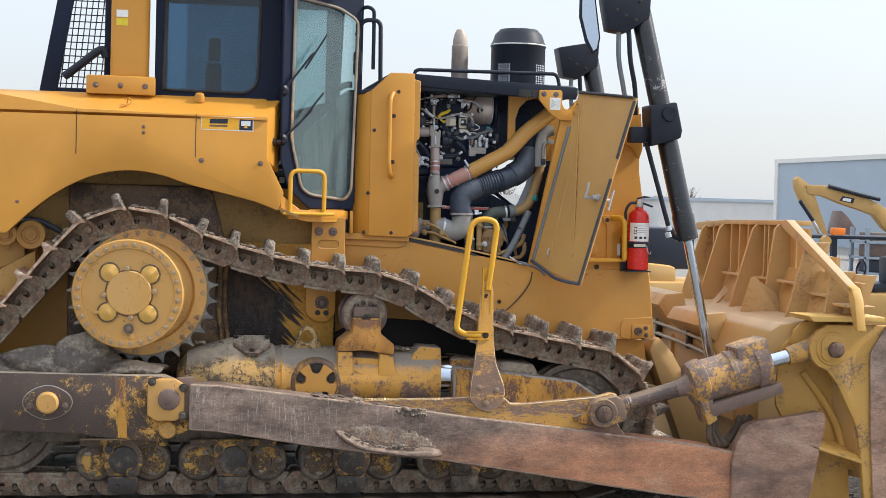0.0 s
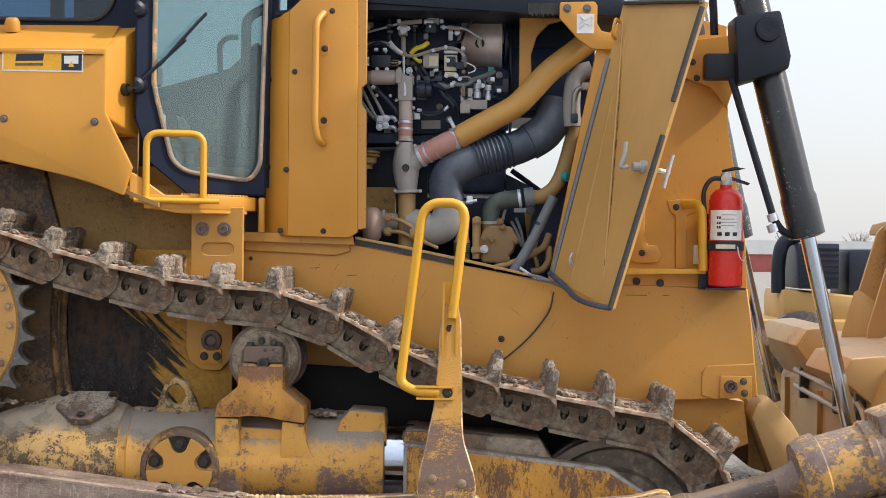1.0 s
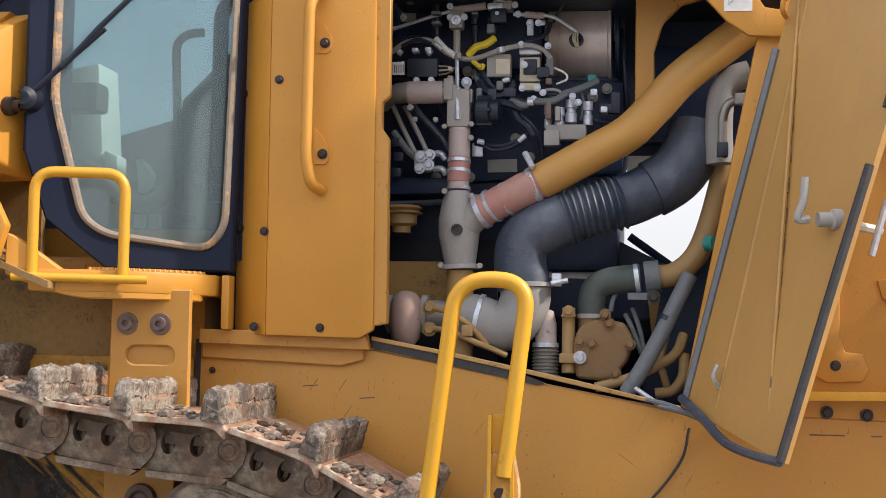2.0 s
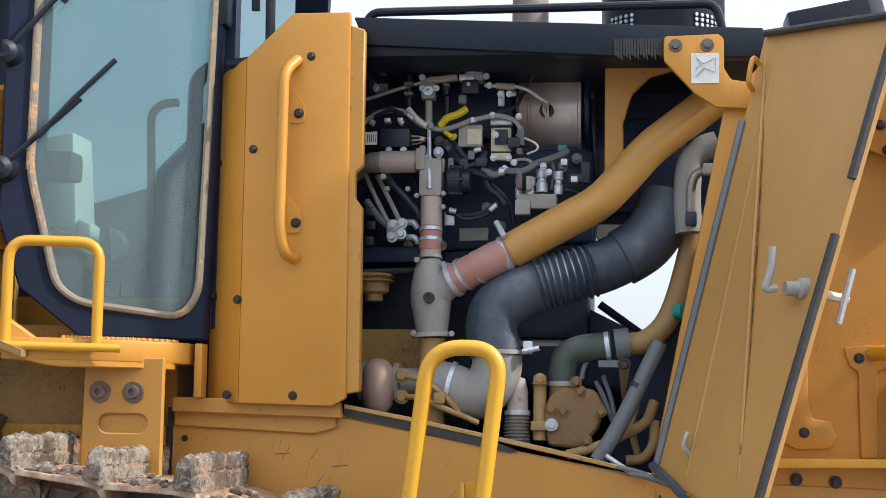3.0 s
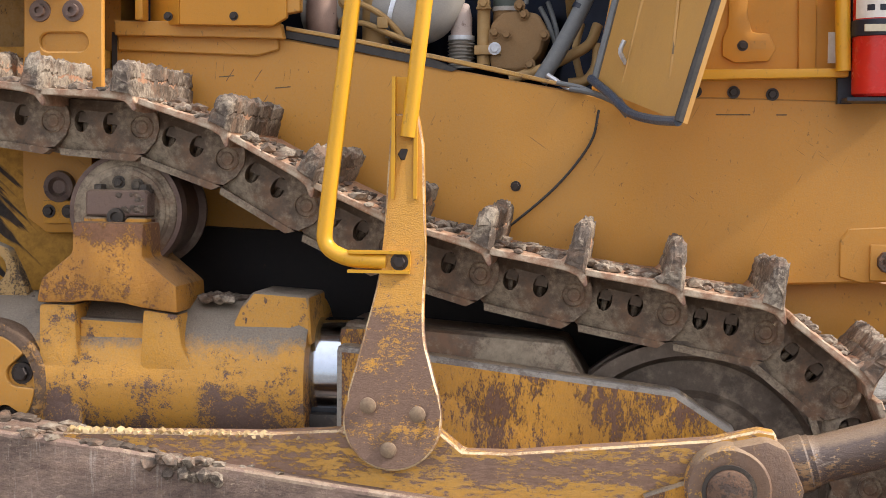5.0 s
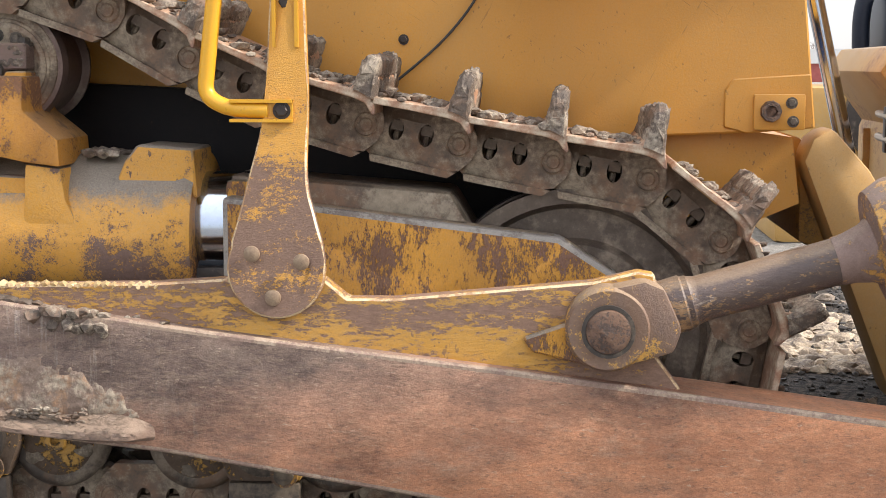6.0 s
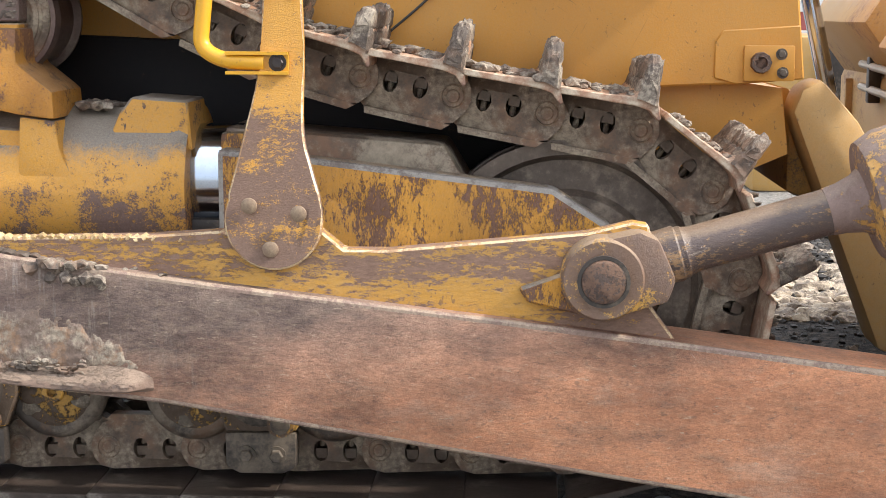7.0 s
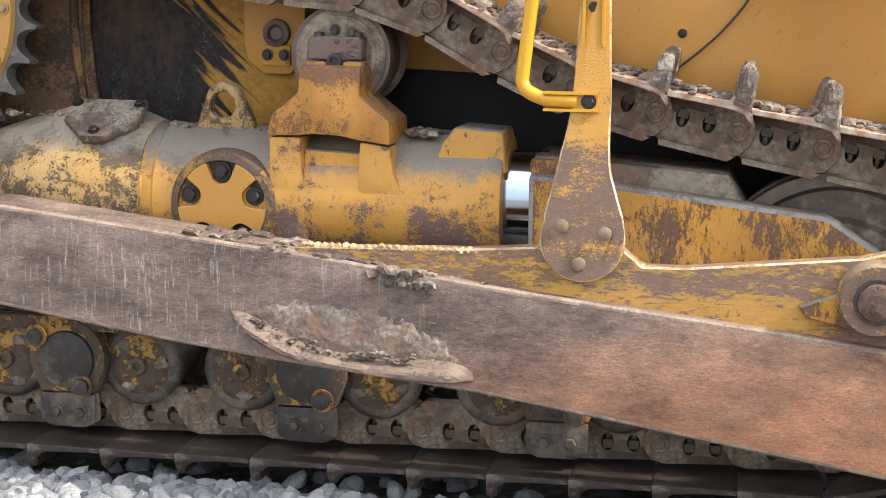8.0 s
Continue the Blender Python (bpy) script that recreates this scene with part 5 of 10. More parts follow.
    bm = prism([(0.01, 1.68), (0.075, 1.68)] + [(p.x, p.z) for p in right] + foot + [(p.x, p.z) for p in left], -1.545, -1.517)
    for v in bm.verts:
        v.co.y += min(0.15, max(0.0, (v.co.z - 0.94) * 0.4))
    lever = part("rail_bracket", bm, lever_mat, arm, "worn upright bracket plate", width=0.005, seg=1, edge=edge_bright)
    for x, z in ((-0.025, 0.941), (0.101, 0.922), (0.028, 0.83)):
        part("bolt", lathe([(0, 0.021), (0.006, 0.02), (0.01, 0.013), (0.01, 0)], (x, -1.545, z), (0, -1, 0), seg=18), bolt_rust, arm)
    part("rail_channel", box((0.008, -1.41, 1.46), (0.017, -1.375, 1.775)), paint_bright, arm, "yellow rail channel")
    part("channel_wall", box((0.066, -1.41, 1.46), (0.075, -1.375, 1.775)), paint_bright, arm)
    part("channel_web", box((0.008, -1.385, 1.46), (0.075, -1.378, 1.775)), paint_bright, arm)
    for z in (1.575, 1.498):
        part("bolt", bolt((0.04, -1.386, z), 0.017, 0.014), bolt_dark, arm)
    pts = [(0.0, -1.42, 1.297), (-0.11, -1.415, 1.302), (-0.172, -1.4, 1.335), (-0.158, -1.4, 1.46), (-0.08, -1.4, 2.12), (0.108, -1.4, 2.12), (0.05, -1.4, 1.62)]
    part("grab_rail", tube(rounded(pts, 0.085, 8), 0.021, seg=16), paint_bright, arm, "bright yellow tubular grab rail")
    part("rail_foot", box((-0.1, -1.44, 1.318), (0.062, -1.398, 1.326)), paint_bright, arm)
    part("rail_foot", box((-0.1, -1.44, 1.268), (0.062, -1.398, 1.276)), paint_bright, arm)
    part("rail_foot_plate", box((0.0, -1.426, 1.27), (0.062, -1.418, 1.326)), paint_bright, arm)
    part("bolt", bolt((0.034, -1.426, 1.298), 0.016, 0.012), bolt_dark, arm)
    # forward shear plate
    part("arm_gusset_plate", prism([(1.84, 0.1), (1.84, 0.42), (1.87, 0.55), (1.93, 0.67), (1.98, 0.70), (2.3, 0.75), (2.49, 0.785), (2.54, 0.77), (2.545, 0.7), (2.47, 0.3), (2.43, 0.1)], -1.6, -1.5), scraped_dark, arm, "brown scraped plate ahead of the arm", width=0.01)
    return arm


arm_flange_mat = painted("worn_flange_paint", (0.58, 0.3, 0.04), 0.5, 0.3, 0.6, (0.14, 0.085, 0.065), scale=22, wear_scale=2.4, stretch=(0.45, 1, 1.3), relief=0.4, scratch=0.8, scratch_turns=(5, 12), scratch_colour=(0.12, 0.07, 0.05), film=0.35, film_colour=(0.3, 0.17, 0.08), specks=0.8)
bolt_rust = painted("rusty_bolt_head", (0.19, 0.125, 0.085), 0.55, 0.4, 0.3, (0.12, 0.08, 0.06), scale=40)
lever_mat = painted("worn_lever_paint", (0.6, 0.29, 0.028), 0.5, 0.2, 0.1, (0.1, 0.062, 0.05), scale=62, wear_scale=6, stretch=(0.7, 1, 1.3), relief=0.4, scratch=1.0, scratch_turns=(2, 10, 40), scratch_colour=(0.08, 0.05, 0.04), wear_along=("z", 1.34, 1.1, 0.2), film=0.3, film_colour=(0.22, 0.12, 0.06))
weld_mat = plain("pale_weld", (0.6, 0.45, 0.25), 0.45, 0.4)
boss_mat = caked("rubbed_in_mud", (0.22, 0.155, 0.12), (0.34, 0.285, 0.22), 0.4, 26, 0.7, 0.9, third=(0.33, 0.2, 0.12))
ledge_mat = painted("scraped_ledge_steel", (0.18, 0.115, 0.085), 0.6, 0.6, 0.3, (0.1, 0.07, 0.055), (0.29, 0.21, 0.15), scale=24, stretch=(0.5, 1, 1), relief=0.6, top_dust=0.4, top_from=0.25, top_colour=(0.34, 0.26, 0.19))
build_push_arm()


# ---- tilt cylinder ----
def build_tilt():
    a, b = Vector((0.87, -1.5, 0.768)), Vector((2.56, -1.5, 1.262))
    d = (b - a).normalized()
    at = lambda s: a + d * s
    yoke = part("tilt_cylinder", lathe([(0.0, 0.06), (0, 0.098), (0.012, 0.106), (0.09, 0.106), (0.1, 0.1), (0.1, 0.0)], (a.x, -1.6, a.z), (0, 1, 0), seg=36), yoke_mat, dozer, "brown and yellow blade tilt cylinder")
    part("yoke_neck", hull([at(s) + Vector((0, y, 0)) + Vector((-d.z, 0, d.x)) * w for s, w in ((0.0, 0.1), (0.0, -0.1), (0.12, 0.092), (0.16, 0.06), (0.175, -0.05), (0.14, -0.1)) for y in (-0.092, 0.05)]), yoke_mat, yoke, width=0.016)
    part("yoke_pin", lathe([(0, 0.056), (0.012, 0.054), (0.016, 0.044), (0.016, 0)], (a.x, -1.615, a.z), (0, -1, 0), seg=30), pin_mat, yoke, "rusty pivot pin")
    part("pin_ring", lathe([(0, 0.066), (0.008, 0.066), (0.008, 0.056), (0, 0.056)], (a.x, -1.613, a.z), (0, -1, 0), seg=30), dark_steel, yoke)
    part("strut", lathe([(0.13, 0.07), (0.2, 0.072), (0.205, 0.067), (0.218, 0.067), (0.222, 0.063), (0.24, 0.059), (0.6, 0.059)], a, d, seg=30), strut_mat, yoke, "dark brown worn strut")
    part("strut_flare", lathe([(0.585, 0.061), (0.62, 0.064), (0.66, 0.074), (0.72, 0.11)], a, d, seg=30), tilt_mat, yoke)
    n = Vector((-d.z, 0, d.x))
    part("cylinder_barrel", lathe([(0.68, 0.1), (0.69, 0.15), (0.74, 0.17), (0.79, 0.172), (0.8, 0.155), (0.98, 0.155), (0.99, 0.165), (1.02, 0.165), (1.03, 0.158), (1.17, 0.158), (1.18, 0.178), (1.27, 0.18), (1.29, 0.16), (1.3, 0.07)], a, d, seg=40), tilt_mat, yoke, "yellow and brown scraped cylinder barrel")
    part("head_block", hull([at(s) + n * w + Vector((0, y, 0)) for s, w in ((1.05, 0.19), (1.3, 0.2), (1.05, -0.1), (1.3, -0.1)) for y in (-0.13, 0.13)]), tilt_mat, yoke, width=0.025)
    part("valve_body", hull([at(s) + n * w + Vector((0, y, 0)) for s, w in ((0.76, -0.15), (1.33, -0.14), (0.76, -0.25), (1.33, -0.23)) for y in (-0.13, 0.08)]), brown_steel, yoke, "brown valve block under the barrel", width=0.025)
    part("barrel_bracket", hull([at(s) + n * w + Vector((0, y, 0)) for s, w in ((0.7, -0.05), (0.8, -0.05), (0.72, -0.3), (0.8, -0.28)) for y in (-0.12, 0.1)]), tilt_mat, yoke, width=0.02)
    part("piston_rod", cyl(at(1.28), at(1.5), 0.052, seg=30), chrome, yoke, "polished chrome piston rod")
    part("rod_eye", lathe([(0, 0.1), (0.13, 0.1)], (b.x - 0.02, -1.56, b.z), (0, 1, 0), seg=30), tilt_mat, yoke, width=0.02)
    part("rod_eye_neck", cyl(at(1.46), at(1.68), 0.065, 0.085, seg=24), tilt_mat, yoke)
    for k, off in enumerate(((0, 0), (0.045, 0.02), (0.09, -0.02))):
        p = smooth_path([(1.72 + off[0], -1.45 + 0.05 * k, 0.74), (1.69 + off[0], -1.5 + 0.05 * k, 0.62), (1.75 + off[0], -1.46, 0.52), (1.9, -1.4 + 0.04 * k, 0.56 + off[1]), (1.98 + off[0], -1.36, 0.72)], 8)
        part("hydraulic_hose", tube(p, lambda t: 0.021 + 0.0025 * math.sin(t * 150), seg=10), hose_brown, yoke, "coiled dirty hydraulic hose")


pin_mat = painted("rusty_pin_steel", (0.15, 0.085, 0.06), 0.55, 0.4, 0.45, (0.06, 0.042, 0.036), (0.26, 0.17, 0.11), scale=34, wear_scale=12, relief=0.6, metal=0.2, film=0.6, film_colour=(0.22, 0.12, 0.07))
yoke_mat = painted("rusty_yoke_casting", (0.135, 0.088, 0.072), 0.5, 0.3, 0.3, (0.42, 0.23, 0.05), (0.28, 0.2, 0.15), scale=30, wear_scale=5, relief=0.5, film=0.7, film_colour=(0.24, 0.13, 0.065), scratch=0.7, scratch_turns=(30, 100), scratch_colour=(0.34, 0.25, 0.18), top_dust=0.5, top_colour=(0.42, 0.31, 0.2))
strut_mat = painted("dark_worn_strut_steel", (0.062, 0.045, 0.045), 0.34, 0.18, 0.2, (0.2, 0.12, 0.06), (0.24, 0.18, 0.14), scale=26, wear_scale=5, stretch=(0.6, 1, 1.4), relief=0.35, film=0.5, film_colour=(0.12, 0.075, 0.055), scratch=0.9, scratch_turns=(17, 25), scratch_colour=(0.34, 0.28, 0.23), top_dust=0.35, top_colour=(0.4, 0.28, 0.17))
tilt_mat = painted("scraped_cylinder_paint", (0.6, 0.31, 0.05), 0.5, 0.3, 0.6, (0.115, 0.08, 0.075), scale=11, wear_scale=3.4, relief=0.4, scratch=0.6, scratch_turns=(17, 100), scratch_colour=(0.36, 0.28, 0.22), top_dust=0.2, film=0.3, film_colour=(0.28, 0.17, 0.1))
hose_brown = painted("dirty_brown_hose", (0.09, 0.065, 0.05), 0.7, 0.5, dust_colour=(0.2, 0.15, 0.1))
build_tilt()


# ---- main frame and belly ----
def build_frame():
    fr = part("main_frame", prism([(-0.985, 1.955), (-0.455, 1.938), (0.51, 1.765), (0.9, 1.76), (1.45, 1.745), (1.47, 1.6), (1.505, 1.235), (1.3, 1.215), (1.06, 1.205), (0.9, 1.2), (-0.99, 1.2)], -0.72, -0.66), paint_side, dozer, "scuffed yellow main frame side plate", width=0.006, seg=1)
    part("frame_gap", prism([(-0.985, 1.2), (-0.985, 1.955), (-0.968, 1.955), (-0.968, 1.2)], -0.7235, -0.72), seal_rubber, fr)
    part("frame_top_strip", prism([(-0.962, 1.942), (-0.962, 1.987), (-0.44, 1.978), (-0.43, 1.93)], -0.764, -0.722), paint_side, fr, width=0.003, seg=1)
    part("frame_ledge", prism([(-0.962, 1.953), (-0.455, 1.938), (-0.45, 1.9), (-0.52, 1.88), (-0.962, 1.898)], -0.735, -0.72), paint_side, fr, width=0.004, seg=1)
    part("lower_side", prism([(-3.4, 0.75), (-3.4, 2.3), (-0.98, 2.3), (-0.98, 1.3), (1.1, 1.25), (1.45, 1.2), (1.475, 1.0), (1.36, 0.95), (1.2, 0.75)], -0.655, 0.655), paint_side, fr, "yellow lower hull")
    part("steering_case", prism([(-2.9, 0.8), (-2.9, 2.3), (-1.9, 2.3), (-1.79, 1.9), (-1.77, 1.2), (-1.85, 0.8)], -0.865, -0.65), oily, fr, "oil-stained dark casting", width=0.03)
    for dx in (0.0, 0.045):
        line = [(-1.8 + dx, 0.85), (-1.8 + dx, 1.15), (-1.83 + dx, 1.4), (-1.835 + dx, 1.62), (-1.8 + dx, 1.9)]
        part("case_rib", tube(smooth_path([(x, -0.868, z) for x, z in line], 8), 0.017, seg=10), rib_mat, fr, "rusty brown seam rib")
    part("oil_stain_panel", prism([(-1.775, 0.85), (-1.775, 1.9), (-0.99, 1.9), (-0.99, 0.85)], -0.86, -0.656), oil_stain, fr, "oil-blackened yellow hull panel", width=0.01)
    # Added black plate: stands in for the deep shade behind the track.
    part("belly_guard", prism([(-1.04, 0.75), (-1.04, 1.2), (-0.75, 1.36), (-0.3, 1.34), (0.2, 1.24), (0.95, 1.2), (0.95, 0.75)], -0.745, -0.66), belly_shade_mat, fr, "black plate standing in for the deep shade behind the track", width=0.012)
    part("pivot_plate", prism([(-1.205, 1.75), (-1.205, 1.44), (-1.19, 1.38), (-1.13, 1.335), (-1.04, 1.335), (-0.985, 1.4), (-0.985, 1.75)], -0.895, -0.655), paint_side, fr, width=0.01)
    part("pivot_boss", lathe([(0, 0.05), (0.02, 0.046), (0.024, 0.03), (0.012, 0.02), (0.012, 0)], (-1.085, -0.895, 1.475), (0, -1, 0), seg=18), brown_steel, fr)
    part("pivot_tab", box((-1.135, -0.91, 1.365), (-1.035, -0.895, 1.435)), paint_chip, fr, width=0.005)
    for x in (-1.115, -1.055):
        part("bolt", bolt((x, -0.91, 1.402), 0.014), bolt_dark, fr)
    # mounting panel with two large bolts
    slot = [(-1.052 + (0.046 if math.cos(a) > 0 else -0.046) + 0.028 * math.cos(a), 1.905 + 0.028 * math.sin(a)) for a in [2 * math.pi * (i + 0.5) / 20 for i in range(20)]]
    pn = part("mount_panel", prism([(-1.175, 2.1), (-1.18, 1.6), (-0.932, 1.6), (-0.932, 2.1)], -0.95, -0.928, holes=[slot[::-1]]), paint_side, fr, "yellow mounting panel", width=0.004, seg=1)
    part("slot_back", box((-1.16, -0.937, 1.86), (-0.94, -0.929, 1.95)), paint_side, fr)
    for x in (-1.124, -1.022):
        part("bolt", lathe([(0, 0.033), (0.006, 0.032), (0.006, 0.02), (0.022, 0.019), (0.022, 0.01), (0.012, 0.009), (0.012, 0)], (x, -0.95, 1.997), (0, -1, 0), seg=20), brown_steel, fr)
    # small holes, bolts and a cable on the side
    for x, z, r in ((0.278, 1.49, 0.011), (0.809, 1.776, 0.013), (0.92, 1.774, 0.013), (1.033, 1.768, 0.013), (-0.9, 1.915, 0.008), (-0.56, 1.905, 0.008), (-0.93, 1.86, 0.007)):
        if r:
            part("bolt", bolt((x, -0.72, z), r, 0.012), bolt_dark, fr)
    part("cable", tube(smooth_path([(0.525, -0.735, 1.72), (0.5, -0.732, 1.62), (0.4, -0.73, 1.49), (0.25, -0.73, 1.36), (0.18, -0.73, 1.31)], 6), 0.0042, seg=6), seal_rubber, fr, "thin black cable")
    rnd = random.Random(21)
    for k in range(11):
        x, z = rnd.uniform(-0.66, -0.42), rnd.uniform(1.72, 1.84)
        dx, dz = rnd.choice(((0.0, 0.05), (0.045, 0.004), (0.02, 0.035), (0.0, 0.03)))
        part("scribed_mark", prism([(x, z), (x + dx + 0.0035, z + dz), (x + dx + 0.0035, z + dz + 0.0035), (x, z + 0.0035)], -0.7212, -0.72), groove_dark, fr)
    part("sealing_strip", prism([(-0.43, 1.958), (-0.237, 1.924), (0.02, 1.872), (0.1, 1.842), (0.08, 1.834), (-0.236, 1.9), (-0.43, 1.936)], -0.727, -0.72), seal_rubber, fr, "black rubber sealing strip")
    part("frame_lip", prism([(-0.43, 1.972), (-0.237, 1.938), (0.029, 1.885), (0.2, 1.85), (0.5, 1.782), (0.5, 1.772), (0.2, 1.835), (0.02, 1.873), (-0.237, 1.925), (-0.43, 1.959)], -0.732, -0.7), paint_dusty, fr, width=0.002, seg=1)
    for pts, r in (([(0.4, -0.74, 1.8), (0.47, -0.76, 1.785), (0.53, -0.77, 1.76), (0.58, -0.775, 1.752), (0.6, -0.78, 1.73)], 0.007), ([(0.44, -0.75, 1.782), (0.5, -0.77, 1.77), (0.57, -0.78, 1.742), (0.61, -0.79, 1.7)], 0.009)):
        part("door_cable", tube(smooth_path(pts, 5), r, seg=8), grey_hose, fr, "dusty grey door cable")
    part("front_plate", prism([(1.235, 1.232), (1.235, 1.34), (1.26, 1.375), (1.488, 1.39), (1.503, 1.23), (1.3, 1.214)], -0.728, -0.72), paint_side, fr, width=0.004, seg=1)
    for x, w in ((0.92, 0.1), (1.06, 0.03)):
        part("slot_mark", prism([(x - w / 2, 1.706), (x - w / 2, 1.71), (x + w / 2, 1.71), (x + w / 2, 1.706)], -0.7212, -0.72), groove_dark, fr)
    pt = part("pin_tab", box((1.32, -0.75, 1.225), (1.47, -0.735, 1.33)), paint_side, fr, width=0.004)
    part("frame_pin", lathe([(0, 0.033), (0.02, 0.03), (0.02, 0.018), (0.01, 0.016), (0.01, 0)], (1.37, -0.75, 1.28), (0, -1, 0), seg=9), pin_mat, fr)
    for x, z in ((1.43, 1.305), (1.435, 1.25)):
        part("bolt", bolt((x, -0.75, z), 0.012), dark_steel, fr)
    # cross tube and blade trunnion ahead of the frame
    part("equalizer_guard", hull([(1.474, y, 1.13) for y in (-0.72, -0.5)] + [(1.5, y, 1.2) for y in (-0.72, -0.5)] + [(1.56, y, 1.235) for y in (-0.7, -0.5)] + [(1.68, y, 1.1) for y in (-0.7, -0.5)] + [(1.76, y, 0.4) for y in (-0.72, -0.5)] + [(2.05, y, 0.45) for y in (-0.72, -0.5)] + [(2.12, y, 0.3) for y in (-0.72, -0.5)]), paint_tan, fr, "dusty yellow link beam under the nose", width=0.03)
    part("nose_cross_guard", hull([(1.5, y, z) for y in (-0.48, 0.62) for z in (0.86, 1.2)] + [(1.7, y, z) for y in (-0.48, 0.62) for z in (0.8, 0.98)]), paint_dusty, fr, width=0.03)


def stain_material():
    """Yellow paint under a black oil stain with brushed edges."""
    m, n, l, b = nodes_of("brushed_oil_stain")
    tc = n.new("ShaderNodeTexCoord")
    mp = n.new("ShaderNodeMapping")
    mp.inputs["Location"].default_value = (1.62 / 0.35, 0, -1.34 / 0.5)
    mp.inputs["Scale"].default_value = (1 / 0.35, 0, 1 / 0.5)
    ln = n.new("ShaderNodeVectorMath")
    ln.operation = "LENGTH"
    l.new(tc.outputs["Object"], mp.inputs[0])
    l.new(mp.outputs[0], ln.inputs[0])
    mp2 = n.new("ShaderNodeMapping")
    rot = n.new("ShaderNodeMapping")
    rot.inputs["Rotation"].default_value = (0, radians(-42), 0)
    mp2.inputs["Scale"].default_value = (2.2, 3, 24)
    brush = n.new("ShaderNodeTexNoise")
    brush.inputs["Scale"].default_value = 1.6
    brush.inputs["Detail"].default_value = 5
    l.new(tc.outputs["Object"], rot.inputs[0])
    l.new(rot.outputs[0], mp2.inputs[0])
    l.new(mp2.outputs[0], brush.inputs["Vector"])
    edge = plus(n, l, ln.outputs["Value"], ramp(n, l, brush.outputs["Fac"], 0.2, 0.8, -0.55, 0.55))
    speck = tex_noise(n, l, 40, 6, 0.7)
    cloud = tex_noise(n, l, 5, 6, 0.7, (1.6, 1, 0.7), seed=4.0)
    dark = mix(n, l, ramp(n, l, speck, 0.4, 0.7), (0.012, 0.009, 0.01), (0.045, 0.036, 0.034))
    dark = mix(n, l, ramp(n, l, cloud, 0.5, 0.66), dark, (0.07, 0.038, 0.02))
    grit = tex_noise(n, l, 95, 5, 0.8, seed=8.0)
    dark = mix(n, l, times(n, l, ramp(n, l, cloud, 0.45, 0.34), ramp(n, l, grit, 0.5, 0.66)), dark, (0.2, 0.19, 0.18))
    yellow = mix(n, l, ramp(n, l, speck, 0.34, 0.62), (0.33, 0.17, 0.03), (0.5, 0.265, 0.045))
    l.new(mix(n, l, ramp(n, l, edge, 0.84, 1.0), dark, yellow), b.inputs["Base Color"])
    b.inputs["Roughness"].default_value = 0.62
    b.inputs["Specular IOR Level"].default_value = 0.3
    return m


oil_stain = stain_material()
rib_mat = painted("rusty_seam_rib", (0.3, 0.16, 0.05), 0.6, 0.3, 0.5, (0.06, 0.035, 0.02), scale=40, wear_scale=9, relief=0.6, film=0.5, film_colour=(0.12, 0.065, 0.03))
# Yellow lining coloured down to brown to paint in the shade under the fender.
fender_shade_mat = painted("shaded_fender_lining", (0.3, 0.17, 0.04), 0.8, 0.4, 0.15, (0.1, 0.065, 0.035), scale=16, film=0.6, film_colour=(0.17, 0.11, 0.05), specks=1.0)
paint_tan = painted("dusty_tan_paint", (0.46, 0.27, 0.085), 0.55, 0.4, film=0.4, film_colour=(0.3, 0.2, 0.11), scratch=0.3, scratch_turns=(60, 10), specks=0.6)
# Near-black paints the belly cavity's shade, with faint brown dirt smears.
belly_shade_mat = painted("belly_shade_black", (0.012, 0.011, 0.014), 0.55, 0.2, 0.1, (0.03, 0.018, 0.013), (0.03, 0.022, 0.018), scale=12, wear_scale=3, film=0.3, film_colour=(0.03, 0.02, 0.016), spec=0.25)
build_frame()


# ---- fender and steps ----
def side_line(x):
    """How far out the step and its apron reach: they draw in towards the front."""
    pts = ((-1.6, -1.2), (-1.41, -1.155), (-1.36, -1.13), (-1.127, -1.055), (-1.0, -0.96), (-0.94, -0.87), (-0.9, -0.8))
    for (x0, y0), (x1, y1) in zip(pts, pts[1:]):
        if x <= x1:
            return y0 + (y1 - y0) * max(0.0, x - x0) / (x1 - x0)
    return pts[-1][1]


def build_apron(fd):
    bm = bmesh.new()
    rows = []
    for i in range(25):
        x = -1.42 + 0.487 * i / 24
        low = 2.066 + 0.065 * min(1.0, max(0.0, (-1.2 - x) / 0.22)) ** 1.6
        top = 2.125 + 0.125 * min(1.0, max(0.0, (-1.24 - x) / 0.17))
        y = side_line(x)
        rows.append([bm.verts.new((x, yy, z)) for yy, z in ((y, low), (y, top), (y + 0.03, top), (y + 0.03, low))])
    for a, b in zip(rows, rows[1:]):
        for k in range(4):
            bm.faces.new((a[k], a[(k + 1) % 4], b[(k + 1) % 4], b[k]))
    bm.faces.new(rows[0][::-1])
    bm.faces.new(rows[-1])
    bmesh.ops.recalc_face_normals(bm, faces=bm.faces)
    part("step_apron", bm, paint, fd, "yellow apron plate under the step", width=0.004, seg=1)


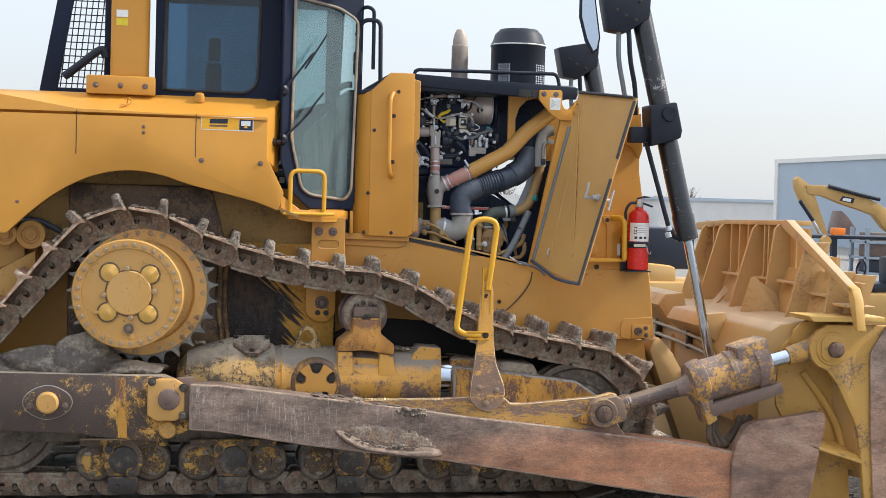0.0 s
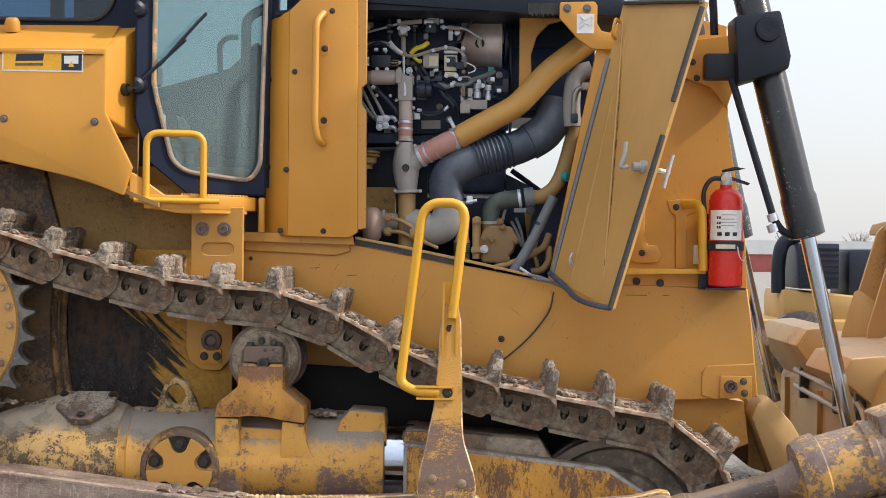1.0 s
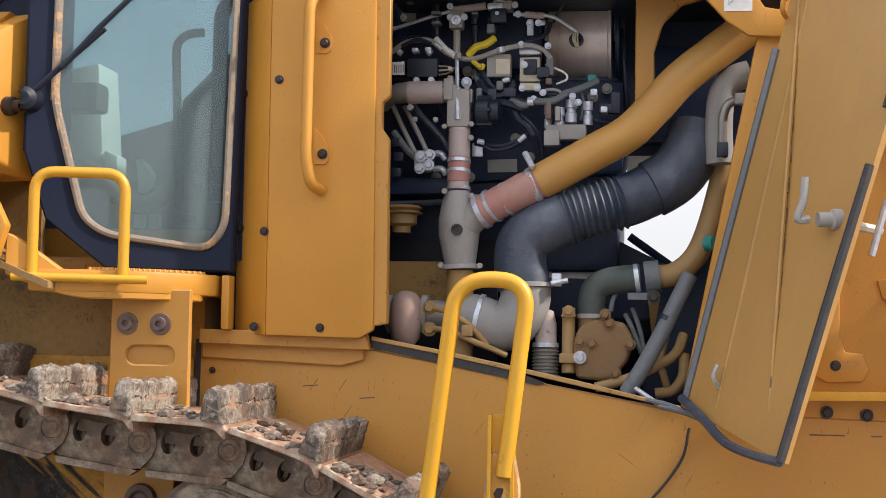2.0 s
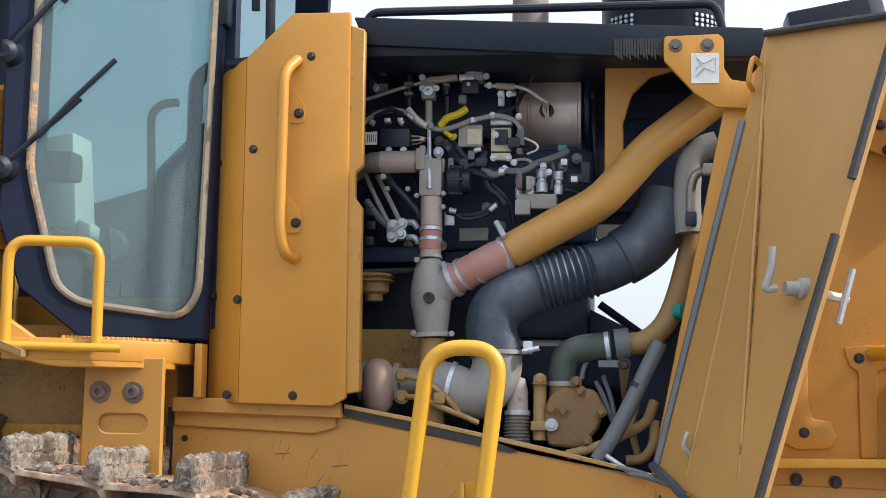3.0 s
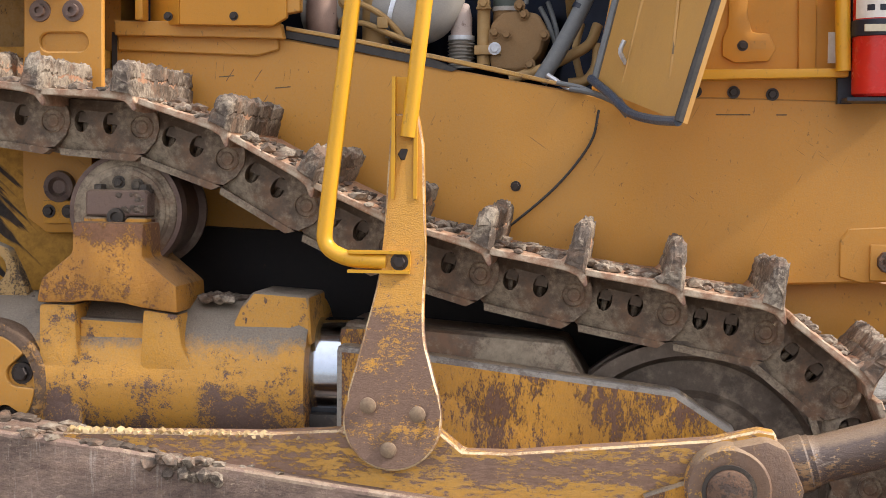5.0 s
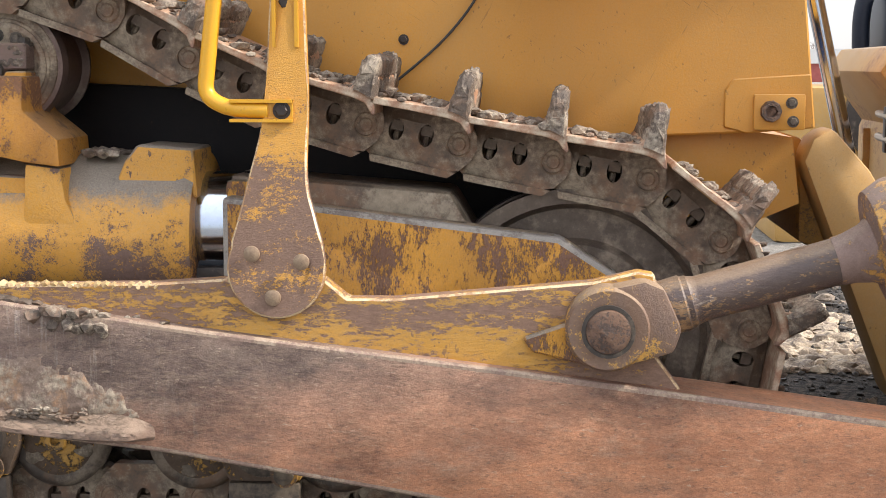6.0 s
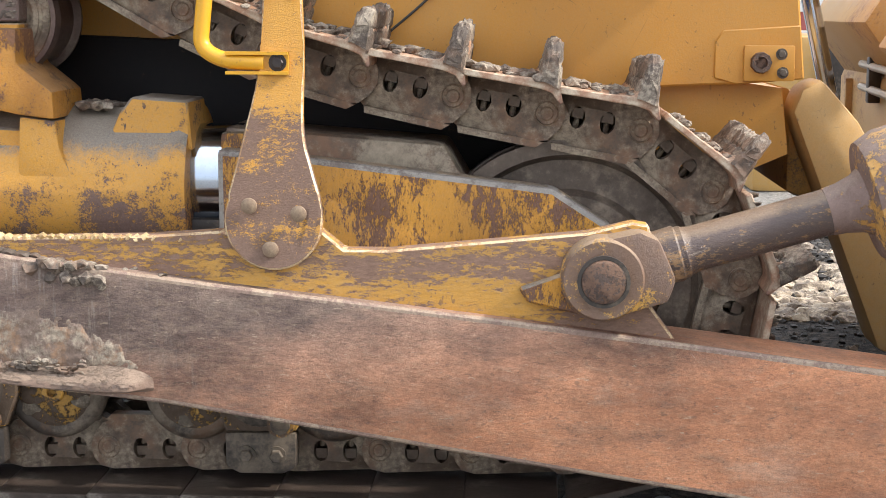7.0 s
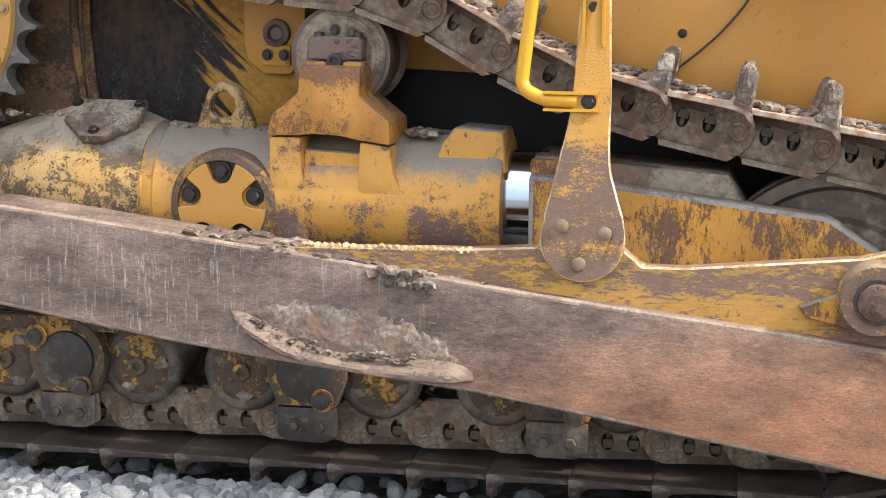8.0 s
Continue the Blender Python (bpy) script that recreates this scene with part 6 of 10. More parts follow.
def build_fender():
    arch = [(p.x, p.z) for p in smooth_path([(-0.925, 0, 2.06), (-1.215, 0, 2.06), (-1.6, 0, 2.2), (-2.021, 0, 2.299), (-2.25, 0, 2.368), (-2.43, 0, 2.395), (-2.6, 0, 2.382), (-2.773, 0, 2.33), (-2.95, 0, 2.235), (-3.109, 0, 2.113), (-3.238, 0, 1.994), (-3.3, 0, 1.93)], 5)][:-1]
    fd = part("fender", prism([(-4.2, 2.9), (-3.365, 2.9), (-2.831, 2.815), (-2.032, 2.80), (-1.522, 2.79), (-1.523, 2.512), (-1.40, 2.27)] + [p for p in arch if p[0] < -1.4] + [(-4.2, 1.94)], -1.2, -1.16), paint, dozer, "smooth yellow rear fender", width=0.012)
    part("fender_top", slab([(-1.2, 2.80), (-0.95, 2.94), (-0.6, 2.94), (-0.6, 2.9), (-0.95, 2.9), (-1.2, 2.76)], -4.2, -1.523, "x"), paint, fd, width=0.01)
    roof = [(x, z + 0.012) for x, z in arch[6:]]
    # Underside, back and inner wall share the shade-darkened lining colour.
    part("fender_underside", prism(roof + [(x, z + 0.02) for x, z in roof[::-1]], -1.165, -0.68), fender_shade_mat, fd)
    part("fender_back", box((-3.6, -0.82, 2.05), (-1.46, -0.79, 2.9)), fender_shade_mat, fd)
    part("inner_wall", box((-3.6, -0.835, 1.88), (-1.172, -0.822, 2.2)), fender_shade_mat, fd)
    for x, z in ((-2.5, 2.27), (-2.4, 2.275), (-2.44, 2.2)):
        part("bolt", bolt((x, -0.82, z), 0.016), bolt_dark, fd)
    part("box_front", hull([(-1.525, -1.19, 2.8), (-1.425, -0.95, 2.935), (-1.525, -1.19, 2.5), (-1.425, -0.95, 2.42), (-1.60, -1.19, 2.8), (-1.6, -0.9, 2.93), (-1.6, -1.19, 2.45), (-1.6, -0.9, 2.42)]), paint, fd, "yellow toolbox end panel", width=0.008)
    part("box_edge", prism([(-2.0, 2.79), (-1.53, 2.782), (-1.53, 2.772), (-2.0, 2.78)], -1.21, -1.2), paint, fd)
    for x in (-2.834, -2.022):
        part("panel_gap", prism([(x - 0.003, 2.5), (x - 0.003, 2.80), (x + 0.003, 2.80), (x + 0.003, 2.5)], -1.2025, -1.2), dark_steel, fd)
    for x, z in ((-2.38, 2.66), (-2.38, 2.70), (-3.22, 2.16)):
        part("bolt", bolt((x, -1.2, z), 0.009), brown_steel, fd)
    for x, z in ((-1.98, 2.48), (-1.57, 2.47)):
        part("bolt", bolt((x, -1.2, z), 0.013), brown_steel, fd)
    part("lid_latch", lathe([(0, 0.03), (0.025, 0.028), (0.03, 0.018), (0.06, 0.018), (0.062, 0)], (-1.475, -1.06, 2.63), (1, -0.35, 0), seg=14), bolt_dark, fd, "black twist latch")
    part("lifting_lug", lathe([(0, 0.035), (0.04, 0.035), (0.06, 0.025), (0.06, 0)], (-2.0, -1.02, 2.9), (0, -0.3, 1), seg=16), paint, fd)
    part("lid_hook", tube(smooth_path([(-2.5, -1.1, 2.865), (-2.49, -1.12, 2.9), (-2.47, -1.13, 2.87), (-2.55, -1.15, 2.83)], 5), 0.006, seg=6), paint, fd)
    # dealer sticker with lettering
    st = part("dealer_sticker", prism([(-1.99, 2.695), (-1.99, 2.788), (-1.624, 2.792), (-1.624, 2.692)], -1.2035, -1.2005), white, fd, "orange and black dealer sticker with lettering")
    part("orange_field", prism([(-1.984, 2.701), (-1.984, 2.782), (-1.724, 2.785), (-1.724, 2.7)], -1.2045, -1.203), logo_orange, st)
    part("black_field", prism([(-1.722, 2.7), (-1.722, 2.785), (-1.63, 2.786), (-1.63, 2.699)], -1.2045, -1.203), ink, st)
    part("white_mark", prism([(-1.71, 2.73), (-1.71, 2.765), (-1.645, 2.766), (-1.645, 2.73)], -1.2055, -1.204), white, st)
    part("triangle_mark", prism([(-1.69, 2.716), (-1.677, 2.742), (-1.664, 2.716)], -1.2062, -1.205), logo_orange, st)
    part("lettering_bar", prism([(-1.93, 2.74), (-1.925, 2.772), (-1.8, 2.774), (-1.805, 2.742)], -1.2055, -1.204), ink, st)
    part("small_bar", prism([(-1.93, 2.718), (-1.93, 2.73), (-1.805, 2.732), (-1.805, 2.72)], -1.2055, -1.204), brown_steel, st)
    # step platform
    build_apron(fd)
    sp = part("step_platform", slab([(x, side_line(x) - 0.004) for x in (-1.36, -1.127, -1.06, -1.0, -0.94, -0.9)] + [(-0.9, -0.6), (-1.36, -0.6)], 2.085, 2.15, "z"), paint, fd, "yellow cab entry step", width=0.008)
    bm = bmesh.new()
    for i in range(22):
        for j in range(3):
            lathe([(0, 0.007), (0.008, 0.004)], (-1.2 + 0.0125 * i, side_line(-1.2 + 0.0125 * i) + 0.012 + 0.02 * j, 2.15), (0, 0, 1), bm, 6)
    tagged(part("tread_studs", bm, paint, sp), kind="stuff")
    part("step_rail", tube(rounded([(-1.35, -1.13, 2.13), (-1.35, -1.13, 2.43), (-1.102, -1.06, 2.43), (-1.102, -1.06, 2.13)], 0.06, 6), 0.016, seg=14), paint_bright, fd, "bright yellow tubular step rail")
    part("rail_bar", tube([(-1.4, -1.156, 2.125), (-1.03, -1.055, 2.122)], 0.013, seg=12), paint_bright, fd)


build_fender()


# ---- cab ----
def build_cab():
    Y = -0.75
    cab = part("cab", prism([(-2.32, 2.9), (-2.32, 3.95), (-1.418, 3.95), (-1.418, 2.9)], Y, Y + 0.05,
                            holes=[[(-2.24, 3.75), (-2.26, 2.99), (-1.66, 2.985), (-1.585, 3.06), (-1.57, 3.75)][::-1]]),
               cab_black, dozer, "dark blue-black operator cab with tinted glass", width=0.006, seg=1)
    part("door_frame", prism([(-1.42, 2.5), (-1.42, 3.95), (-0.8, 3.95), (-0.83, 3.6), (-0.86, 2.16), (-1.2, 2.16), (-1.36, 2.3)], Y, Y + 0.05,
                            holes=[[(-1.335, 3.665), (-1.342, 2.652), (-1.262, 2.31), (-1.2, 2.262), (-0.925, 2.228), (-0.88, 2.3), (-0.853, 3.55), (-1.0, 3.628), (-1.29, 3.668)][::-1]]),
         cab_black, cab, "dark blue-black cab door set at an angle", width=0.006, seg=1)
    for pts, z in (([(-2.24, 3.75), (-2.26, 2.99), (-1.66, 2.985), (-1.585, 3.06), (-1.57, 3.75)], 0), ([(-1.335, 3.665), (-1.342, 2.652), (-1.262, 2.31), (-1.2, 2.262), (-0.925, 2.228), (-0.88, 2.3), (-0.853, 3.55), (-1.0, 3.628), (-1.29, 3.668)], 1)):
        g = part("window_pane", prism(pts, Y + 0.02, Y + 0.026), cab_glass if z else cab_glass_dark, cab, "blue-green tinted cab window")
        g.visible_shadow = False
        part("window_seal", tube(rounded([(x, Y - 0.004, zz) for x, zz in pts + pts[:2]], 0.05, 4), 0.011, seg=8), window_trim if z else seal_rubber, cab, "window seal")
    part("far_wall", prism([(-2.32, 2.2), (-2.32, 3.95), (-0.8, 3.95), (-0.86, 2.16)], 0.7, 0.75, holes=[[(-2.25, 3.8), (-2.25, 2.67), (-1.877, 2.765), (-1.471, 2.882), (-0.95, 3.03), (-0.95, 3.8)][::-1]]), cab_black, cab)
    far_pane = part("window_pane", prism([(-2.1, 2.3), (-2.1, 3.8), (-0.9, 3.8), (-0.9, 2.3)], 0.72, 0.726), cab_glass, cab)
    far_pane.visible_shadow = False
    part("cab_roof", box((-2.4, -1.08, 3.95), (-0.7, 0.8, 4.05)), cab_black, cab, width=0.03)
    part("cab_floor", box((-2.3, -0.69, 2.1), (-0.9, 0.69, 2.2)), cab_black, cab)
    part("rear_wall", box((-2.36, -0.72, 2.2), (-2.31, 0.72, 3.0)), cab_black, cab)
    part("windshield_post", box((-0.86, -0.72, 2.2), (-0.81, -0.66, 3.95)), cab_black, cab)
    part("dash", hull([(-1.15, y, z) for y in (-0.45, 0.5) for z in (2.2, 2.75)] + [(-0.95, y, z) for y in (-0.45, 0.5) for z in (2.2, 2.95)]), cab_inner, cab, "grey cab console", width=0.03)
    seat = part("seat_back", hull([(-1.95 + dx, y, z) for y, z in ((-0.22, 2.7), (0.22, 2.7), (-0.2, 3.25), (0.2, 3.25)) for dx in (0, 0.12)]), cab_inner, cab, "grey operator seat", width=0.04)
    part("headrest", hull([(-1.93 + dx, y, z) for y in (-0.12, 0.12) for z in (3.28, 3.45) for dx in (0, 0.09)]), cab_inner, cab, width=0.03)
    part("armrest", hull([(x, y, z) for x in (-1.95, -1.45) for y in (-0.42, -0.3) for z in (2.72, 2.82)]), cab_inner, cab, width=0.02)
    part("control_cabinet", hull([(x, y, z) for x, z in ((-1.69, 2.92), (-1.575, 2.945), (-1.55, 2.63), (-1.565, 2.585), (-1.685, 2.6)) for y in (-0.1, 0.1)]), cab_pale, cab, "pale grey-green cab cabinet", width=0.012)
    part("lever_shroud", hull([(x, y, z) for x, z in ((-1.546, 2.627), (-1.494, 2.606), (-1.493, 2.493), (-1.541, 2.523)) for y in (-0.1, 0.0)]), cab_pale, cab, width=0.008)
    part("control_pod", prism([(-1.412, 2.591), (-1.379, 2.579), (-1.35, 2.533), (-1.361, 2.492), (-1.4, 2.468), (-1.405, 2.534)], -0.14, -0.08), cab_pale, cab, width=0.008)
    part("armrest_bow", tube(smooth_path([(-1.46, -0.2, 2.455), (-1.4, -0.2, 2.43), (-1.33, -0.2, 2.425), (-1.27, -0.2, 2.47), (-1.2, -0.2, 2.57)], 6), 0.03, seg=10), cab_inner, cab)
    for x in (-1.4, -1.345):
        part("floor_pad", box((x - 0.02, -0.12, 2.345), (x + 0.018, -0.08, 2.395)), cab_pale, cab, width=0.005)
    part("entry_loop", tube(rounded([(-1.03, -0.62, 2.34), (-1.085, -0.62, 2.34), (-1.111, -0.62, 2.9), (-1.075, -0.62, 2.935), (-1.02, -0.62, 2.937)], 0.05, 5), 0.014, seg=10), cab_black, cab, "black tubular entry grab loop")
    part("inner_post", tube(rounded([(-1.0, -0.5, 2.4), (-1.0, -0.5, 3.05), (-0.9, -0.5, 3.1), (-0.86, -0.5, 3.1)], 0.05), 0.025), cab_black, cab)
    # wipers
    for (x0, z0), (x1, z1), (bx0, bz0), (bx1, bz1) in (((-1.40, 3.01), (-1.2, 3.28), (-1.26, 3.16), (-1.1, 3.42)), ((-1.40, 2.66), (-1.2, 2.87), (-1.31, 2.745), (-1.115, 3.0))):
        w = part("wiper", tube([(x0, -0.78, z0), (x1, -0.81, z1)], 0.008, seg=8), black, cab, "black window wiper")
        part("wiper_blade", tube([(bx0, -0.80, bz0), ((bx0 + bx1) / 2, -0.812, (bz0 + bz1) / 2), (bx1, -0.80, bz1)], 0.008, seg=6), black, w)
        part("wiper_motor", lathe([(0, 0.04), (0.04, 0.035), (0.05, 0.02), (0.05, 0)], (x0 - 0.01, -0.75, z0 - 0.01), (0, -1, 0), seg=18), black, w)
    # the door stands out at an angle, with a return to the side behind it
    part("door_return", box((-1.425, -1.05, 2.5), (-1.4, -0.76, 3.95)), cab_black, cab)
    for o in [cab] + list(cab.children) + [c for w in cab.children for c in w.children]:
        if o.name.split(".")[0] in ("cab", "door_frame", "window_pane", "window_seal", "wiper", "wiper_blade", "wiper_motor"):
            for v in o.data.vertices:
                if v.co.y < -0.6:
                    v.co.y += -0.05 - (0.5 * (-0.9 - max(v.co.x, -1.42)) if v.co.x > -1.421 and o is not cab else 0.0)
    # front corner rail and mirror arms
    part("corner_rail", tube(rounded([(-0.86, -0.72, 3.45), (-0.82, -0.78, 3.56), (-0.69, -0.78, 3.56), (-0.68, -0.78, 3.04), (-0.82, -0.75, 3.03)], 0.05, 5), 0.016, seg=10), black, cab, "black tubular hand rail")
    part("corner_rail", tube(rounded([(-0.85, -0.72, 3.62), (-0.8, -0.78, 3.66), (-0.74, -0.78, 3.64), (-0.735, -0.76, 3.2)], 0.05, 5), 0.014, seg=10), black, cab)
    part("work_lamp", hull([(-0.88 + 0.06 * i, -0.78 + 0.08 * j, 3.15 + 0.18 * k) for i in (0, 1) for j in (0, 1) for k in (0, 1)]), black, cab, width=0.02)
    # roll bar post and rear guard
    post = part("roll_bar_post", box((-2.63, -0.95, 3.0), (-2.36, -0.7, 4.1)), paint, cab, "yellow roll-over protection post", width=0.085, seg=6)
    part("post_foot", box((-2.785, -1.03, 2.93), (-2.31, -0.66, 3.06)), paint, cab, "bolted yellow post foot", width=0.012)
    for x in (-2.72, -2.55, -2.38):
        part("bolt", bolt((x, -1.03, 2.99), 0.014), brown_steel, cab)
    part("warning_label", prism([(-2.59, 3.42), (-2.59, 3.47), (-2.51, 3.47), (-2.51, 3.42)], -0.953, -0.951), yellow_wire, cab)
    part("warning_label", prism([(-2.59, 3.48), (-2.59, 3.53), (-2.51, 3.53), (-2.51, 3.48)], -0.953, -0.951), white, cab)
    gd = part("rear_guard", prism([(-3.13, 2.93), (-2.96, 3.9), (-2.85, 3.9), (-3.01, 2.93)], -0.78, -0.7), cab_black, cab, "dark rear screen frame", width=0.012)
    part("guard_top_bar", box((-2.97, -0.76, 3.82), (-2.5, -0.7, 3.95)), cab_black, gd, width=0.01)
    part("guard_foot_bar", box((-3.1, -0.76, 2.9), (-2.62, -0.7, 2.98)), cab_black, gd, width=0.01)
    part("guard_post", box((-2.68, -0.74, 2.98), (-2.62, -0.68, 3.85)), cab_black, gd, width=0.01)
    bm = bmesh.new()
    for i in range(11):
        x = -3.0 + 0.04 * i
        cyl((x, -0.6, 2.95), (x + 0.08, -0.6, 3.75), 0.004, None, bm, 6)
    for i in range(16):
        z = 2.97 + 0.05 * i
        cyl((-3.02, -0.604, z), (-2.55, -0.604, z), 0.004, None, bm, 6)
    tagged(part("wire_mesh", bm, black, cab, "black wire mesh screen"), kind="stuff")
    part("guard_brace", tube(smooth_path([(-2.95, -0.85, 3.05), (-2.85, -0.86, 3.13), (-2.7, -0.86, 3.25), (-2.66, -0.86, 3.2)], 5), 0.03, seg=10), black, cab)


window_trim = painted("scuffed_door_trim", (0.2, 0.17, 0.14), 0.55, 0.4, 0.2, (0.3, 0.18, 0.09), scale=18)
cab_pale = painted("pale_green_grey_cab_plastic", (0.55, 0.66, 0.6), 0.5, 0.15, dust_colour=(0.5, 0.52, 0.48))
cab_inner = painted("grey_cab_plastic", (0.06, 0.066, 0.075), 0.6, 0.2)
build_cab()


# ---- hood, side panel, radiator guard ----
def build_hood():
    hd = part("hood", slab([(-0.7, 3.13), (-0.55, 3.155), (0.55, 3.155), (0.7, 3.13), (0.7, 3.06), (-0.7, 3.06)], -0.43, 0.85, "x"), black_hood, dozer, "black engine hood", width=0.012)
    part("hood_beam", prism([(-0.43, 3.185), (0.835, 3.13), (0.835, 3.04), (0.37, 3.05), (-0.39, 3.095)], -0.72, -0.66), black_hood, hd, "black hood edge beam", width=0.006)
    bm = bmesh.new()
    for i in range(26):
        x = 0.385 + 0.0085 * i
        prism([(x, 3.10), (x + 0.007, 3.10), (x + 0.008, 3.045 - 0.008 * (i % 3)), (x + 0.001, 3.05)], -0.728, -0.722, bm)
    tagged(part("bristle_seal", bm, seal_rubber, hd, "frayed black edge seal"), kind="stuff")
    part("hood_rail", tube(rounded([(-0.415, -0.62, 3.1), (-0.4, -0.62, 3.225), (0.7, -0.62, 3.235), (0.73, -0.62, 3.1)], 0.04, 5), 0.014, seg=10), black, hd, "black hood hand rail")
    # side panel
    sp = part("side_panel", prism([(-0.605, 3.18), (-0.425, 3.18), (-0.412, 1.99), (-0.455, 1.965), (-0.745, 1.97), (-0.75, 3.04)], -0.80, -0.77), paint, hd, "yellow bolted engine side panel with handle", width=0.008)
    part("panel_bevel", hull([(-0.745, -0.80, 1.97), (-0.75, -0.80, 3.04), (-0.87, -0.70, 1.975), (-0.87, -0.70, 3.0), (-0.74, -0.77, 1.97), (-0.74, -0.77, 3.04), (-0.85, -0.67, 1.975), (-0.85, -0.67, 3.0)]), paint, hd, width=0.006)
    # Added plate: keeps sky from showing through below the engine.
    part("bay_back_plate", box((-0.7, -0.26, 1.9), (-0.1, -0.24, 2.3)), black, hd, "added black plate closing off the bay behind the engine")
    part("panel_return", prism([(-0.425, 3.14), (-0.38, 3.125), (-0.378, 2.7), (-0.40, 2.68), (-0.40, 2.6), (-0.378, 2.57), (-0.372, 2.01), (-0.43, 2.0)], -0.79, -0.755), paint_side, hd, width=0.003, seg=1)
    part("top_slope", hull([(-0.87, y, 3.0) for y in (-0.69, 0.69)] + [(-0.74, y, 3.04) for y in (-0.72, 0.72)] + [(-0.6, y, 3.18) for y in (-0.7, 0.7)] + [(-0.45, y, 3.15) for y in (-0.7, 0.7)] + [(-0.45, y, 3.0) for y in (-0.7, 0.7)]), black_hood, hd, width=0.01)
    for x, z in ((-0.545, 3.04), (-0.72, 2.75), (-0.755, 2.285), (-0.78, 1.995), (-0.575, 1.995)):
        part("bolt", bolt((x, -0.80, z), 0.0095, 0.009), bolt_dark, hd)
    for x, z in ((-0.855, 2.72), (-0.857, 2.3)):
        part("bolt", bolt((x, -0.715, z), 0.013, 0.01, (-0.6, -0.8, 0)), bolt_dark, hd)
    h = part("panel_handle", tube(rounded([(-0.585, -0.805, 3.03), (-0.615, -0.86, 2.98), (-0.615, -0.87, 2.5), (-0.6, -0.86, 2.42), (-0.58, -0.805, 2.41)], 0.05, 5), 0.017, seg=12), paint, hd, "yellow tubular grab handle")
    for z in (2.87, 2.53):
        part("handle_foot", hull([(-0.605 + dx, -0.80 - dy, z + dz) for dx, dz in ((0.0, 0.07), (0.02, 0.05), (0.045, 0.012), (0.045, -0.03), (0.035, -0.04), (0.0, -0.04)) for dy in (0.0, 0.006)]), paint, h)
        part("bolt", bolt((-0.578, -0.806, z - 0.01), 0.011, 0.01), bolt_dark, h)
    part("panel_stop", box((-0.885, -0.80, 1.985), (-0.86, -0.74, 2.15)), paint, hd, width=0.005)
    # exhaust and pre-cleaner
    ex = part("exhaust_pipe", lathe([(0, 0.068), (0.36, 0.066), (0.365, 0.06), (0.40, 0.058), (0.45, 0.05), (0.49, 0.03), (0.5, 0.0)], (0.07, 0.1, 3.13), (0, 0, 1), seg=24), stack_mat, hd, "pale brown capped exhaust stack")
    pc = part("pre_cleaner", lathe([(0, 0.2), (0.02, 0.22), (0.34, 0.22), (0.35, 0.226), (0.37, 0.226), (0.38, 0.215), (0.45, 0.19), (0.49, 0.15), (0.5, 0.0)], (0.55, 0.1, 3.15), (0, 0, 1), seg=40), black, hd, "black bowl air pre-cleaner")
    part("clear_band", lathe([(0, 0.224), (0.012, 0.228), (0.02, 0.224)], (0.55, 0.1, 3.5), (0, 0, 1), seg=40), white, pc)
    bm = bmesh.new()
    for s in (-1, 1):
        for i in range(5):
            for j in range(9):
                a = radians(-90 + s * 42 + (i - 2) * 6)
                p = Vector((0.55 + 0.222 * math.cos(a), 0.1 + 0.222 * math.sin(a), 3.2 + 0.018 * j))
                cyl(p, p + Vector((0.004 * math.cos(a), 0.004 * math.sin(a), 0)), 0.007, None, bm, 6)
    tagged(part("screen_dots", bm, steel, pc, "pale perforated screen patches"), kind="stuff")
    # hinge bracket with a small sign
    br = part("hinge_bracket", prism([(0.535, 3.09), (0.54, 3.1), (0.7, 3.105), (0.715, 3.09), (0.715, 3.0), (0.735, 2.965), (0.815, 2.95), (0.79, 2.875), (0.69, 2.88), (0.625, 2.925), (0.535, 3.025)], -0.752, -0.728), paint, hd, "yellow hinge bracket with pictogram sign", width=0.008)
    part("pictogram_sign", prism([(0.617, 3.045), (0.617, 2.952), (0.7, 2.952), (0.7, 3.045)], -0.7555, -0.7525), white, br, "white hand-hazard pictogram")
    part("pictogram_line", tube([(0.632, -0.757, 3.03), (0.655, -0.757, 3.012), (0.69, -0.757, 3.03), (0.688, -0.757, 2.985), (0.655, -0.757, 2.998), (0.63, -0.757, 2.97), (0.632, -0.757, 3.0), (0.648, -0.757, 3.006), (0.632, -0.757, 3.03)], 0.0013, seg=5), grey_blue, br)
    for x in (0.57, 0.665):
        part("bolt", lathe([(0, 0.021), (0.004, 0.02), (0.004, 0.012), (0.016, 0.011), (0.016, 0.0)], (x, -0.752, 3.07), (0, -1, 0), seg=16), steel_pipe_dark, br)
    return hd


black_hood = painted("matt_black_hood_paint", (0.009, 0.015, 0.03), 0.45, 0.12, dust_colour=(0.06, 0.075, 0.1), spec=0.3)
build_hood()


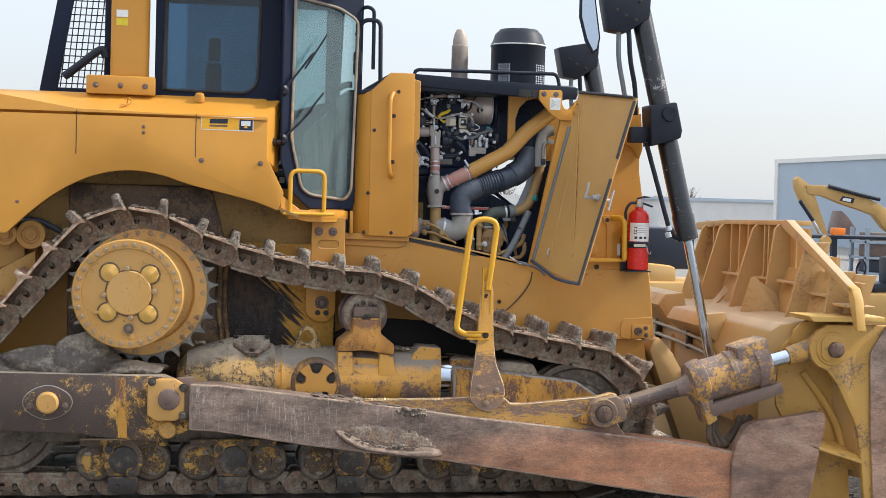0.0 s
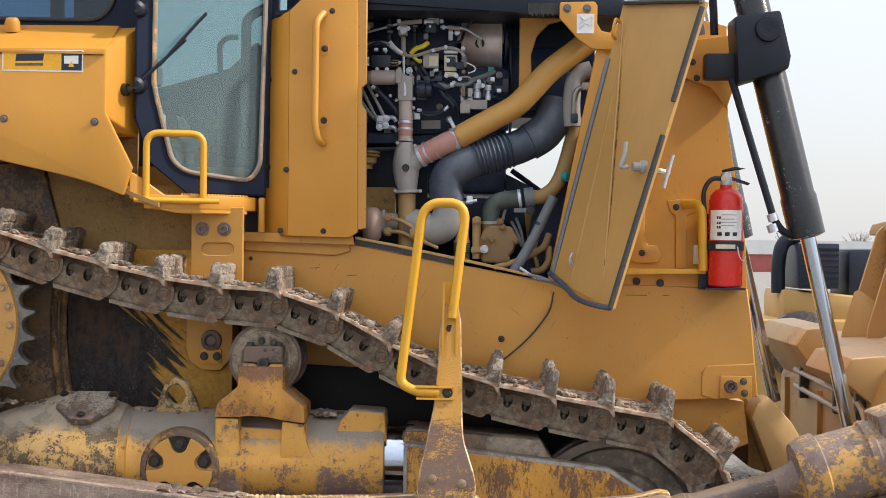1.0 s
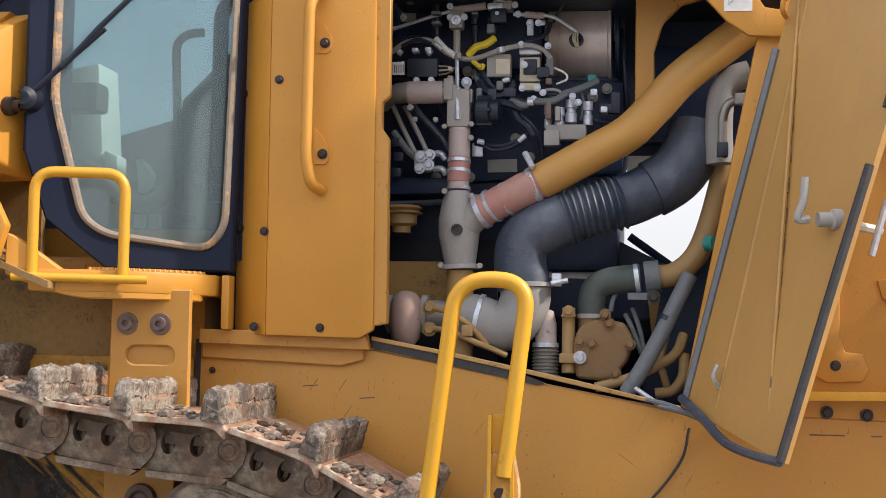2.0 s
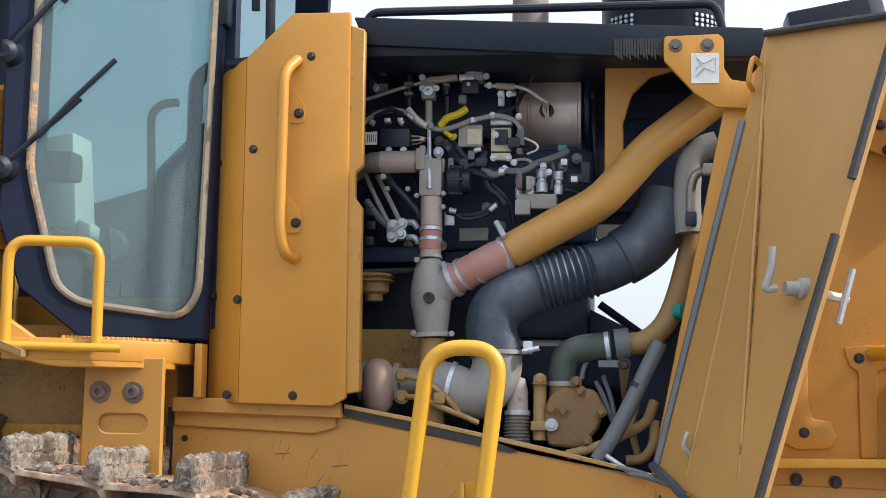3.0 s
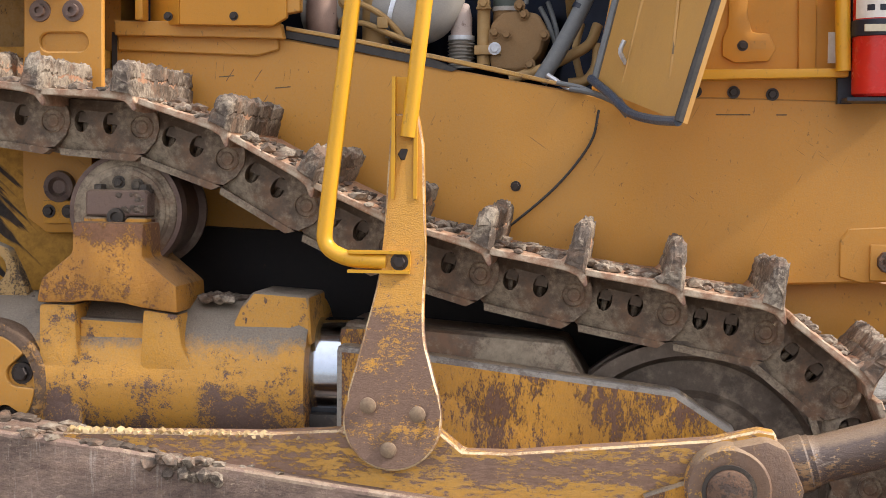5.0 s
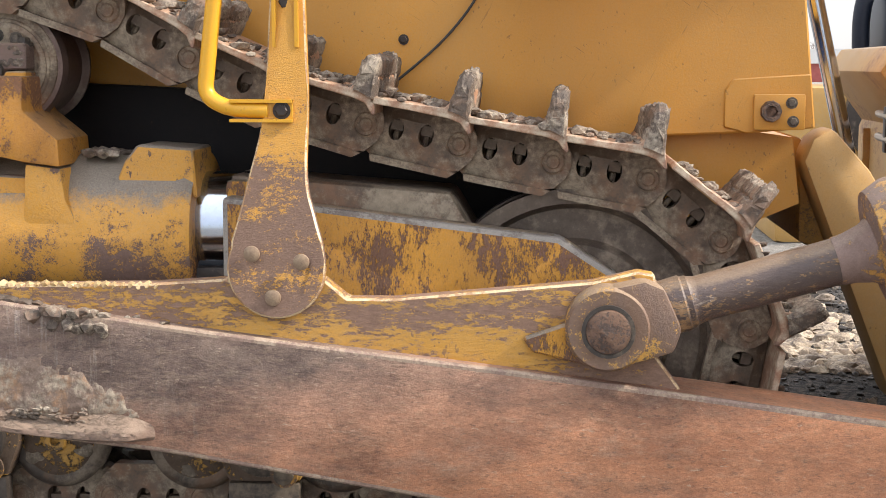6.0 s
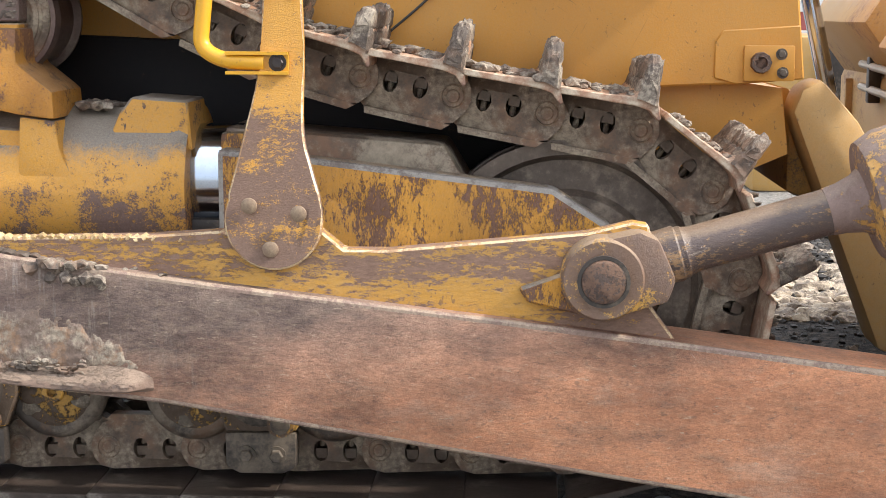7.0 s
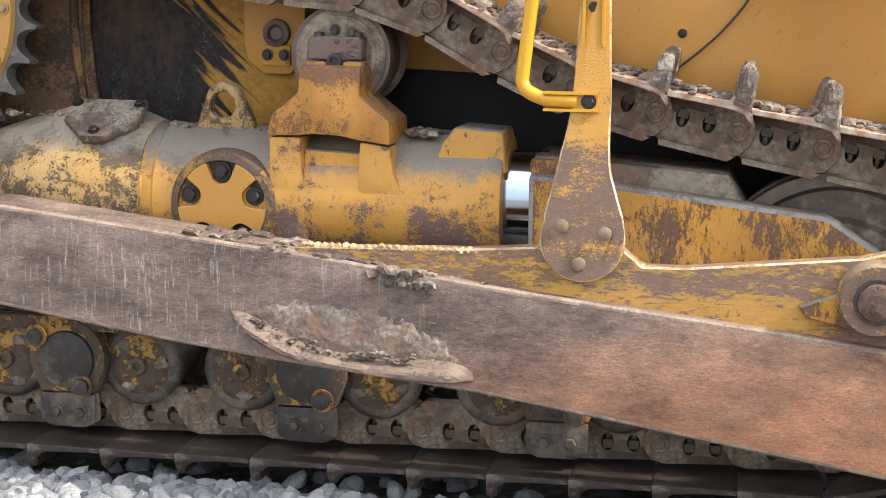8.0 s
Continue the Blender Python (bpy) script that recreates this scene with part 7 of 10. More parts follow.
def build_radiator_guard():
    g = part("radiator_guard", prism([(0.5, 1.78), (0.7, 1.70), (1.45, 1.69), (1.44, 1.95), (1.35, 2.5), (1.335, 3.0), (0.9, 3.1), (0.72, 2.9)], -0.715, -0.665), paint, dozer, "yellow radiator guard side", width=0.008)
    part("guard_front", box((1.28, -0.69, 1.5), (1.34, 0.69, 3.0)), paint, g)
    part("guard_far_side", prism([(0.75, 1.78), (1.45, 1.76), (1.35, 2.5), (1.335, 3.0), (0.9, 3.1)], 0.665, 0.715), paint, g)
    part("guard_ledge", prism([(0.72, 1.835), (1.24, 1.84), (1.24, 1.815), (0.72, 1.805)], -0.80, -0.715), paint_bright, g, "yellow step ledge", width=0.004)
    part("cover_strap", prism([(0.9, 2.2), (0.9, 1.97), (0.885, 1.93), (0.885, 1.88), (0.92, 1.86), (1.02, 1.865), (1.04, 1.9), (1.02, 1.945), (0.97, 1.95), (0.955, 2.0), (0.955, 2.2)], -0.73, -0.715), paint, g, width=0.005)
    part("strap_slot", prism([(0.965, 1.9), (0.965, 1.925), (1.01, 1.925), (1.01, 1.9)], -0.732, -0.728), paint_side, g)
    part("bolt", bolt((0.943, -0.73, 1.91), 0.011, 0.011), bolt_dark, g)
    part("handle_strap", prism([(1.06, 2.16), (1.075, 2.11), (1.1, 2.09), (1.105, 1.84), (1.155, 1.84), (1.155, 2.09), (1.2, 2.11), (1.2, 2.15), (1.13, 2.17)], -0.73, -0.715), paint, g, width=0.005)
    part("bolt", bolt((1.103, -0.73, 2.13), 0.011, 0.011), bolt_dark, g)
    part("guard_handle", tube(rounded([(1.14, -0.73, 2.145), (1.212, -0.82, 2.145), (1.222, -0.82, 1.83)], 0.05, 6), 0.022, seg=14), paint_bright, g, "yellow tubular handle")
    part("serial_label", prism([(1.19, 1.86), (1.19, 1.95), (1.23, 1.95), (1.23, 1.86)], -0.722, -0.7165), white, g)
    part("corner_bracket", prism([(1.12, 2.92), (1.1, 2.76), (1.26, 2.7), (1.335, 2.6), (1.36, 2.68), (1.34, 2.95)], -0.75, -0.72), paint, g, "yellow corner bracket", width=0.006)
    for x, z in ((1.17, 2.82), (1.19, 2.745), (1.12, 2.73)):
        part("bolt", bolt((x, -0.75, z), 0.011, 0.011), bolt_dark, g)


build_radiator_guard()


def build_hood_door():
    tl, tr, br, bl = Vector((0.835, -0.785, 3.09)), Vector((1.16, -1.2, 3.035)), Vector((0.752, -1.285, 1.665)), Vector((0.512, -0.785, 1.785))
    n = (tr - tl).cross(bl - tl).normalized()
    if n.y < 0:
        n = -n
    at = lambda u, v, off=0.0: (tl.lerp(tr, u)).lerp(bl.lerp(br, u), v) - n * off
    bm = bmesh.new()
    steps = 10
    inner, outer = [[[bm.verts.new(at(i / steps, k / steps, off)) for k in range(steps + 1)] for i in range(steps + 1)] for off in (0.0, -0.02)]
    for grid, flip in ((inner, 1), (outer, -1)):
        for i in range(steps):
            for k in range(steps):
                bm.faces.new((grid[i][k], grid[i][k + 1], grid[i + 1][k + 1], grid[i + 1][k])[::flip])
    for i in range(steps):
        for k in (0, steps):
            bm.faces.new((inner[i][k], inner[i + 1][k], outer[i + 1][k], outer[i][k]))
            bm.faces.new((inner[k][i], inner[k][i + 1], outer[k][i + 1], outer[k][i]))
    bmesh.ops.recalc_face_normals(bm, faces=bm.faces)
    dr = part("hood_door", bm, paint_door, dozer, "open yellow engine access door, inner face", smooth=False)
    part("door_fold", tube([at(0.13, 0.05, -0.0055), at(0.3, 0.97, -0.0055)], 0.008, seg=6), paint_door, dr)
    for u0, v0, u1, v1, r in ((1.0, 0.02, 1.0, 0.33, 0.0125), (1.0, 0.44, 1.0, 1.0, 0.0125), (0.02, 0.0, 0.96, 0.0, 0.011)):
        part("door_seal", tube([at(u0, v0, 0.012), at((u0 + u1) / 2, (v0 + v1) / 2, 0.014), at(u1, v1, 0.012)], r, seg=8), seal_rubber, dr, "black rubber door seal")
    part("door_seal", tube(smooth_path([at(0.0, 0.985, 0.02), at(0.25, 1.0, 0.02), at(0.5, 1.02, 0.015), at(0.75, 1.015, 0.012), at(1.0, 1.0, 0.012)], 5), 0.013, seg=8), rubber, dr)
    part("edge_strip", tube([at(0.0, 0.2, 0.004), at(0.0, 0.98, 0.004)], 0.013, seg=6), grey_hose, dr)
    for k in range(13):
        v = 0.1 + 0.063 * k
        part("stitch_slot", tube([at(0.82 * v, v, 0.001), at(0.82 * v + 0.025, v + 0.03, 0.001)], 0.004, seg=5), groove_dark, dr)
    part("door_fold", tube([at(0.03, 0.04, -0.005), at(0.76, 0.93, -0.005)], 0.0065, seg=6), paint_door, dr)
    part("pin_hook", tube(smooth_path([at(0.28, 0.93, 0.0), at(0.28, 0.91, 0.03), at(0.29, 0.885, 0.03)], 4), 0.007, seg=8), steel, dr)
    c = at(0.80, 0.555, 0.02)
    part("latch_body", lathe([(0, 0.03), (0.05, 0.03), (0.055, 0.02), (0.09, 0.02)], c + Vector((0.07, 0.0, 0)), (-1, -0.25, 0), seg=14), cast, dr, "grey door latch")
    part("latch_lever", tube(smooth_path([c + Vector((-0.04, -0.03, 0.0)), c + Vector((-0.07, -0.04, 0.0)), c + Vector((-0.055, -0.04, 0.05)), c + Vector((-0.05, -0.04, 0.11))], 5), 0.011, seg=8), cast, dr)
    part("latch_bar", tube([c + Vector((0.02, 0.02, 0)), c + Vector((0.16, 0.1, -0.02))], 0.014, seg=8), cream, dr)
    part("latch_handle", tube([c + Vector((0.17, 0.05, 0.06)), c + Vector((0.13, 0.05, -0.09))], 0.01, seg=8), steel, dr, "steel T-handle")
    part("hinge_loop", tube(smooth_path([at(0.03, 0.07, 0.01), at(0.06, 0.07, 0.05), at(0.07, 0.12, 0.05), at(0.03, 0.13, 0.01)], 5), 0.008, seg=8), paint, dr)


paint_door = painted("tan_door_inner_paint", (0.48, 0.265, 0.065), 0.5, 0.35, dust_colour=(0.45, 0.3, 0.13), film=0.55, film_colour=(0.36, 0.2, 0.07), specks=0.12, scratch=0.2, scratch_turns=(75, 100), scratch_colour=(0.3, 0.17, 0.06), tint_along=("x", 0.6, 0.95, (0.43, 0.23, 0.06)))
build_hood_door()


# ---- lift cylinders, mirror ----
def build_lift_cylinder(y, near):
    # barrel leans forward and down to the blade
    top, low, rod_end = Vector((1.25, y, 3.75)) if near else Vector((1.36, y, 3.54)), Vector((1.69, y, 2.0)), Vector((1.9, y, 1.1))
    d = (low - top).normalized()
    L = (low - top).length
    c = part("lift_cylinder", lathe([(0, 0.07), (0.02, 0.078), (L - 0.2, 0.078), (L - 0.18, 0.084), (L, 0.084), (L + 0.01, 0.05)], top, d, seg=30), black_gloss, dozer, "black hydraulic blade lift cylinder")
    part("piston_rod", cyl(low, low + (rod_end - low).normalized() * 0.98, 0.036, seg=24), chrome, c, "polished chrome piston rod")
    part("head_block", hull([top + Vector((dx, dy, dz)) for dx, dz in ((-0.3, 0.05), (0.07, 0.12), (0.06, -0.1), (-0.12, -0.22), (-0.25, -0.2)) for dy in (-0.09, 0.09)]), black, c, width=0.015)
    for dx, dz in ((-0.2, -0.05), (-0.13, -0.09), (-0.05, -0.12), (-0.02, 0.02)):
        part("bolt", bolt(top + Vector((dx, -0.09, dz)), 0.011, 0.01), bolt_dark, c)
    mid = Vector((1.44, y, 2.86))
    part("trunnion_clamp", hull([mid + Vector((dx, dy, dz)) for dx, dz in ((-0.12, 0.14), (0.09, 0.17), (0.14, -0.04), (0.13, -0.1), (-0.1, -0.17)) for dy in (-0.13, 0.1)]), black, c, "black trunnion clamp", width=0.02)
    part("clamp_cap", lathe([(0, 0.06), (0.02, 0.056), (0.022, 0.03), (0.015, 0.0)], mid + Vector((0.03, -0.13, 0.08)), (0, -1, 0), seg=20), black, c)
    part("clamp_arm", box((1.2, y - 0.05, 2.72), (1.45, y + 0.05, 2.84)), black, c, width=0.015)
    part("feed_pipe", tube(rounded([(1.32, y - 0.06, 2.72), (1.52, y - 0.06, 2.08), (1.56, y - 0.05, 2.02), (1.62, y - 0.02, 2.0)], 0.03), 0.018, seg=10), black, c, "black feed pipe")
    for z in (2.1, 2.05):
        part("pipe_clip", cyl((1.51, y - 0.06, z), (1.522, y - 0.06, z - 0.035), 0.024), steel, c)
    for k in range(2):
        at = top + Vector((-0.16 + 0.06 * k, -0.05, -0.12))
        part("hose", tube(smooth_path([at, at + Vector((-0.01 + 0.02 * k, -0.01, -0.12)), at + Vector((0.0 + 0.03 * k, 0.0, -0.3)), at + Vector((0.05 + 0.03 * k, 0.03, -0.5)), at + Vector((0.1, 0.06, -0.7))], 5), 0.019, seg=8), black if k else grey_hose, c)
    return c


black_gloss = painted("glossy_black_cylinder_paint", (0.014, 0.016, 0.02), 0.22, 0.15, 0.02, (0.2, 0.2, 0.2), (0.1, 0.11, 0.13), scale=20)
build_lift_cylinder(-0.9, True)
build_lift_cylinder(0.9, False)
bm = hull([(0.78 + dx, -0.86 + dy, z) for dx, z in ((0.02, 3.95), (0.12, 3.95), (0.19, 3.5), (0.17, 3.4), (0.13, 3.37), (0.07, 3.47), (0.02, 3.65)) for dy in (0, 0.03)])
mir = part("side_mirror", bm, black, dozer, "black-backed rear view mirror", width=0.012)
part("mirror_glass", hull([(0.79 + dx, -0.863, z) for dx, z in ((0.025, 3.93), (0.1, 3.93), (0.165, 3.5), (0.15, 3.42), (0.125, 3.4), (0.075, 3.49), (0.03, 3.65))] + [(0.9, -0.861, 3.7), (0.88, -0.861, 3.6)]), chrome, mir, "mirror glass")


# ---- fire extinguisher ----
def build_extinguisher():
    e = thing("fire_extinguisher", "red dry-chemical fire extinguisher strapped to the yellow radiator guard", "fire extinguisher", (1.325, -0.82, 1.75))
    x, y = 1.325, -0.82
    body = part("cylinder", lathe([(0, 0.07), (0.008, 0.079), (0.02, 0.08), (0.40, 0.08), (0.43, 0.074), (0.455, 0.052), (0.465, 0.03), (0.48, 0.028)], (x, y, 1.755), (0, 0, 1), seg=40), red, e)
    part("neck", lathe([(0, 0.026), (0.02, 0.03), (0.05, 0.024), (0.07, 0.02)], (x, y, 2.225), (0, 0, 1), seg=18), steel, e)
    part("carry_handle", hull([(x - 0.03, y - 0.01, 2.275), (x - 0.03, y + 0.01, 2.275), (x + 0.1, y - 0.01, 2.235), (x + 0.1, y + 0.01, 2.235), (x + 0.11, y - 0.01, 2.245), (x - 0.02, y, 2.29), (x + 0.11, y + 0.01, 2.245)]), ink, e, "black carry handle")
    part("squeeze_lever", hull([(x - 0.02, y - 0.01, 2.305), (x - 0.02, y + 0.01, 2.305), (x + 0.09, y - 0.01, 2.312), (x + 0.09, y + 0.01, 2.312), (x + 0.04, y, 2.322), (x - 0.02, y, 2.295)]), ink, e, "black squeeze lever")
    part("gauge", lathe([(0, 0.018), (0.012, 0.018), (0.014, 0.014), (0.014, 0)], (x - 0.01, y - 0.025, 2.265), (-0.3, -1, 0), seg=16), cream, e)
    part("hose", tube(smooth_path([(x - 0.02, y, 2.265), (x - 0.07, y, 2.26), (x - 0.105, y, 2.2), (x - 0.1, y, 2.1), (x - 0.098, y, 1.97)], 6), 0.011, seg=10), ink, e, "black discharge hose")
    bm = bmesh.new()
    n = 14
    ang = [radians(-148 + 116 * i / n) for i in range(n + 1)]
    def patch(z0, z1, r, a0, a1, mat, name):
        b = bmesh.new()
        k = 10
        vs = [[b.verts.new((x + rr * math.cos(radians(a0 + (a1 - a0) * i / k)), y + rr * math.sin(radians(a0 + (a1 - a0) * i / k)), z)) for i in range(k + 1)] for z, rr in ((z0, r), (z1, r))]
        for i in range(k):
            b.faces.new((vs[0][i], vs[0][i + 1], vs[1][i + 1], vs[1][i]))
        return part(name, b, mat, e)
    bm.free()
    patch(1.975, 2.115, 0.0806, -160, -35, white, "instruction_label")["label"] = "white instruction label with small dark marks"
    for i, z in enumerate((2.095, 2.075, 2.06, 2.045)):
        patch(z - 0.004, z, 0.0811, -115, -62 - 6 * (i % 2), cast, "print_line")
    for a in (-130, -122):
        for z in (2.08, 2.055, 2.035):
            patch(z - 0.006, z + 0.006, 0.0811, a, a + 6, ink, "print_mark")
    for i in range(3):
        patch(1.995, 2.012, 0.0811, -128 + 26 * i, -112 + 26 * i, ink, "pictogram")
    strap = part("strap", lathe([(0, 0.082), (0.002, 0.086), (0.045, 0.086), (0.047, 0.082)], (x, y, 1.925), (0, 0, 1), seg=40), ink, e, "black holding strap")
    part("strap_buckle", hull([(x + dx, y - 0.088 + dy, z) for dx in (-0.06, 0.03) for dy in (-0.004, 0.004) for z in (1.935, 1.955)]), cream, strap)
    part("bracket", box((x - 0.11, y + 0.06, 1.74), (x - 0.07, y + 0.1, 2.0)), ink, e)
    part("bracket_foot", box((x - 0.1, y - 0.07, 1.742), (x + 0.085, y + 0.1, 1.752)), ink, e)
    part("bracket_back", box((x - 0.08, y + 0.084, 1.75), (x + 0.06, y + 0.104, 2.1)), ink, e)
    part("pull_chain", tube(smooth_path([(x + 0.04, y - 0.09, 1.945), (x + 0.05, y - 0.092, 1.9), (x + 0.07, y - 0.08, 1.88), (x + 0.085, y - 0.06, 1.9)], 5), 0.003, seg=5), steel, e)


build_extinguisher()


# ---- blade ----
def build_blade():
    X0 = 2.62
    prof = [(0.25, 0.25), (0.08, 0.5), (0.0, 0.85), (0.0, 1.2), (0.06, 1.55), (0.14, 1.78)]
    def shell(y):
        a = abs(y)
        return X0 + (0.0 if a < 1.15 else (a - 1.15) * 0.32)
    bm = bmesh.new()
    ys = [-1.535, -1.38, -1.15, -0.6, 0, 0.6, 1.15, 1.6, 1.98]
    f = [[bm.verts.new((shell(y) + dx, y, z)) for dx, z in prof] for y in ys]
    g = [[bm.verts.new((shell(y) + dx + 0.05, y, z)) for dx, z in prof] for y in ys]
    for grid, flip in ((f, 1), (g, -1)):
        for a, b in zip(grid, grid[1:]):
            for i in range(len(prof) - 1):
                bm.faces.new((a[i], b[i], b[i + 1], a[i + 1])[::flip])
    for k in (0, -1):
        for i in range(len(prof) - 1):
            bm.faces.new((f[k][i], f[k][i + 1], g[k][i + 1], g[k][i]))
    for a, b in zip(range(len(ys) - 1), range(1, len(ys))):
        for i in (0, -1):
            bm.faces.new((f[a][i], f[b][i], g[b][i], g[a][i]))
    bl = part("blade", bm, paint_blade, dozer, "dusty yellow ribbed bulldozer blade seen from behind")
    # ribs on the back: tall plates that widen downwards
    for y, t, foot, z0 in ((1.45, 2.09, 2.47, 1.48), (1.0, 2.1, 2.47, 1.47), (0.2, 2.12, 2.45, 1.41), (-0.28, 2.13, 2.55, 1.42), (-0.9, 2.0, 2.49, 1.40), (-1.37, 1.8, 2.6, 1.48)):
        part("rib", prism([(foot, z0 - 0.2), (foot, z0), (X0 + 0.02, t - 0.04), (X0 + 0.06, t), (X0 + 0.22, t), (X0 + 0.12, 1.5), (X0, 1.2)], y - 0.014, y + 0.014), paint_blade, bl, width=0.004, seg=1)
    for y0, y1, z in ((0.25, 0.9, 1.66), (-0.2, 0.15, 1.66), (-0.75, -0.35, 1.66), (-1.3, -0.95, 1.6), (-1.75, -1.42, 1.55)):
        part("rib_shelf", box((X0 + 0.02, y0, z), (X0 + 0.2, y1, z + 0.02)), paint_blade, bl, width=0.003, seg=1)
    for y, w in ((-0.3, 0.15), (1.2, 0.15)):
        part("gusset", hull([(2.37, y + 0.02, 1.38), (2.37, y + 0.02, 1.43), (2.44, y, 1.69), (2.47, y - 0.01, 1.70), (2.66, y - 0.03, 1.56), (2.6, y - 0.05, 1.3), (2.68, y + w, 1.35), (2.68, y - w, 1.35)]), paint_blade, bl, "folded gusset plate", width=0.008)
    # top spill guard
    part("top_rail", slab([(-0.5, 2.12), (-0.5, 2.16), (0.95, 2.14), (1.72, 2.1), (1.8, 2.05), (1.75, 2.03), (0.93, 2.1)], X0 + 0.06, X0 + 0.24, "x"), paint_blade, bl, width=0.006)
    part("spill_guard_rail", hull([(X0 + dx, y, z) for y, z in ((-0.48, 2.1), (-0.48, 2.165), (-0.56, 2.165), (-1.70, 1.72), (-1.78, 1.68), (-1.72, 1.66)) for dx in (0.0, 0.07)]), paint_blade, bl, width=0.02)
    part("spill_guard_end", hull([(X0 + dx, y, z) for y, z in ((-1.70, 1.72), (-1.78, 1.7), (-1.84, 1.62), (-1.9, 1.4), (-1.84, 1.4), (-1.76, 1.62)) for dx in (0.0, 0.07)]), paint_blade_near, bl, width=0.012)
    for y, t in ((-0.62, 2.1), (-1.15, 1.9), (-1.6, 1.73)):
        part("spill_guard_post", box((X0 + 0.12, y - 0.1, 1.5), (X0 + 0.15, y + 0.1, t)), paint_blade, bl)
    part("guard_sheet", box((X0 + 0.15, -0.42, 1.6), (X0 + 0.17, 1.7, 2.12)), paint_blade, bl)
    for y in (-0.06, 0.03, 0.4, 0.6, 0.8, 1.1, 1.25):
        part("guard_bar", box((X0 + 0.06, y - 0.012, 1.66), (X0 + 0.14, y + 0.012, 2.11)), paint_blade, bl)
    part("floor_bar", hull([(2.4, 0.55, 1.37), (2.44, 0.53, 1.37), (2.4, 0.55, 1.4), (2.44, 0.53, 1.4), (2.62, 0.75, 1.52), (2.65, 0.72, 1.52), (2.62, 0.75, 1.56)]), paint_blade, bl)
    # box section along the back, with step boxes and two pipes
    sect = [(2.12, 0.6), (2.12, 1.14), (2.2, 1.35), (2.28, 1.40), (2.64, 1.43), (2.64, 0.5)]
    part("box_section", prism(sect, -1.35, 1.75), paint_blade, bl, "long box section across the blade back", width=0.02)
    for y0, y1, up in ((-0.4, 0.4, 0.0), (0.62, 1.75, 0.09)):
        part("step_box", prism([(1.97, 1.3 + up), (2.03, 1.395 + up), (2.2, 1.41 + up), (2.24, 1.3), (2.14, 1.16)], y0, y1), paint_blade, bl, "folded step box", width=0.014)
    part("lower_back", box((2.2, -1.3, 0.2), (2.6, 1.7, 0.62)), paint_blade, bl, width=0.02)
    for z in (1.215, 1.12):
        part("steel_pipe", tube(rounded([(2.085, 1.15, z), (2.085, 0.1, z - 0.03), (2.085, -0.35, z - 0.05), (2.1, -0.5, z - 0.2)], 0.06), 0.017, seg=10), steel_tan, bl, "dusty steel hydraulic pipe")
    for y in (0.98, 0.15, -0.3):
        part("pipe_clip", box((2.07, y - 0.025, 1.06), (2.125, y + 0.025, 1.25)), dark_steel, bl, width=0.01)
    for y in (-0.9, 0.62, 1.5):
        part("stiffener", box((2.09, y - 0.02, 0.62), (2.13, y + 0.02, 1.14)), paint_blade, bl, width=0.005)
    # tilt cylinder bracket at the near end
    curve = smooth_path([(2.7, 0, 0.84), (2.78, 0, 0.68), (2.82, 0, 0.5), (2.84, 0, 0.34)], 4)
    boss = [(2.565 + 0.165 * math.cos(a), 1.25 + 0.165 * math.sin(a)) for a in [radians(v) for v in (110, 130, 150, 170, 190, 210, 235, 262)]]
    outline = [(2.52, 1.42)] + boss + [(2.62, 0.99), (2.66, 0.92)] + [(p.x, p.z) for p in curve] + [(2.87, 0.1), (3.0, 0.1), (2.98, 0.35), (2.96, 0.7), (2.95, 1.0), (2.95, 1.22), (3.02, 1.42)]
    part("tilt_bracket", prism(outline, -1.6, -1.55), paint_blade_near, bl, "worn yellow tilt cylinder bracket", width=0.012)
    part("bracket_rear_lug", prism([(2.5 + 0.165 * math.cos(radians(v)), 1.28 + 0.165 * math.sin(radians(v))) for v in (60, 90, 120, 150, 180, 210, 240, 280)] + [(2.85, 1.0), (2.85, 1.42)], -1.42, -1.37), paint_blade_near, bl, width=0.012)
    part("bracket_top", prism([(2.40, 1.445), (2.36, 1.485), (2.95, 1.485), (2.95, 1.445)], -1.66, -1.28), paint_bracket_top, bl, "bright worn top plate", width=0.008)
    part("bracket_boss", lathe([(0, 0.125), (0.014, 0.12), (0.018, 0.1), (0.018, 0)], (2.572, -1.6, 1.246), (0, -1, 0), seg=30), paint_blade_near, bl)
    part("pin_keeper", hull([(2.567 + 0.082 * math.cos(radians(v)) * 1.25, -1.618 + dy, 1.25 + 0.09 * math.sin(radians(v)) * 1.2) for v in (30, 60, 120, 150, 210, 240, 300, 330) for dy in (0, -0.014)]), paint_blade_near, bl, width=0.006)
    part("bracket_pin", lathe([(0, 0.058), (0.04, 0.056), (0.046, 0.045), (0.046, 0)], (2.582, -1.63, 1.242), (0, -1, 0), seg=26), pin_mat, bl, "worn pivot pin")
    part("inner_web", prism([(2.26, 1.22), (2.5, 1.42), (2.86, 1.42), (2.9, 0.3), (2.6, 0.42), (2.4, 0.55), (2.25, 0.8)], -1.365, -1.32), paint_blade_near, bl, width=0.01)
    part("web_rib", tube(smooth_path([(2.45, -1.37, 1.05), (2.6, -1.38, 0.86), (2.72, -1.39, 0.66), (2.78, -1.4, 0.45)], 5), 0.03, seg=10), paint_blade_near, bl)
    part("bracket_foot", hull([(2.42, -1.6, 0.55), (2.83, -1.6, 0.43), (2.42, -1.35, 0.62), (2.86, -1.35, 0.5), (2.44, -1.6, 0.52), (2.84, -1.6, 0.40)]), paint_blade_near, bl, "yellow foot ledge", width=0.008)
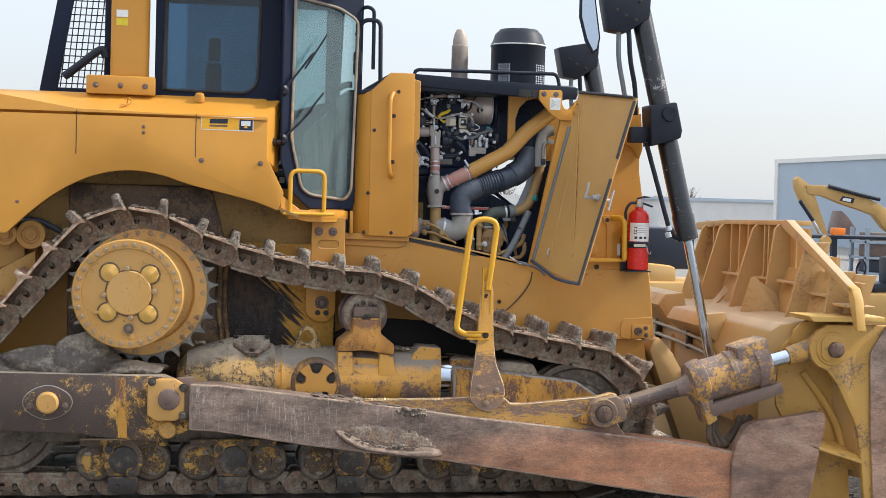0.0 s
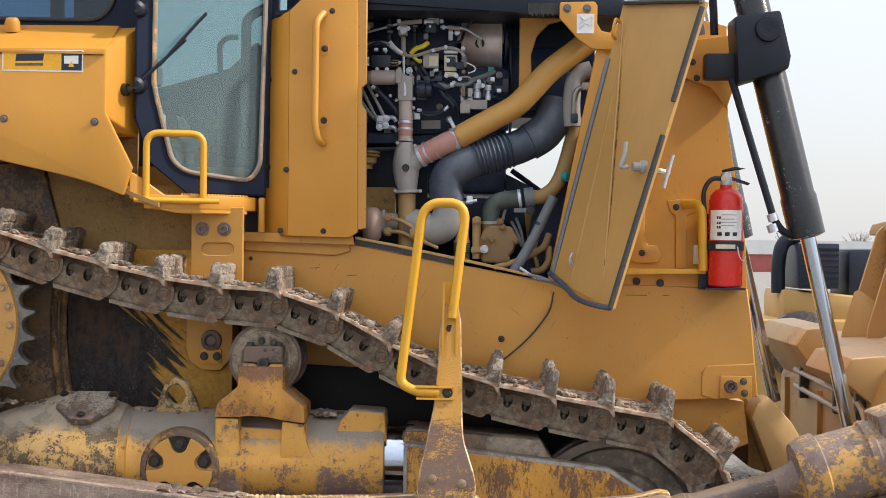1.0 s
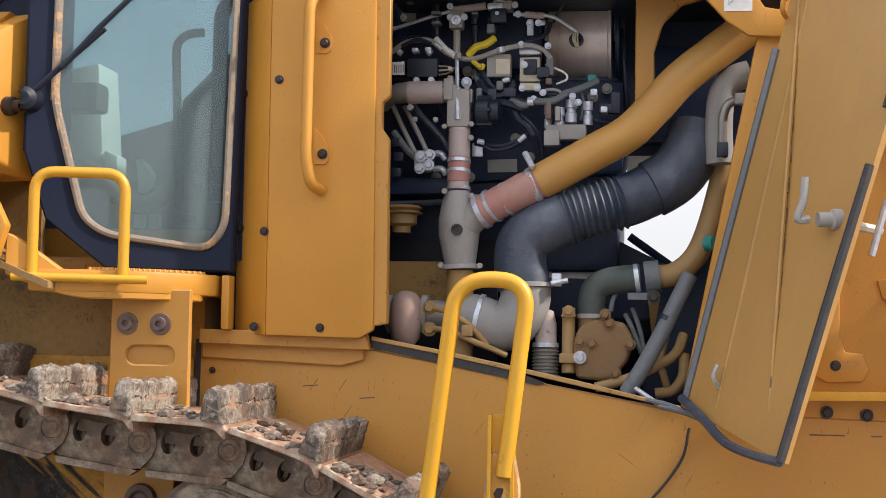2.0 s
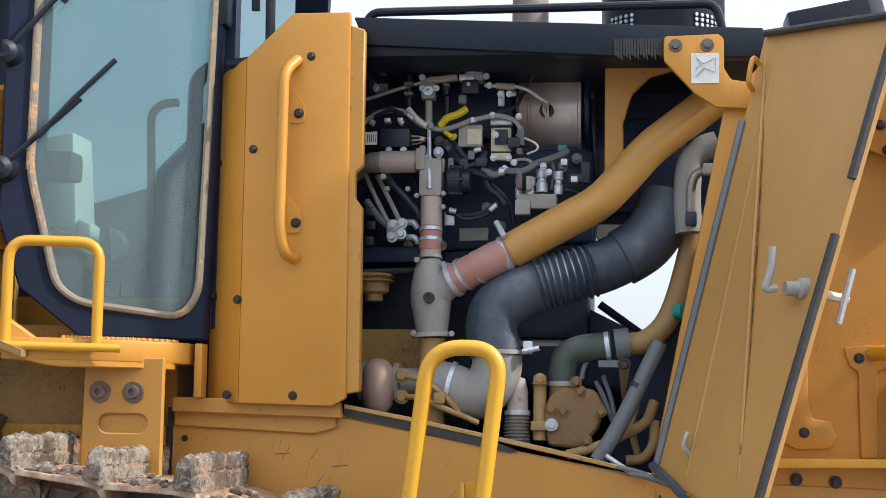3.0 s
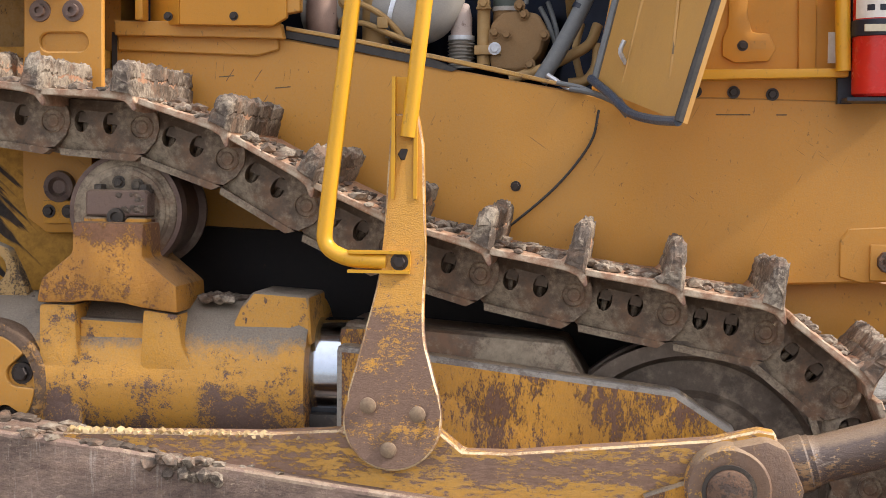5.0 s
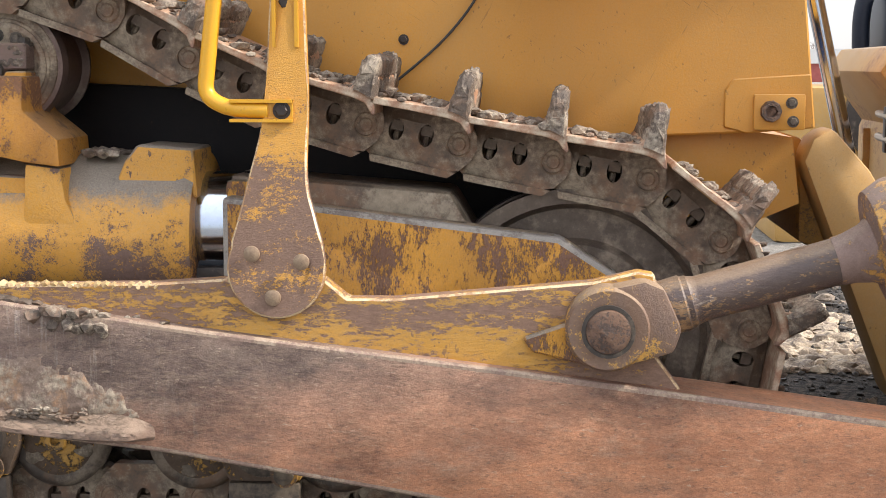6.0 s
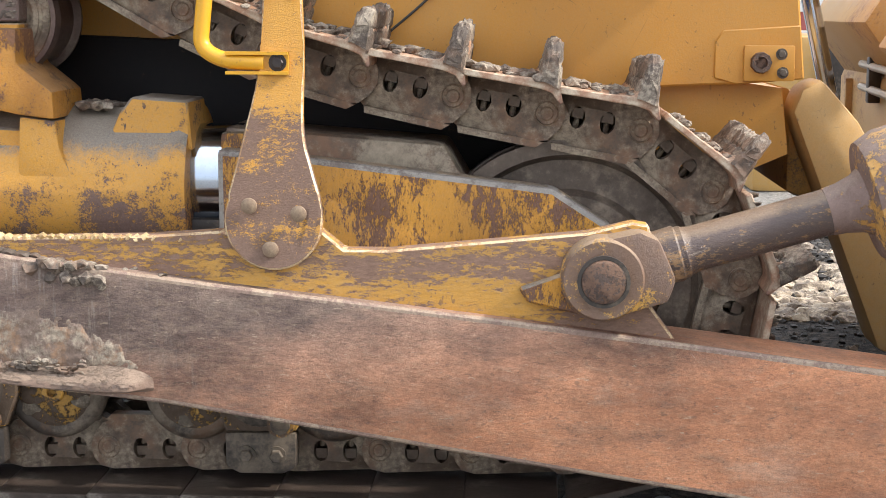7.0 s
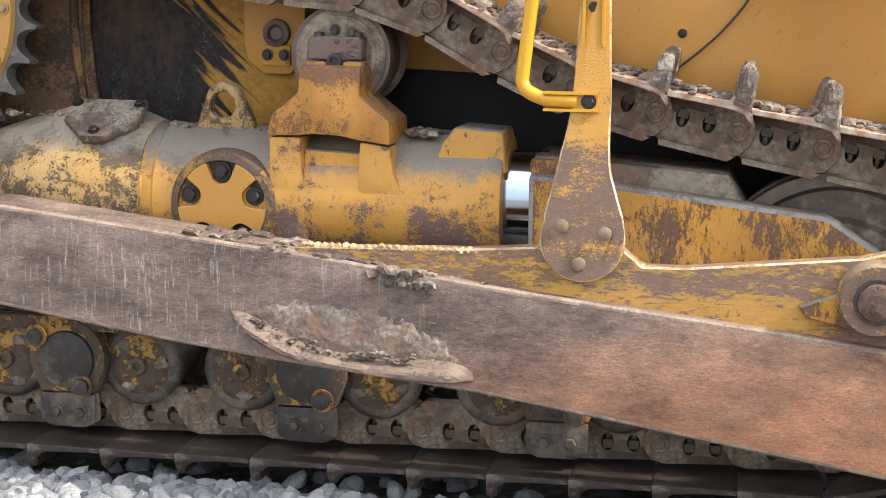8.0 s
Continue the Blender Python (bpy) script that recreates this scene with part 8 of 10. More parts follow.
    part("foot_wall", prism([(2.44, 0.1), (2.44, 0.5), (2.84, 0.38), (2.86, 0.1)], -1.36, -1.33), paint_blade_near, bl)
    part("end_bit", prism([(2.86, 1.22), (2.98, 1.42), (3.1, 1.5), (3.5, 1.6), (3.5, 0.05), (2.93, 0.05), (2.88, 0.7)], -1.622, -1.606), scraped_dark, bl, "brown worn blade end bit", width=0.004, seg=1)


steel_tan = painted("dusty_tan_pipe_steel", (0.42, 0.36, 0.3), 0.4, 0.5, metal=0.5)
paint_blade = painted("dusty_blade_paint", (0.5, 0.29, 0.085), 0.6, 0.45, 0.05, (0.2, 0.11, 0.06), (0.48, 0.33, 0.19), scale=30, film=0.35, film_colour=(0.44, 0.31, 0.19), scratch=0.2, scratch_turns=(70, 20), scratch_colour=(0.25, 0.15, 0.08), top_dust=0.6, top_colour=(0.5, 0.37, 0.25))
paint_blade_near = painted("worn_bracket_paint", (0.55, 0.3, 0.05), 0.5, 0.3, 0.14, (0.13, 0.08, 0.06), scale=26, wear_scale=4, relief=0.3, film=0.3, film_colour=(0.34, 0.22, 0.11), scratch=0.4, scratch_turns=(80, 40), scratch_colour=(0.2, 0.12, 0.07))
paint_bracket_top = painted("bright_bracket_top_paint", (0.68, 0.42, 0.1), 0.5, 0.4, 0.05, (0.25, 0.15, 0.08), scale=30)
build_blade()


# ---- engine bay ----
def build_engine():
    en = part("engine", box((-0.9, -0.24, 2.2), (0.3, 0.5, 2.98)), engine_black, dozer, "black diesel engine with steel pipes and wiring", width=0.03)
    part("engine_front", box((0.29, -0.2, 2.64), (0.62, 0.48, 2.96)), engine_black, en, width=0.02)
    part("engine_lower", box((-0.9, -0.2, 1.3), (0.45, 0.4, 2.05)), engine_black, en)
    # Black sheet added to stand in for the shade below the engine.
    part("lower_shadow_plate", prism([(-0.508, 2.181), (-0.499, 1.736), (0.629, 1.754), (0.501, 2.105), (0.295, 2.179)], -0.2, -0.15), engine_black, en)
    part("oil_pan", box((-0.9, -0.6, 1.25), (1.2, 0.6, 1.62)), engine_black, en)
    part("rear_bulkhead", box((-0.9, -0.66, 1.3), (-0.8, 0.66, 3.05)), engine_black, en)
    part("valve_cover", prism([(-0.510, 3.100), (-0.505, 2.871), (0.045, 2.868), (0.044, 3.094)], -0.30, -0.2), engine_black, en, width=0.02)
    part("block_face", prism([(-0.510, 2.851), (-0.502, 2.474), (0.314, 2.522), (0.313, 2.836)], -0.27, -0.2), engine_black, en, width=0.02)
    part("block_ledge", prism([(-0.492, 2.495), (-0.491, 2.438), (-0.187, 2.444), (-0.188, 2.495)], -0.40, -0.2), engine_black, en, width=0.01)
    # yellow frame pieces, and dark sheets added for shade behind the pipes
    part("rear_beam", prism([(-0.503, 2.408), (-0.501, 2.279), (-0.278, 2.280), (-0.280, 2.409)], -0.22, 0.3), paint_dusty, en, "dusty yellow cross beam", width=0.01)
    part("lower_bracket", prism([(-0.463, 2.224), (-0.460, 2.092), (-0.261, 2.094), (-0.263, 2.225)], -0.32, -0.2), paint_dusty, en)
    arch = [(0.353, 3.077), (0.353, 2.700), (0.416, 2.718), (0.412, 2.883), (0.439, 2.974), (0.496, 3.032), (0.577, 3.055), (0.692, 2.971), (0.692, 3.072)]
    part("fan_arch", prism(arch, -0.5, -0.47), paint_side, en, "yellow fan shroud arch", width=0.004, seg=1)
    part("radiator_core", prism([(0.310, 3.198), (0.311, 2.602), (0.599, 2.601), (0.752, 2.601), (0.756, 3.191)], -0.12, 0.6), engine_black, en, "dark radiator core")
    # Two black sheets added to shut out sky where the bay is dark.
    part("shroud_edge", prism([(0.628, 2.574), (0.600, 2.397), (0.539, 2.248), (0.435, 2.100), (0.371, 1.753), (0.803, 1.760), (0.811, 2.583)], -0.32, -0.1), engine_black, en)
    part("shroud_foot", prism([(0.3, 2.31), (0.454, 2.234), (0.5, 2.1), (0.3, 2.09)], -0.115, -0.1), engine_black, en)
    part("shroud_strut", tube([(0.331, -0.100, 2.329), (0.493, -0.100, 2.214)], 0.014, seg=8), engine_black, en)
    # steel canister with a harness port
    a, b = Vector((0.062, -0.200, 2.978)), Vector((0.272, -0.200, 2.976))
    part("heat_canister", lathe([(0, 0.128), (0.004, 0.134), (0.03, 0.134), (0.032, 0.136), (0.04, 0.136), (0.042, 0.134), (0.196, 0.134), (0.2, 0.139), (0.208, 0.139), (0.211, 0.13)], a, (1, 0, 0), seg=40), heat_steel, en, "heat-tinted steel canister")
    part("canister_band", lathe([(0, 0.12), (0.002, 0.128), (0.014, 0.128), (0.016, 0.12)], Vector((0.283, -0.220, 2.975)), (1, 0, 0), seg=36), engine_black, en)
    part("port_grommet", lathe([(0, 0.024), (0.012, 0.024), (0.014, 0.016), (0.008, 0.0)], (0.158, -0.345, 2.954), (0, -1, 0), seg=18), ink, en)
    for p0, p1, p2 in (((0.153, -0.370, 2.979), (0.148, -0.375, 2.953), (0.159, -0.365, 2.928)), ((0.159, -0.370, 2.979), (0.155, -0.375, 2.953), (0.162, -0.365, 2.928)), ((0.164, -0.370, 2.979), (0.163, -0.375, 2.953), (0.166, -0.365, 2.928))):
        part("sensor_wire", tube(smooth_path([p0, p1, p2], 5), 0.003, seg=6), cream, en)
    # fuel rail pipes
    part("fuel_pipe", tube(smooth_path([(-0.439, -0.420, 2.984), (-0.332, -0.440, 3.012), (-0.242, -0.450, 3.035)], 5), 0.0065, seg=8), steel, en, "bright steel fuel pipe")
    part("fuel_sleeve", tube([(-0.245, -0.450, 3.035), (-0.130, -0.450, 3.049)], 0.0125, seg=10), pink, en)
    part("fuel_pipe", tube(rounded([(-0.040, -0.450, 3.021), (0.087, -0.450, 3.014), (0.163, -0.420, 2.967)], 0.03), 0.0065, seg=8), steel, en)
    part("fuel_sleeve", tube([(-0.003, -0.450, 3.019), (0.059, -0.450, 3.014)], 0.011, seg=10), pink, en)
    part("rail_rod", tube([(-0.222, -0.460, 2.963), (-0.217, -0.460, 2.748)], 0.007, seg=8), steel, en, "slim steel rod")
    part("rail_rod_sleeve", tube([(-0.222, -0.460, 2.968), (-0.221, -0.460, 2.888)], 0.0115, seg=10), cast, en)
    def block(p, sx, sz, sy, mat, name, label="", w=0.005):
        x, y, z = p
        return part(name, box((x - sx / 2, y - sy / 2, z - sz / 2), (x + sx / 2, y + sy / 2, z + sz / 2)), mat, en, label, width=w)
    block((-0.224, -0.450, 3.001), 0.045, 0.055, 0.05, cast, "rail_fitting", "cast rail fitting")
    part("fitting_port", lathe([(0, 0.016), (0.02, 0.016), (0.02, 0.008), (0.012, 0.006), (0.012, 0)], (-0.221, -0.475, 2.995), (0, -1, 0), seg=16), steel, en)
    block((-0.075, -0.440, 3.066), 0.062, 0.066, 0.06, cast, "fuel_valve", "cast fuel valve block")
    block((-0.097, -0.460, 3.042), 0.05, 0.022, 0.04, steel, "valve_stub")
    part("valve_cap", lathe([(0, 0.016), (0.014, 0.014), (0.014, 0)], (-0.061, -0.475, 3.072), (0, -1, 0), seg=14), bolt_dark, en)
    for p, q, w in ((Vector((-0.296, -0.430, 3.080)), Vector((-0.295, -0.430, 3.027)), 0.022), (Vector((-0.295, -0.430, 3.018)), Vector((-0.294, -0.430, 2.957)), 0.02), (Vector((-0.171, -0.430, 3.028)), Vector((-0.170, -0.430, 2.993)), 0.022), (Vector((-0.167, -0.430, 2.988)), Vector((-0.166, -0.430, 2.922)), 0.014), (Vector((-0.111, -0.430, 3.015)), Vector((-0.110, -0.430, 2.949)), 0.024), (Vector((-0.142, -0.430, 3.095)), Vector((-0.141, -0.430, 3.057)), 0.02), (Vector((-0.222, -0.430, 3.085)), Vector((-0.222, -0.430, 3.036)), 0.018)):
        part("wire_connector", cyl(p, q, w / 2 + 0.004, w / 2 + 0.002, seg=8), ink, en, "black wiring connector")
    for at in ((-0.416, -0.400, 3.091), (-0.383, -0.400, 3.087), (-0.001, -0.400, 3.088), (0.022, -0.400, 3.084), (-0.292, -0.400, 3.094)):
        block(at, 0.02, 0.03, 0.03, engine_black, "cover_boss")
    block((-0.407, -0.310, 3.055), 0.05, 0.05, 0.01, cast, "cover_plug")
    block((0.011, -0.400, 2.987), 0.022, 0.055, 0.01, steel, "steel_tab")
    block((0.045, -0.400, 3.002), 0.03, 0.018, 0.01, steel, "steel_tab")
    # modules
    m = block((-0.333, -0.440, 2.846), 0.1, 0.062, 0.05, ink, "wiring_module", "black wiring module")
    part("module_label", prism([(-0.430, 2.863), (-0.429, 2.822), (-0.390, 2.822), (-0.391, 2.866)], -0.472, -0.468), white, en, "white code label")
    lx, lz = (-0.423, 2.842)
    for i in range(5):
        part("label_line", box((lx + 0.007 * i, -0.4745, lz - 0.013), (lx + 0.007 * i + 0.002, -0.4735, lz + 0.013)), ink, en)
    for k in range(5):
        part("wire", tube(smooth_path([Vector((-0.280, -0.450, 2.853)) - Vector((0, 0, 0.007 * k)), Vector((-0.248, -0.460, 2.849)) - Vector((0, 0, 0.005 * k)), Vector((-0.219, -0.430, 2.843)) + Vector((0, 0, 0.004 * k))], 4), 0.003, seg=5), (pink, ink, cream, ink, red_hose)[k], en)
    block((-0.085, -0.430, 2.853), 0.078, 0.074, 0.05, cast, "relay_box", "grey relay box with cream label")
    part("relay_label", prism([(-0.093, 2.873), (-0.093, 2.825), (-0.047, 2.824), (-0.047, 2.873)], -0.4585, -0.455), cream, en)
    block((0.015, -0.430, 2.901), 0.07, 0.024, 0.04, steel, "module_bracket")
    block((0.014, -0.420, 2.843), 0.066, 0.08, 0.03, cream, "sensor_module", "cream-framed sensor module")
    block((0.016, -0.440, 2.850), 0.044, 0.05, 0.012, ink, "module_window")
    block((0.016, -0.430, 2.785), 0.066, 0.024, 0.04, cream, "module_foot")
    block((0.060, -0.460, 2.826), 0.04, 0.034, 0.03, ink, "plug")
    block((0.081, -0.450, 2.848), 0.024, 0.06, 0.03, grey_hose, "plug_body")
    # harness
    for pts, r, mt in (
        ([(-0.438, -0.450, 2.901), (-0.384, -0.460, 2.932), (-0.309, -0.460, 2.935), (-0.243, -0.460, 2.888), (-0.169, -0.460, 2.874), (-0.076, -0.470, 2.901), (0.003, -0.470, 2.915), (0.057, -0.460, 2.902), (0.083, -0.460, 2.872)], 0.0085, cast),
        ([(-0.440, -0.440, 2.918), (-0.367, -0.450, 2.946), (-0.292, -0.450, 2.930), (-0.226, -0.450, 2.888)], 0.009, ink),
        ([(-0.291, -0.460, 2.943), (-0.260, -0.465, 2.908), (-0.225, -0.470, 2.882)], 0.01, white),
        ([(-0.174, -0.420, 2.877), (-0.134, -0.440, 2.825), (-0.105, -0.440, 2.784), (-0.050, -0.440, 2.759), (0.005, -0.430, 2.733), (0.061, -0.440, 2.746)], 0.012, ink),
        ([(-0.087, -0.450, 2.905), (-0.013, -0.460, 2.925), (0.059, -0.440, 2.951), (0.080, -0.420, 2.997)], 0.007, ink),
        ([(0.084, -0.400, 3.001), (0.121, -0.410, 3.065), (0.149, -0.410, 3.096)], 0.005, ink),
        ([(0.019, -0.420, 2.735), (0.116, -0.440, 2.758), (0.189, -0.440, 2.782), (0.234, -0.430, 2.806)], 0.012, grey_hose),
        ([(-0.041, -0.430, 2.752), (-0.012, -0.440, 2.694), (0.025, -0.440, 2.657), (0.052, -0.420, 2.614), (0.056, -0.400, 2.566)], 0.009, ink),
        ([(-0.164, -0.420, 2.601), (-0.066, -0.440, 2.594), (-0.011, -0.440, 2.620), (0.034, -0.440, 2.653)], 0.007, ink),
        ([(0.066, -0.450, 2.855), (0.126, -0.460, 2.827), (0.135, -0.460, 2.805), (0.102, -0.450, 2.792)], 0.0035, white),
        ([(-0.368, -0.420, 2.737), (-0.307, -0.440, 2.658), (-0.248, -0.430, 2.594)], 0.007, grey_hose),
        ([(-0.443, -0.400, 2.741), (-0.394, -0.420, 2.643), (-0.333, -0.440, 2.528)], 0.008, cast),
        ([(-0.398, -0.410, 2.729), (-0.350, -0.430, 2.641), (-0.306, -0.440, 2.556)], 0.008, cast),
        ([(-0.295, -0.410, 2.748), (-0.252, -0.410, 2.663), (-0.218, -0.410, 2.635)], 0.007, ink),
        ([(-0.112, -0.410, 3.096), (-0.185, -0.430, 3.127), (-0.260, -0.430, 3.112), (-0.299, -0.420, 3.089)], 0.006, ink),
        ([(-0.056, -0.410, 3.105), (-0.084, -0.420, 3.128), (-0.130, -0.420, 3.117), (-0.158, -0.420, 3.087)], 0.007, grey_hose),
        ([(0.179, -0.420, 2.771), (0.188, -0.420, 2.734), (0.179, -0.410, 2.680)], 0.006, grey_hose),
        ([(0.197, -0.410, 2.683), (0.243, -0.420, 2.674), (0.283, -0.400, 2.662)], 0.009, ink),
        ([(-0.147, -0.450, 2.805), (-0.121, -0.465, 2.768), (-0.080, -0.470, 2.752), (-0.044, -0.465, 2.775), (-0.038, -0.455, 2.799)], 0.011, ink),
        ([(-0.131, -0.440, 2.784), (-0.092, -0.460, 2.739), (-0.043, -0.465, 2.723), (-0.008, -0.450, 2.711)], 0.013, ink),
        ([(-0.162, -0.430, 2.820), (-0.137, -0.450, 2.782), (-0.107, -0.455, 2.763)], 0.009, grey_hose),
        ([(-0.044, -0.460, 2.741), (-0.001, -0.470, 2.720), (0.030, -0.470, 2.733), (0.090, -0.470, 2.733), (0.135, -0.460, 2.760)], 0.011, grey_hose),
        ([(0.047, -0.450, 2.763), (0.077, -0.460, 2.772), (0.110, -0.460, 2.768), (0.120, -0.455, 2.750)], 0.005, cast),
        ([(0.051, -0.450, 2.748), (0.080, -0.460, 2.757), (0.106, -0.460, 2.753)], 0.004, ink),
        ([(-0.037, -0.450, 2.711), (-0.017, -0.460, 2.676), (0.012, -0.465, 2.653), (0.031, -0.460, 2.624)], 0.01, ink),
        ([(-0.403, -0.460, 2.918), (-0.349, -0.470, 2.937), (-0.304, -0.470, 2.922)], 0.007, ink),
        ([(-0.430, -0.420, 2.643), (-0.381, -0.440, 2.580), (-0.337, -0.450, 2.542)], 0.011, grey_hose),
        ([(-0.366, -0.430, 2.716), (-0.317, -0.450, 2.672), (-0.265, -0.450, 2.616), (-0.243, -0.440, 2.580)], 0.01, rubber),
        ([(-0.150, -0.430, 2.611), (-0.103, -0.440, 2.580), (-0.039, -0.450, 2.589), (-0.007, -0.450, 2.615)], 0.006, ink),
        ([(0.306, -0.300, 3.002), (0.318, -0.320, 2.845), (0.329, -0.300, 2.678), (0.315, -0.300, 2.508)], 0.007, ink)):
        part("harness_cable", tube(smooth_path(pts, 6), r, seg=8), mt, en)
    for p, q, r in (((-0.069, -0.470, 2.800), (-0.047, -0.470, 2.806), 0.009), ((0.013, -0.480, 2.730), (0.031, -0.480, 2.730), 0.014), ((-0.016, -0.470, 2.604), (0.006, -0.470, 2.623), 0.009), ((-0.150, -0.450, 2.608), (-0.128, -0.450, 2.604), 0.009), ((-0.288, -0.475, 2.921), (-0.270, -0.475, 2.906), 0.009), ((-0.077, -0.475, 2.907), (-0.074, -0.475, 2.891), 0.013), ((-0.412, -0.470, 2.899), (-0.400, -0.470, 2.891), 0.01), ((-0.315, -0.470, 2.898), (-0.303, -0.470, 2.890), 0.01)):
        part("cable_fitting", cyl(p, q, r, seg=10), steel, en, "bright steel cable fitting")
    part("bolt", bolt((-0.193, -0.420, 2.805), 0.012, 0.012), steel, en)
    # small clips, plugs, tags and nuts of the harness
    for at, w, h, mt, nm in (
        ((-0.290, -0.470, 3.088), 0.020, 0.014, cream, "connector_tab"),
        ((-0.234, -0.470, 3.085), 0.016, 0.018, cream, "connector_tab"),
        ((-0.289, -0.470, 3.023), 0.030, 0.010, grey_hose, "connector_collar"),
        ((-0.288, -0.470, 2.991), 0.030, 0.010, grey_hose, "connector_collar"),
        ((-0.163, -0.470, 3.020), 0.020, 0.008, grey_hose, "connector_collar"),
        ((-0.110, -0.470, 2.969), 0.026, 0.030, grey_hose, "sensor_plug"),
        ((-0.073, -0.470, 3.075), 0.050, 0.045, grey_blue, "solenoid"),
        ((-0.085, -0.470, 3.011), 0.055, 0.050, ink, "fuel_pump_body"),
        ((-0.410, -0.470, 3.068), 0.022, 0.014, grey_hose, "cable_clip"),
        ((-0.379, -0.470, 3.066), 0.022, 0.014, grey_hose, "cable_clip"),
        ((0.001, -0.470, 3.074), 0.026, 0.014, cast, "cover_lug"),
        ((0.033, -0.470, 3.072), 0.026, 0.014, cast, "cover_lug"),
        ((-0.356, -0.470, 2.902), 0.020, 0.014, steel, "cable_clip"),
        ((-0.313, -0.470, 2.903), 0.020, 0.014, steel, "cable_clip"),
        ((-0.145, -0.470, 2.849), 0.014, 0.012, yellow_wire, "yellow_tag"),
        ((0.079, -0.470, 2.796), 0.020, 0.020, brown_steel, "sensor_cap"),
        ((0.223, -0.470, 2.760), 0.022, 0.022, steel, "cable_clip"),
        ((0.256, -0.470, 2.704), 0.022, 0.020, steel, "steel_tab"),
        ((-0.211, -0.470, 2.882), 0.014, 0.020, cast, "rod_nut"),
        ((-0.240, -0.470, 2.839), 0.012, 0.012, cream, "splice"),
        ((-0.045, -0.470, 2.761), 0.040, 0.030, ink, "relay_plug"),
        ((-0.102, -0.470, 2.751), 0.030, 0.045, ink, "relay_plug"),
        ((-0.078, -0.470, 2.784), 0.022, 0.030, grey_hose, "connector_collar"),
        ((-0.144, -0.470, 2.751), 0.018, 0.050, grey_hose, "plug_rib"),
        ((-0.177, -0.470, 2.751), 0.024, 0.045, cast, "valve_arm"),
        ((-0.263, -0.470, 2.785), 0.020, 0.030, cast, "valve_arm"),
        ((-0.239, -0.470, 2.792), 0.018, 0.050, cast, "valve_arm"),
        ((0.080, -0.470, 2.700), 0.018, 0.050, brown_steel, "injector_body"),
        ((0.109, -0.470, 2.692), 0.016, 0.045, cast, "injector_body")):
        part(nm, box((at[0] - w / 2, at[1] - 0.012, at[2] - h / 2), (at[0] + w / 2, at[1] + 0.03, at[2] + h / 2)), mt, en, width=min(w, h) * 0.2)
    for at in ((-0.244, -0.475, 3.044), (-0.243, -0.475, 3.008), (-0.197, -0.475, 3.008), (-0.090, -0.475, 3.018), (-0.033, -0.475, 3.045), (-0.023, -0.475, 3.015), (0.015, -0.475, 2.985), (0.043, -0.475, 2.986), (-0.006, -0.475, 2.775), (0.043, -0.475, 2.775), (-0.368, -0.475, 2.714), (-0.350, -0.475, 2.803), (-0.301, -0.475, 2.803), (0.031, -0.475, 2.740), (0.061, -0.475, 2.760), (-0.396, -0.475, 3.010), (0.075, -0.475, 2.911), (0.156, -0.475, 2.748), (0.174, -0.475, 2.728), (-0.086, -0.475, 2.722), (0.000, -0.475, 2.851), (-0.011, -0.475, 2.916)):
        part("nut", bolt(at, 0.0075, 0.009), steel, en)
    part("yellow_sleeve", tube(smooth_path([(-0.184, -0.460, 2.885), (-0.159, -0.470, 2.909), (-0.126, -0.470, 2.920), (-0.098, -0.460, 2.941)], 6), 0.0125, seg=10), yellow_wire, en, "bright yellow cable sleeve")
    part("yellow_sleeve", tube(smooth_path([(-0.169, -0.460, 2.867), (-0.141, -0.460, 2.844), (-0.134, -0.455, 2.856)], 5), 0.008, seg=8), yellow_wire, en)
    # air valve, actuator and elbow
    part("inlet_elbow", tube(smooth_path([(-0.470, -0.420, 2.737), (-0.437, -0.460, 2.756), (-0.379, -0.470, 2.764), (-0.305, -0.470, 2.765), (-0.246, -0.470, 2.765)], 6), lambda t: 0.03 if t < 0.35 else 0.034, seg=20), steel_pipe, en, "steel inlet elbow")
    part("inlet_sleeve", tube([(-0.376, -0.470, 2.763), (-0.261, -0.470, 2.765)], 0.0365, seg=20), pink, en, "faded pink sleeve")
    block((-0.208, -0.470, 2.709), 0.075, 0.125, 0.07, cast, "air_valve", "dusty cast air valve", 0.012)
    block((-0.240, -0.470, 2.768), 0.03, 0.07, 0.085, cast, "valve_flange")
    part("valve_stem", tube([(-0.214, -0.490, 2.775), (-0.209, -0.500, 2.670)], 0.012, seg=10), steel, en)
    for at in ((-0.254, -0.495, 2.782), (-0.180, -0.495, 2.774), (-0.252, -0.495, 2.649), (-0.164, -0.495, 2.656), (-0.281, -0.495, 2.671), (-0.165, -0.495, 2.612), (-0.365, -0.495, 2.709), (-0.348, -0.495, 2.672), (-0.219, -0.495, 2.775)):
        part("bolt", bolt(at, 0.009, 0.01, washer=False), cast, en)
    part("actuator", lathe([(0, 0.03), (0.01, 0.05), (0.05, 0.052), (0.055, 0.04), (0.08, 0.036), (0.082, 0)], Vector((-0.154, -0.460, 2.701)), (1, -0.15, 0), seg=22), ink, en, "black valve actuator")
    for k in range(6):
        a2 = 2 * math.pi * k / 6
        part("actuator_rib", cyl(Vector((-0.148, -0.460, 2.701)) + Vector((0, 0.048 * math.cos(a2), 0.048 * math.sin(a2))), Vector((-0.102, -0.465, 2.700)) + Vector((0, 0.048 * math.cos(a2), 0.048 * math.sin(a2))), 0.008, seg=6), ink, en)
    part("down_pipe", tube([(-0.207, -0.470, 2.644), (-0.204, -0.480, 2.537), (-0.205, -0.490, 2.445)], 0.035, seg=22), pink, en, "faded pink primer pipe")
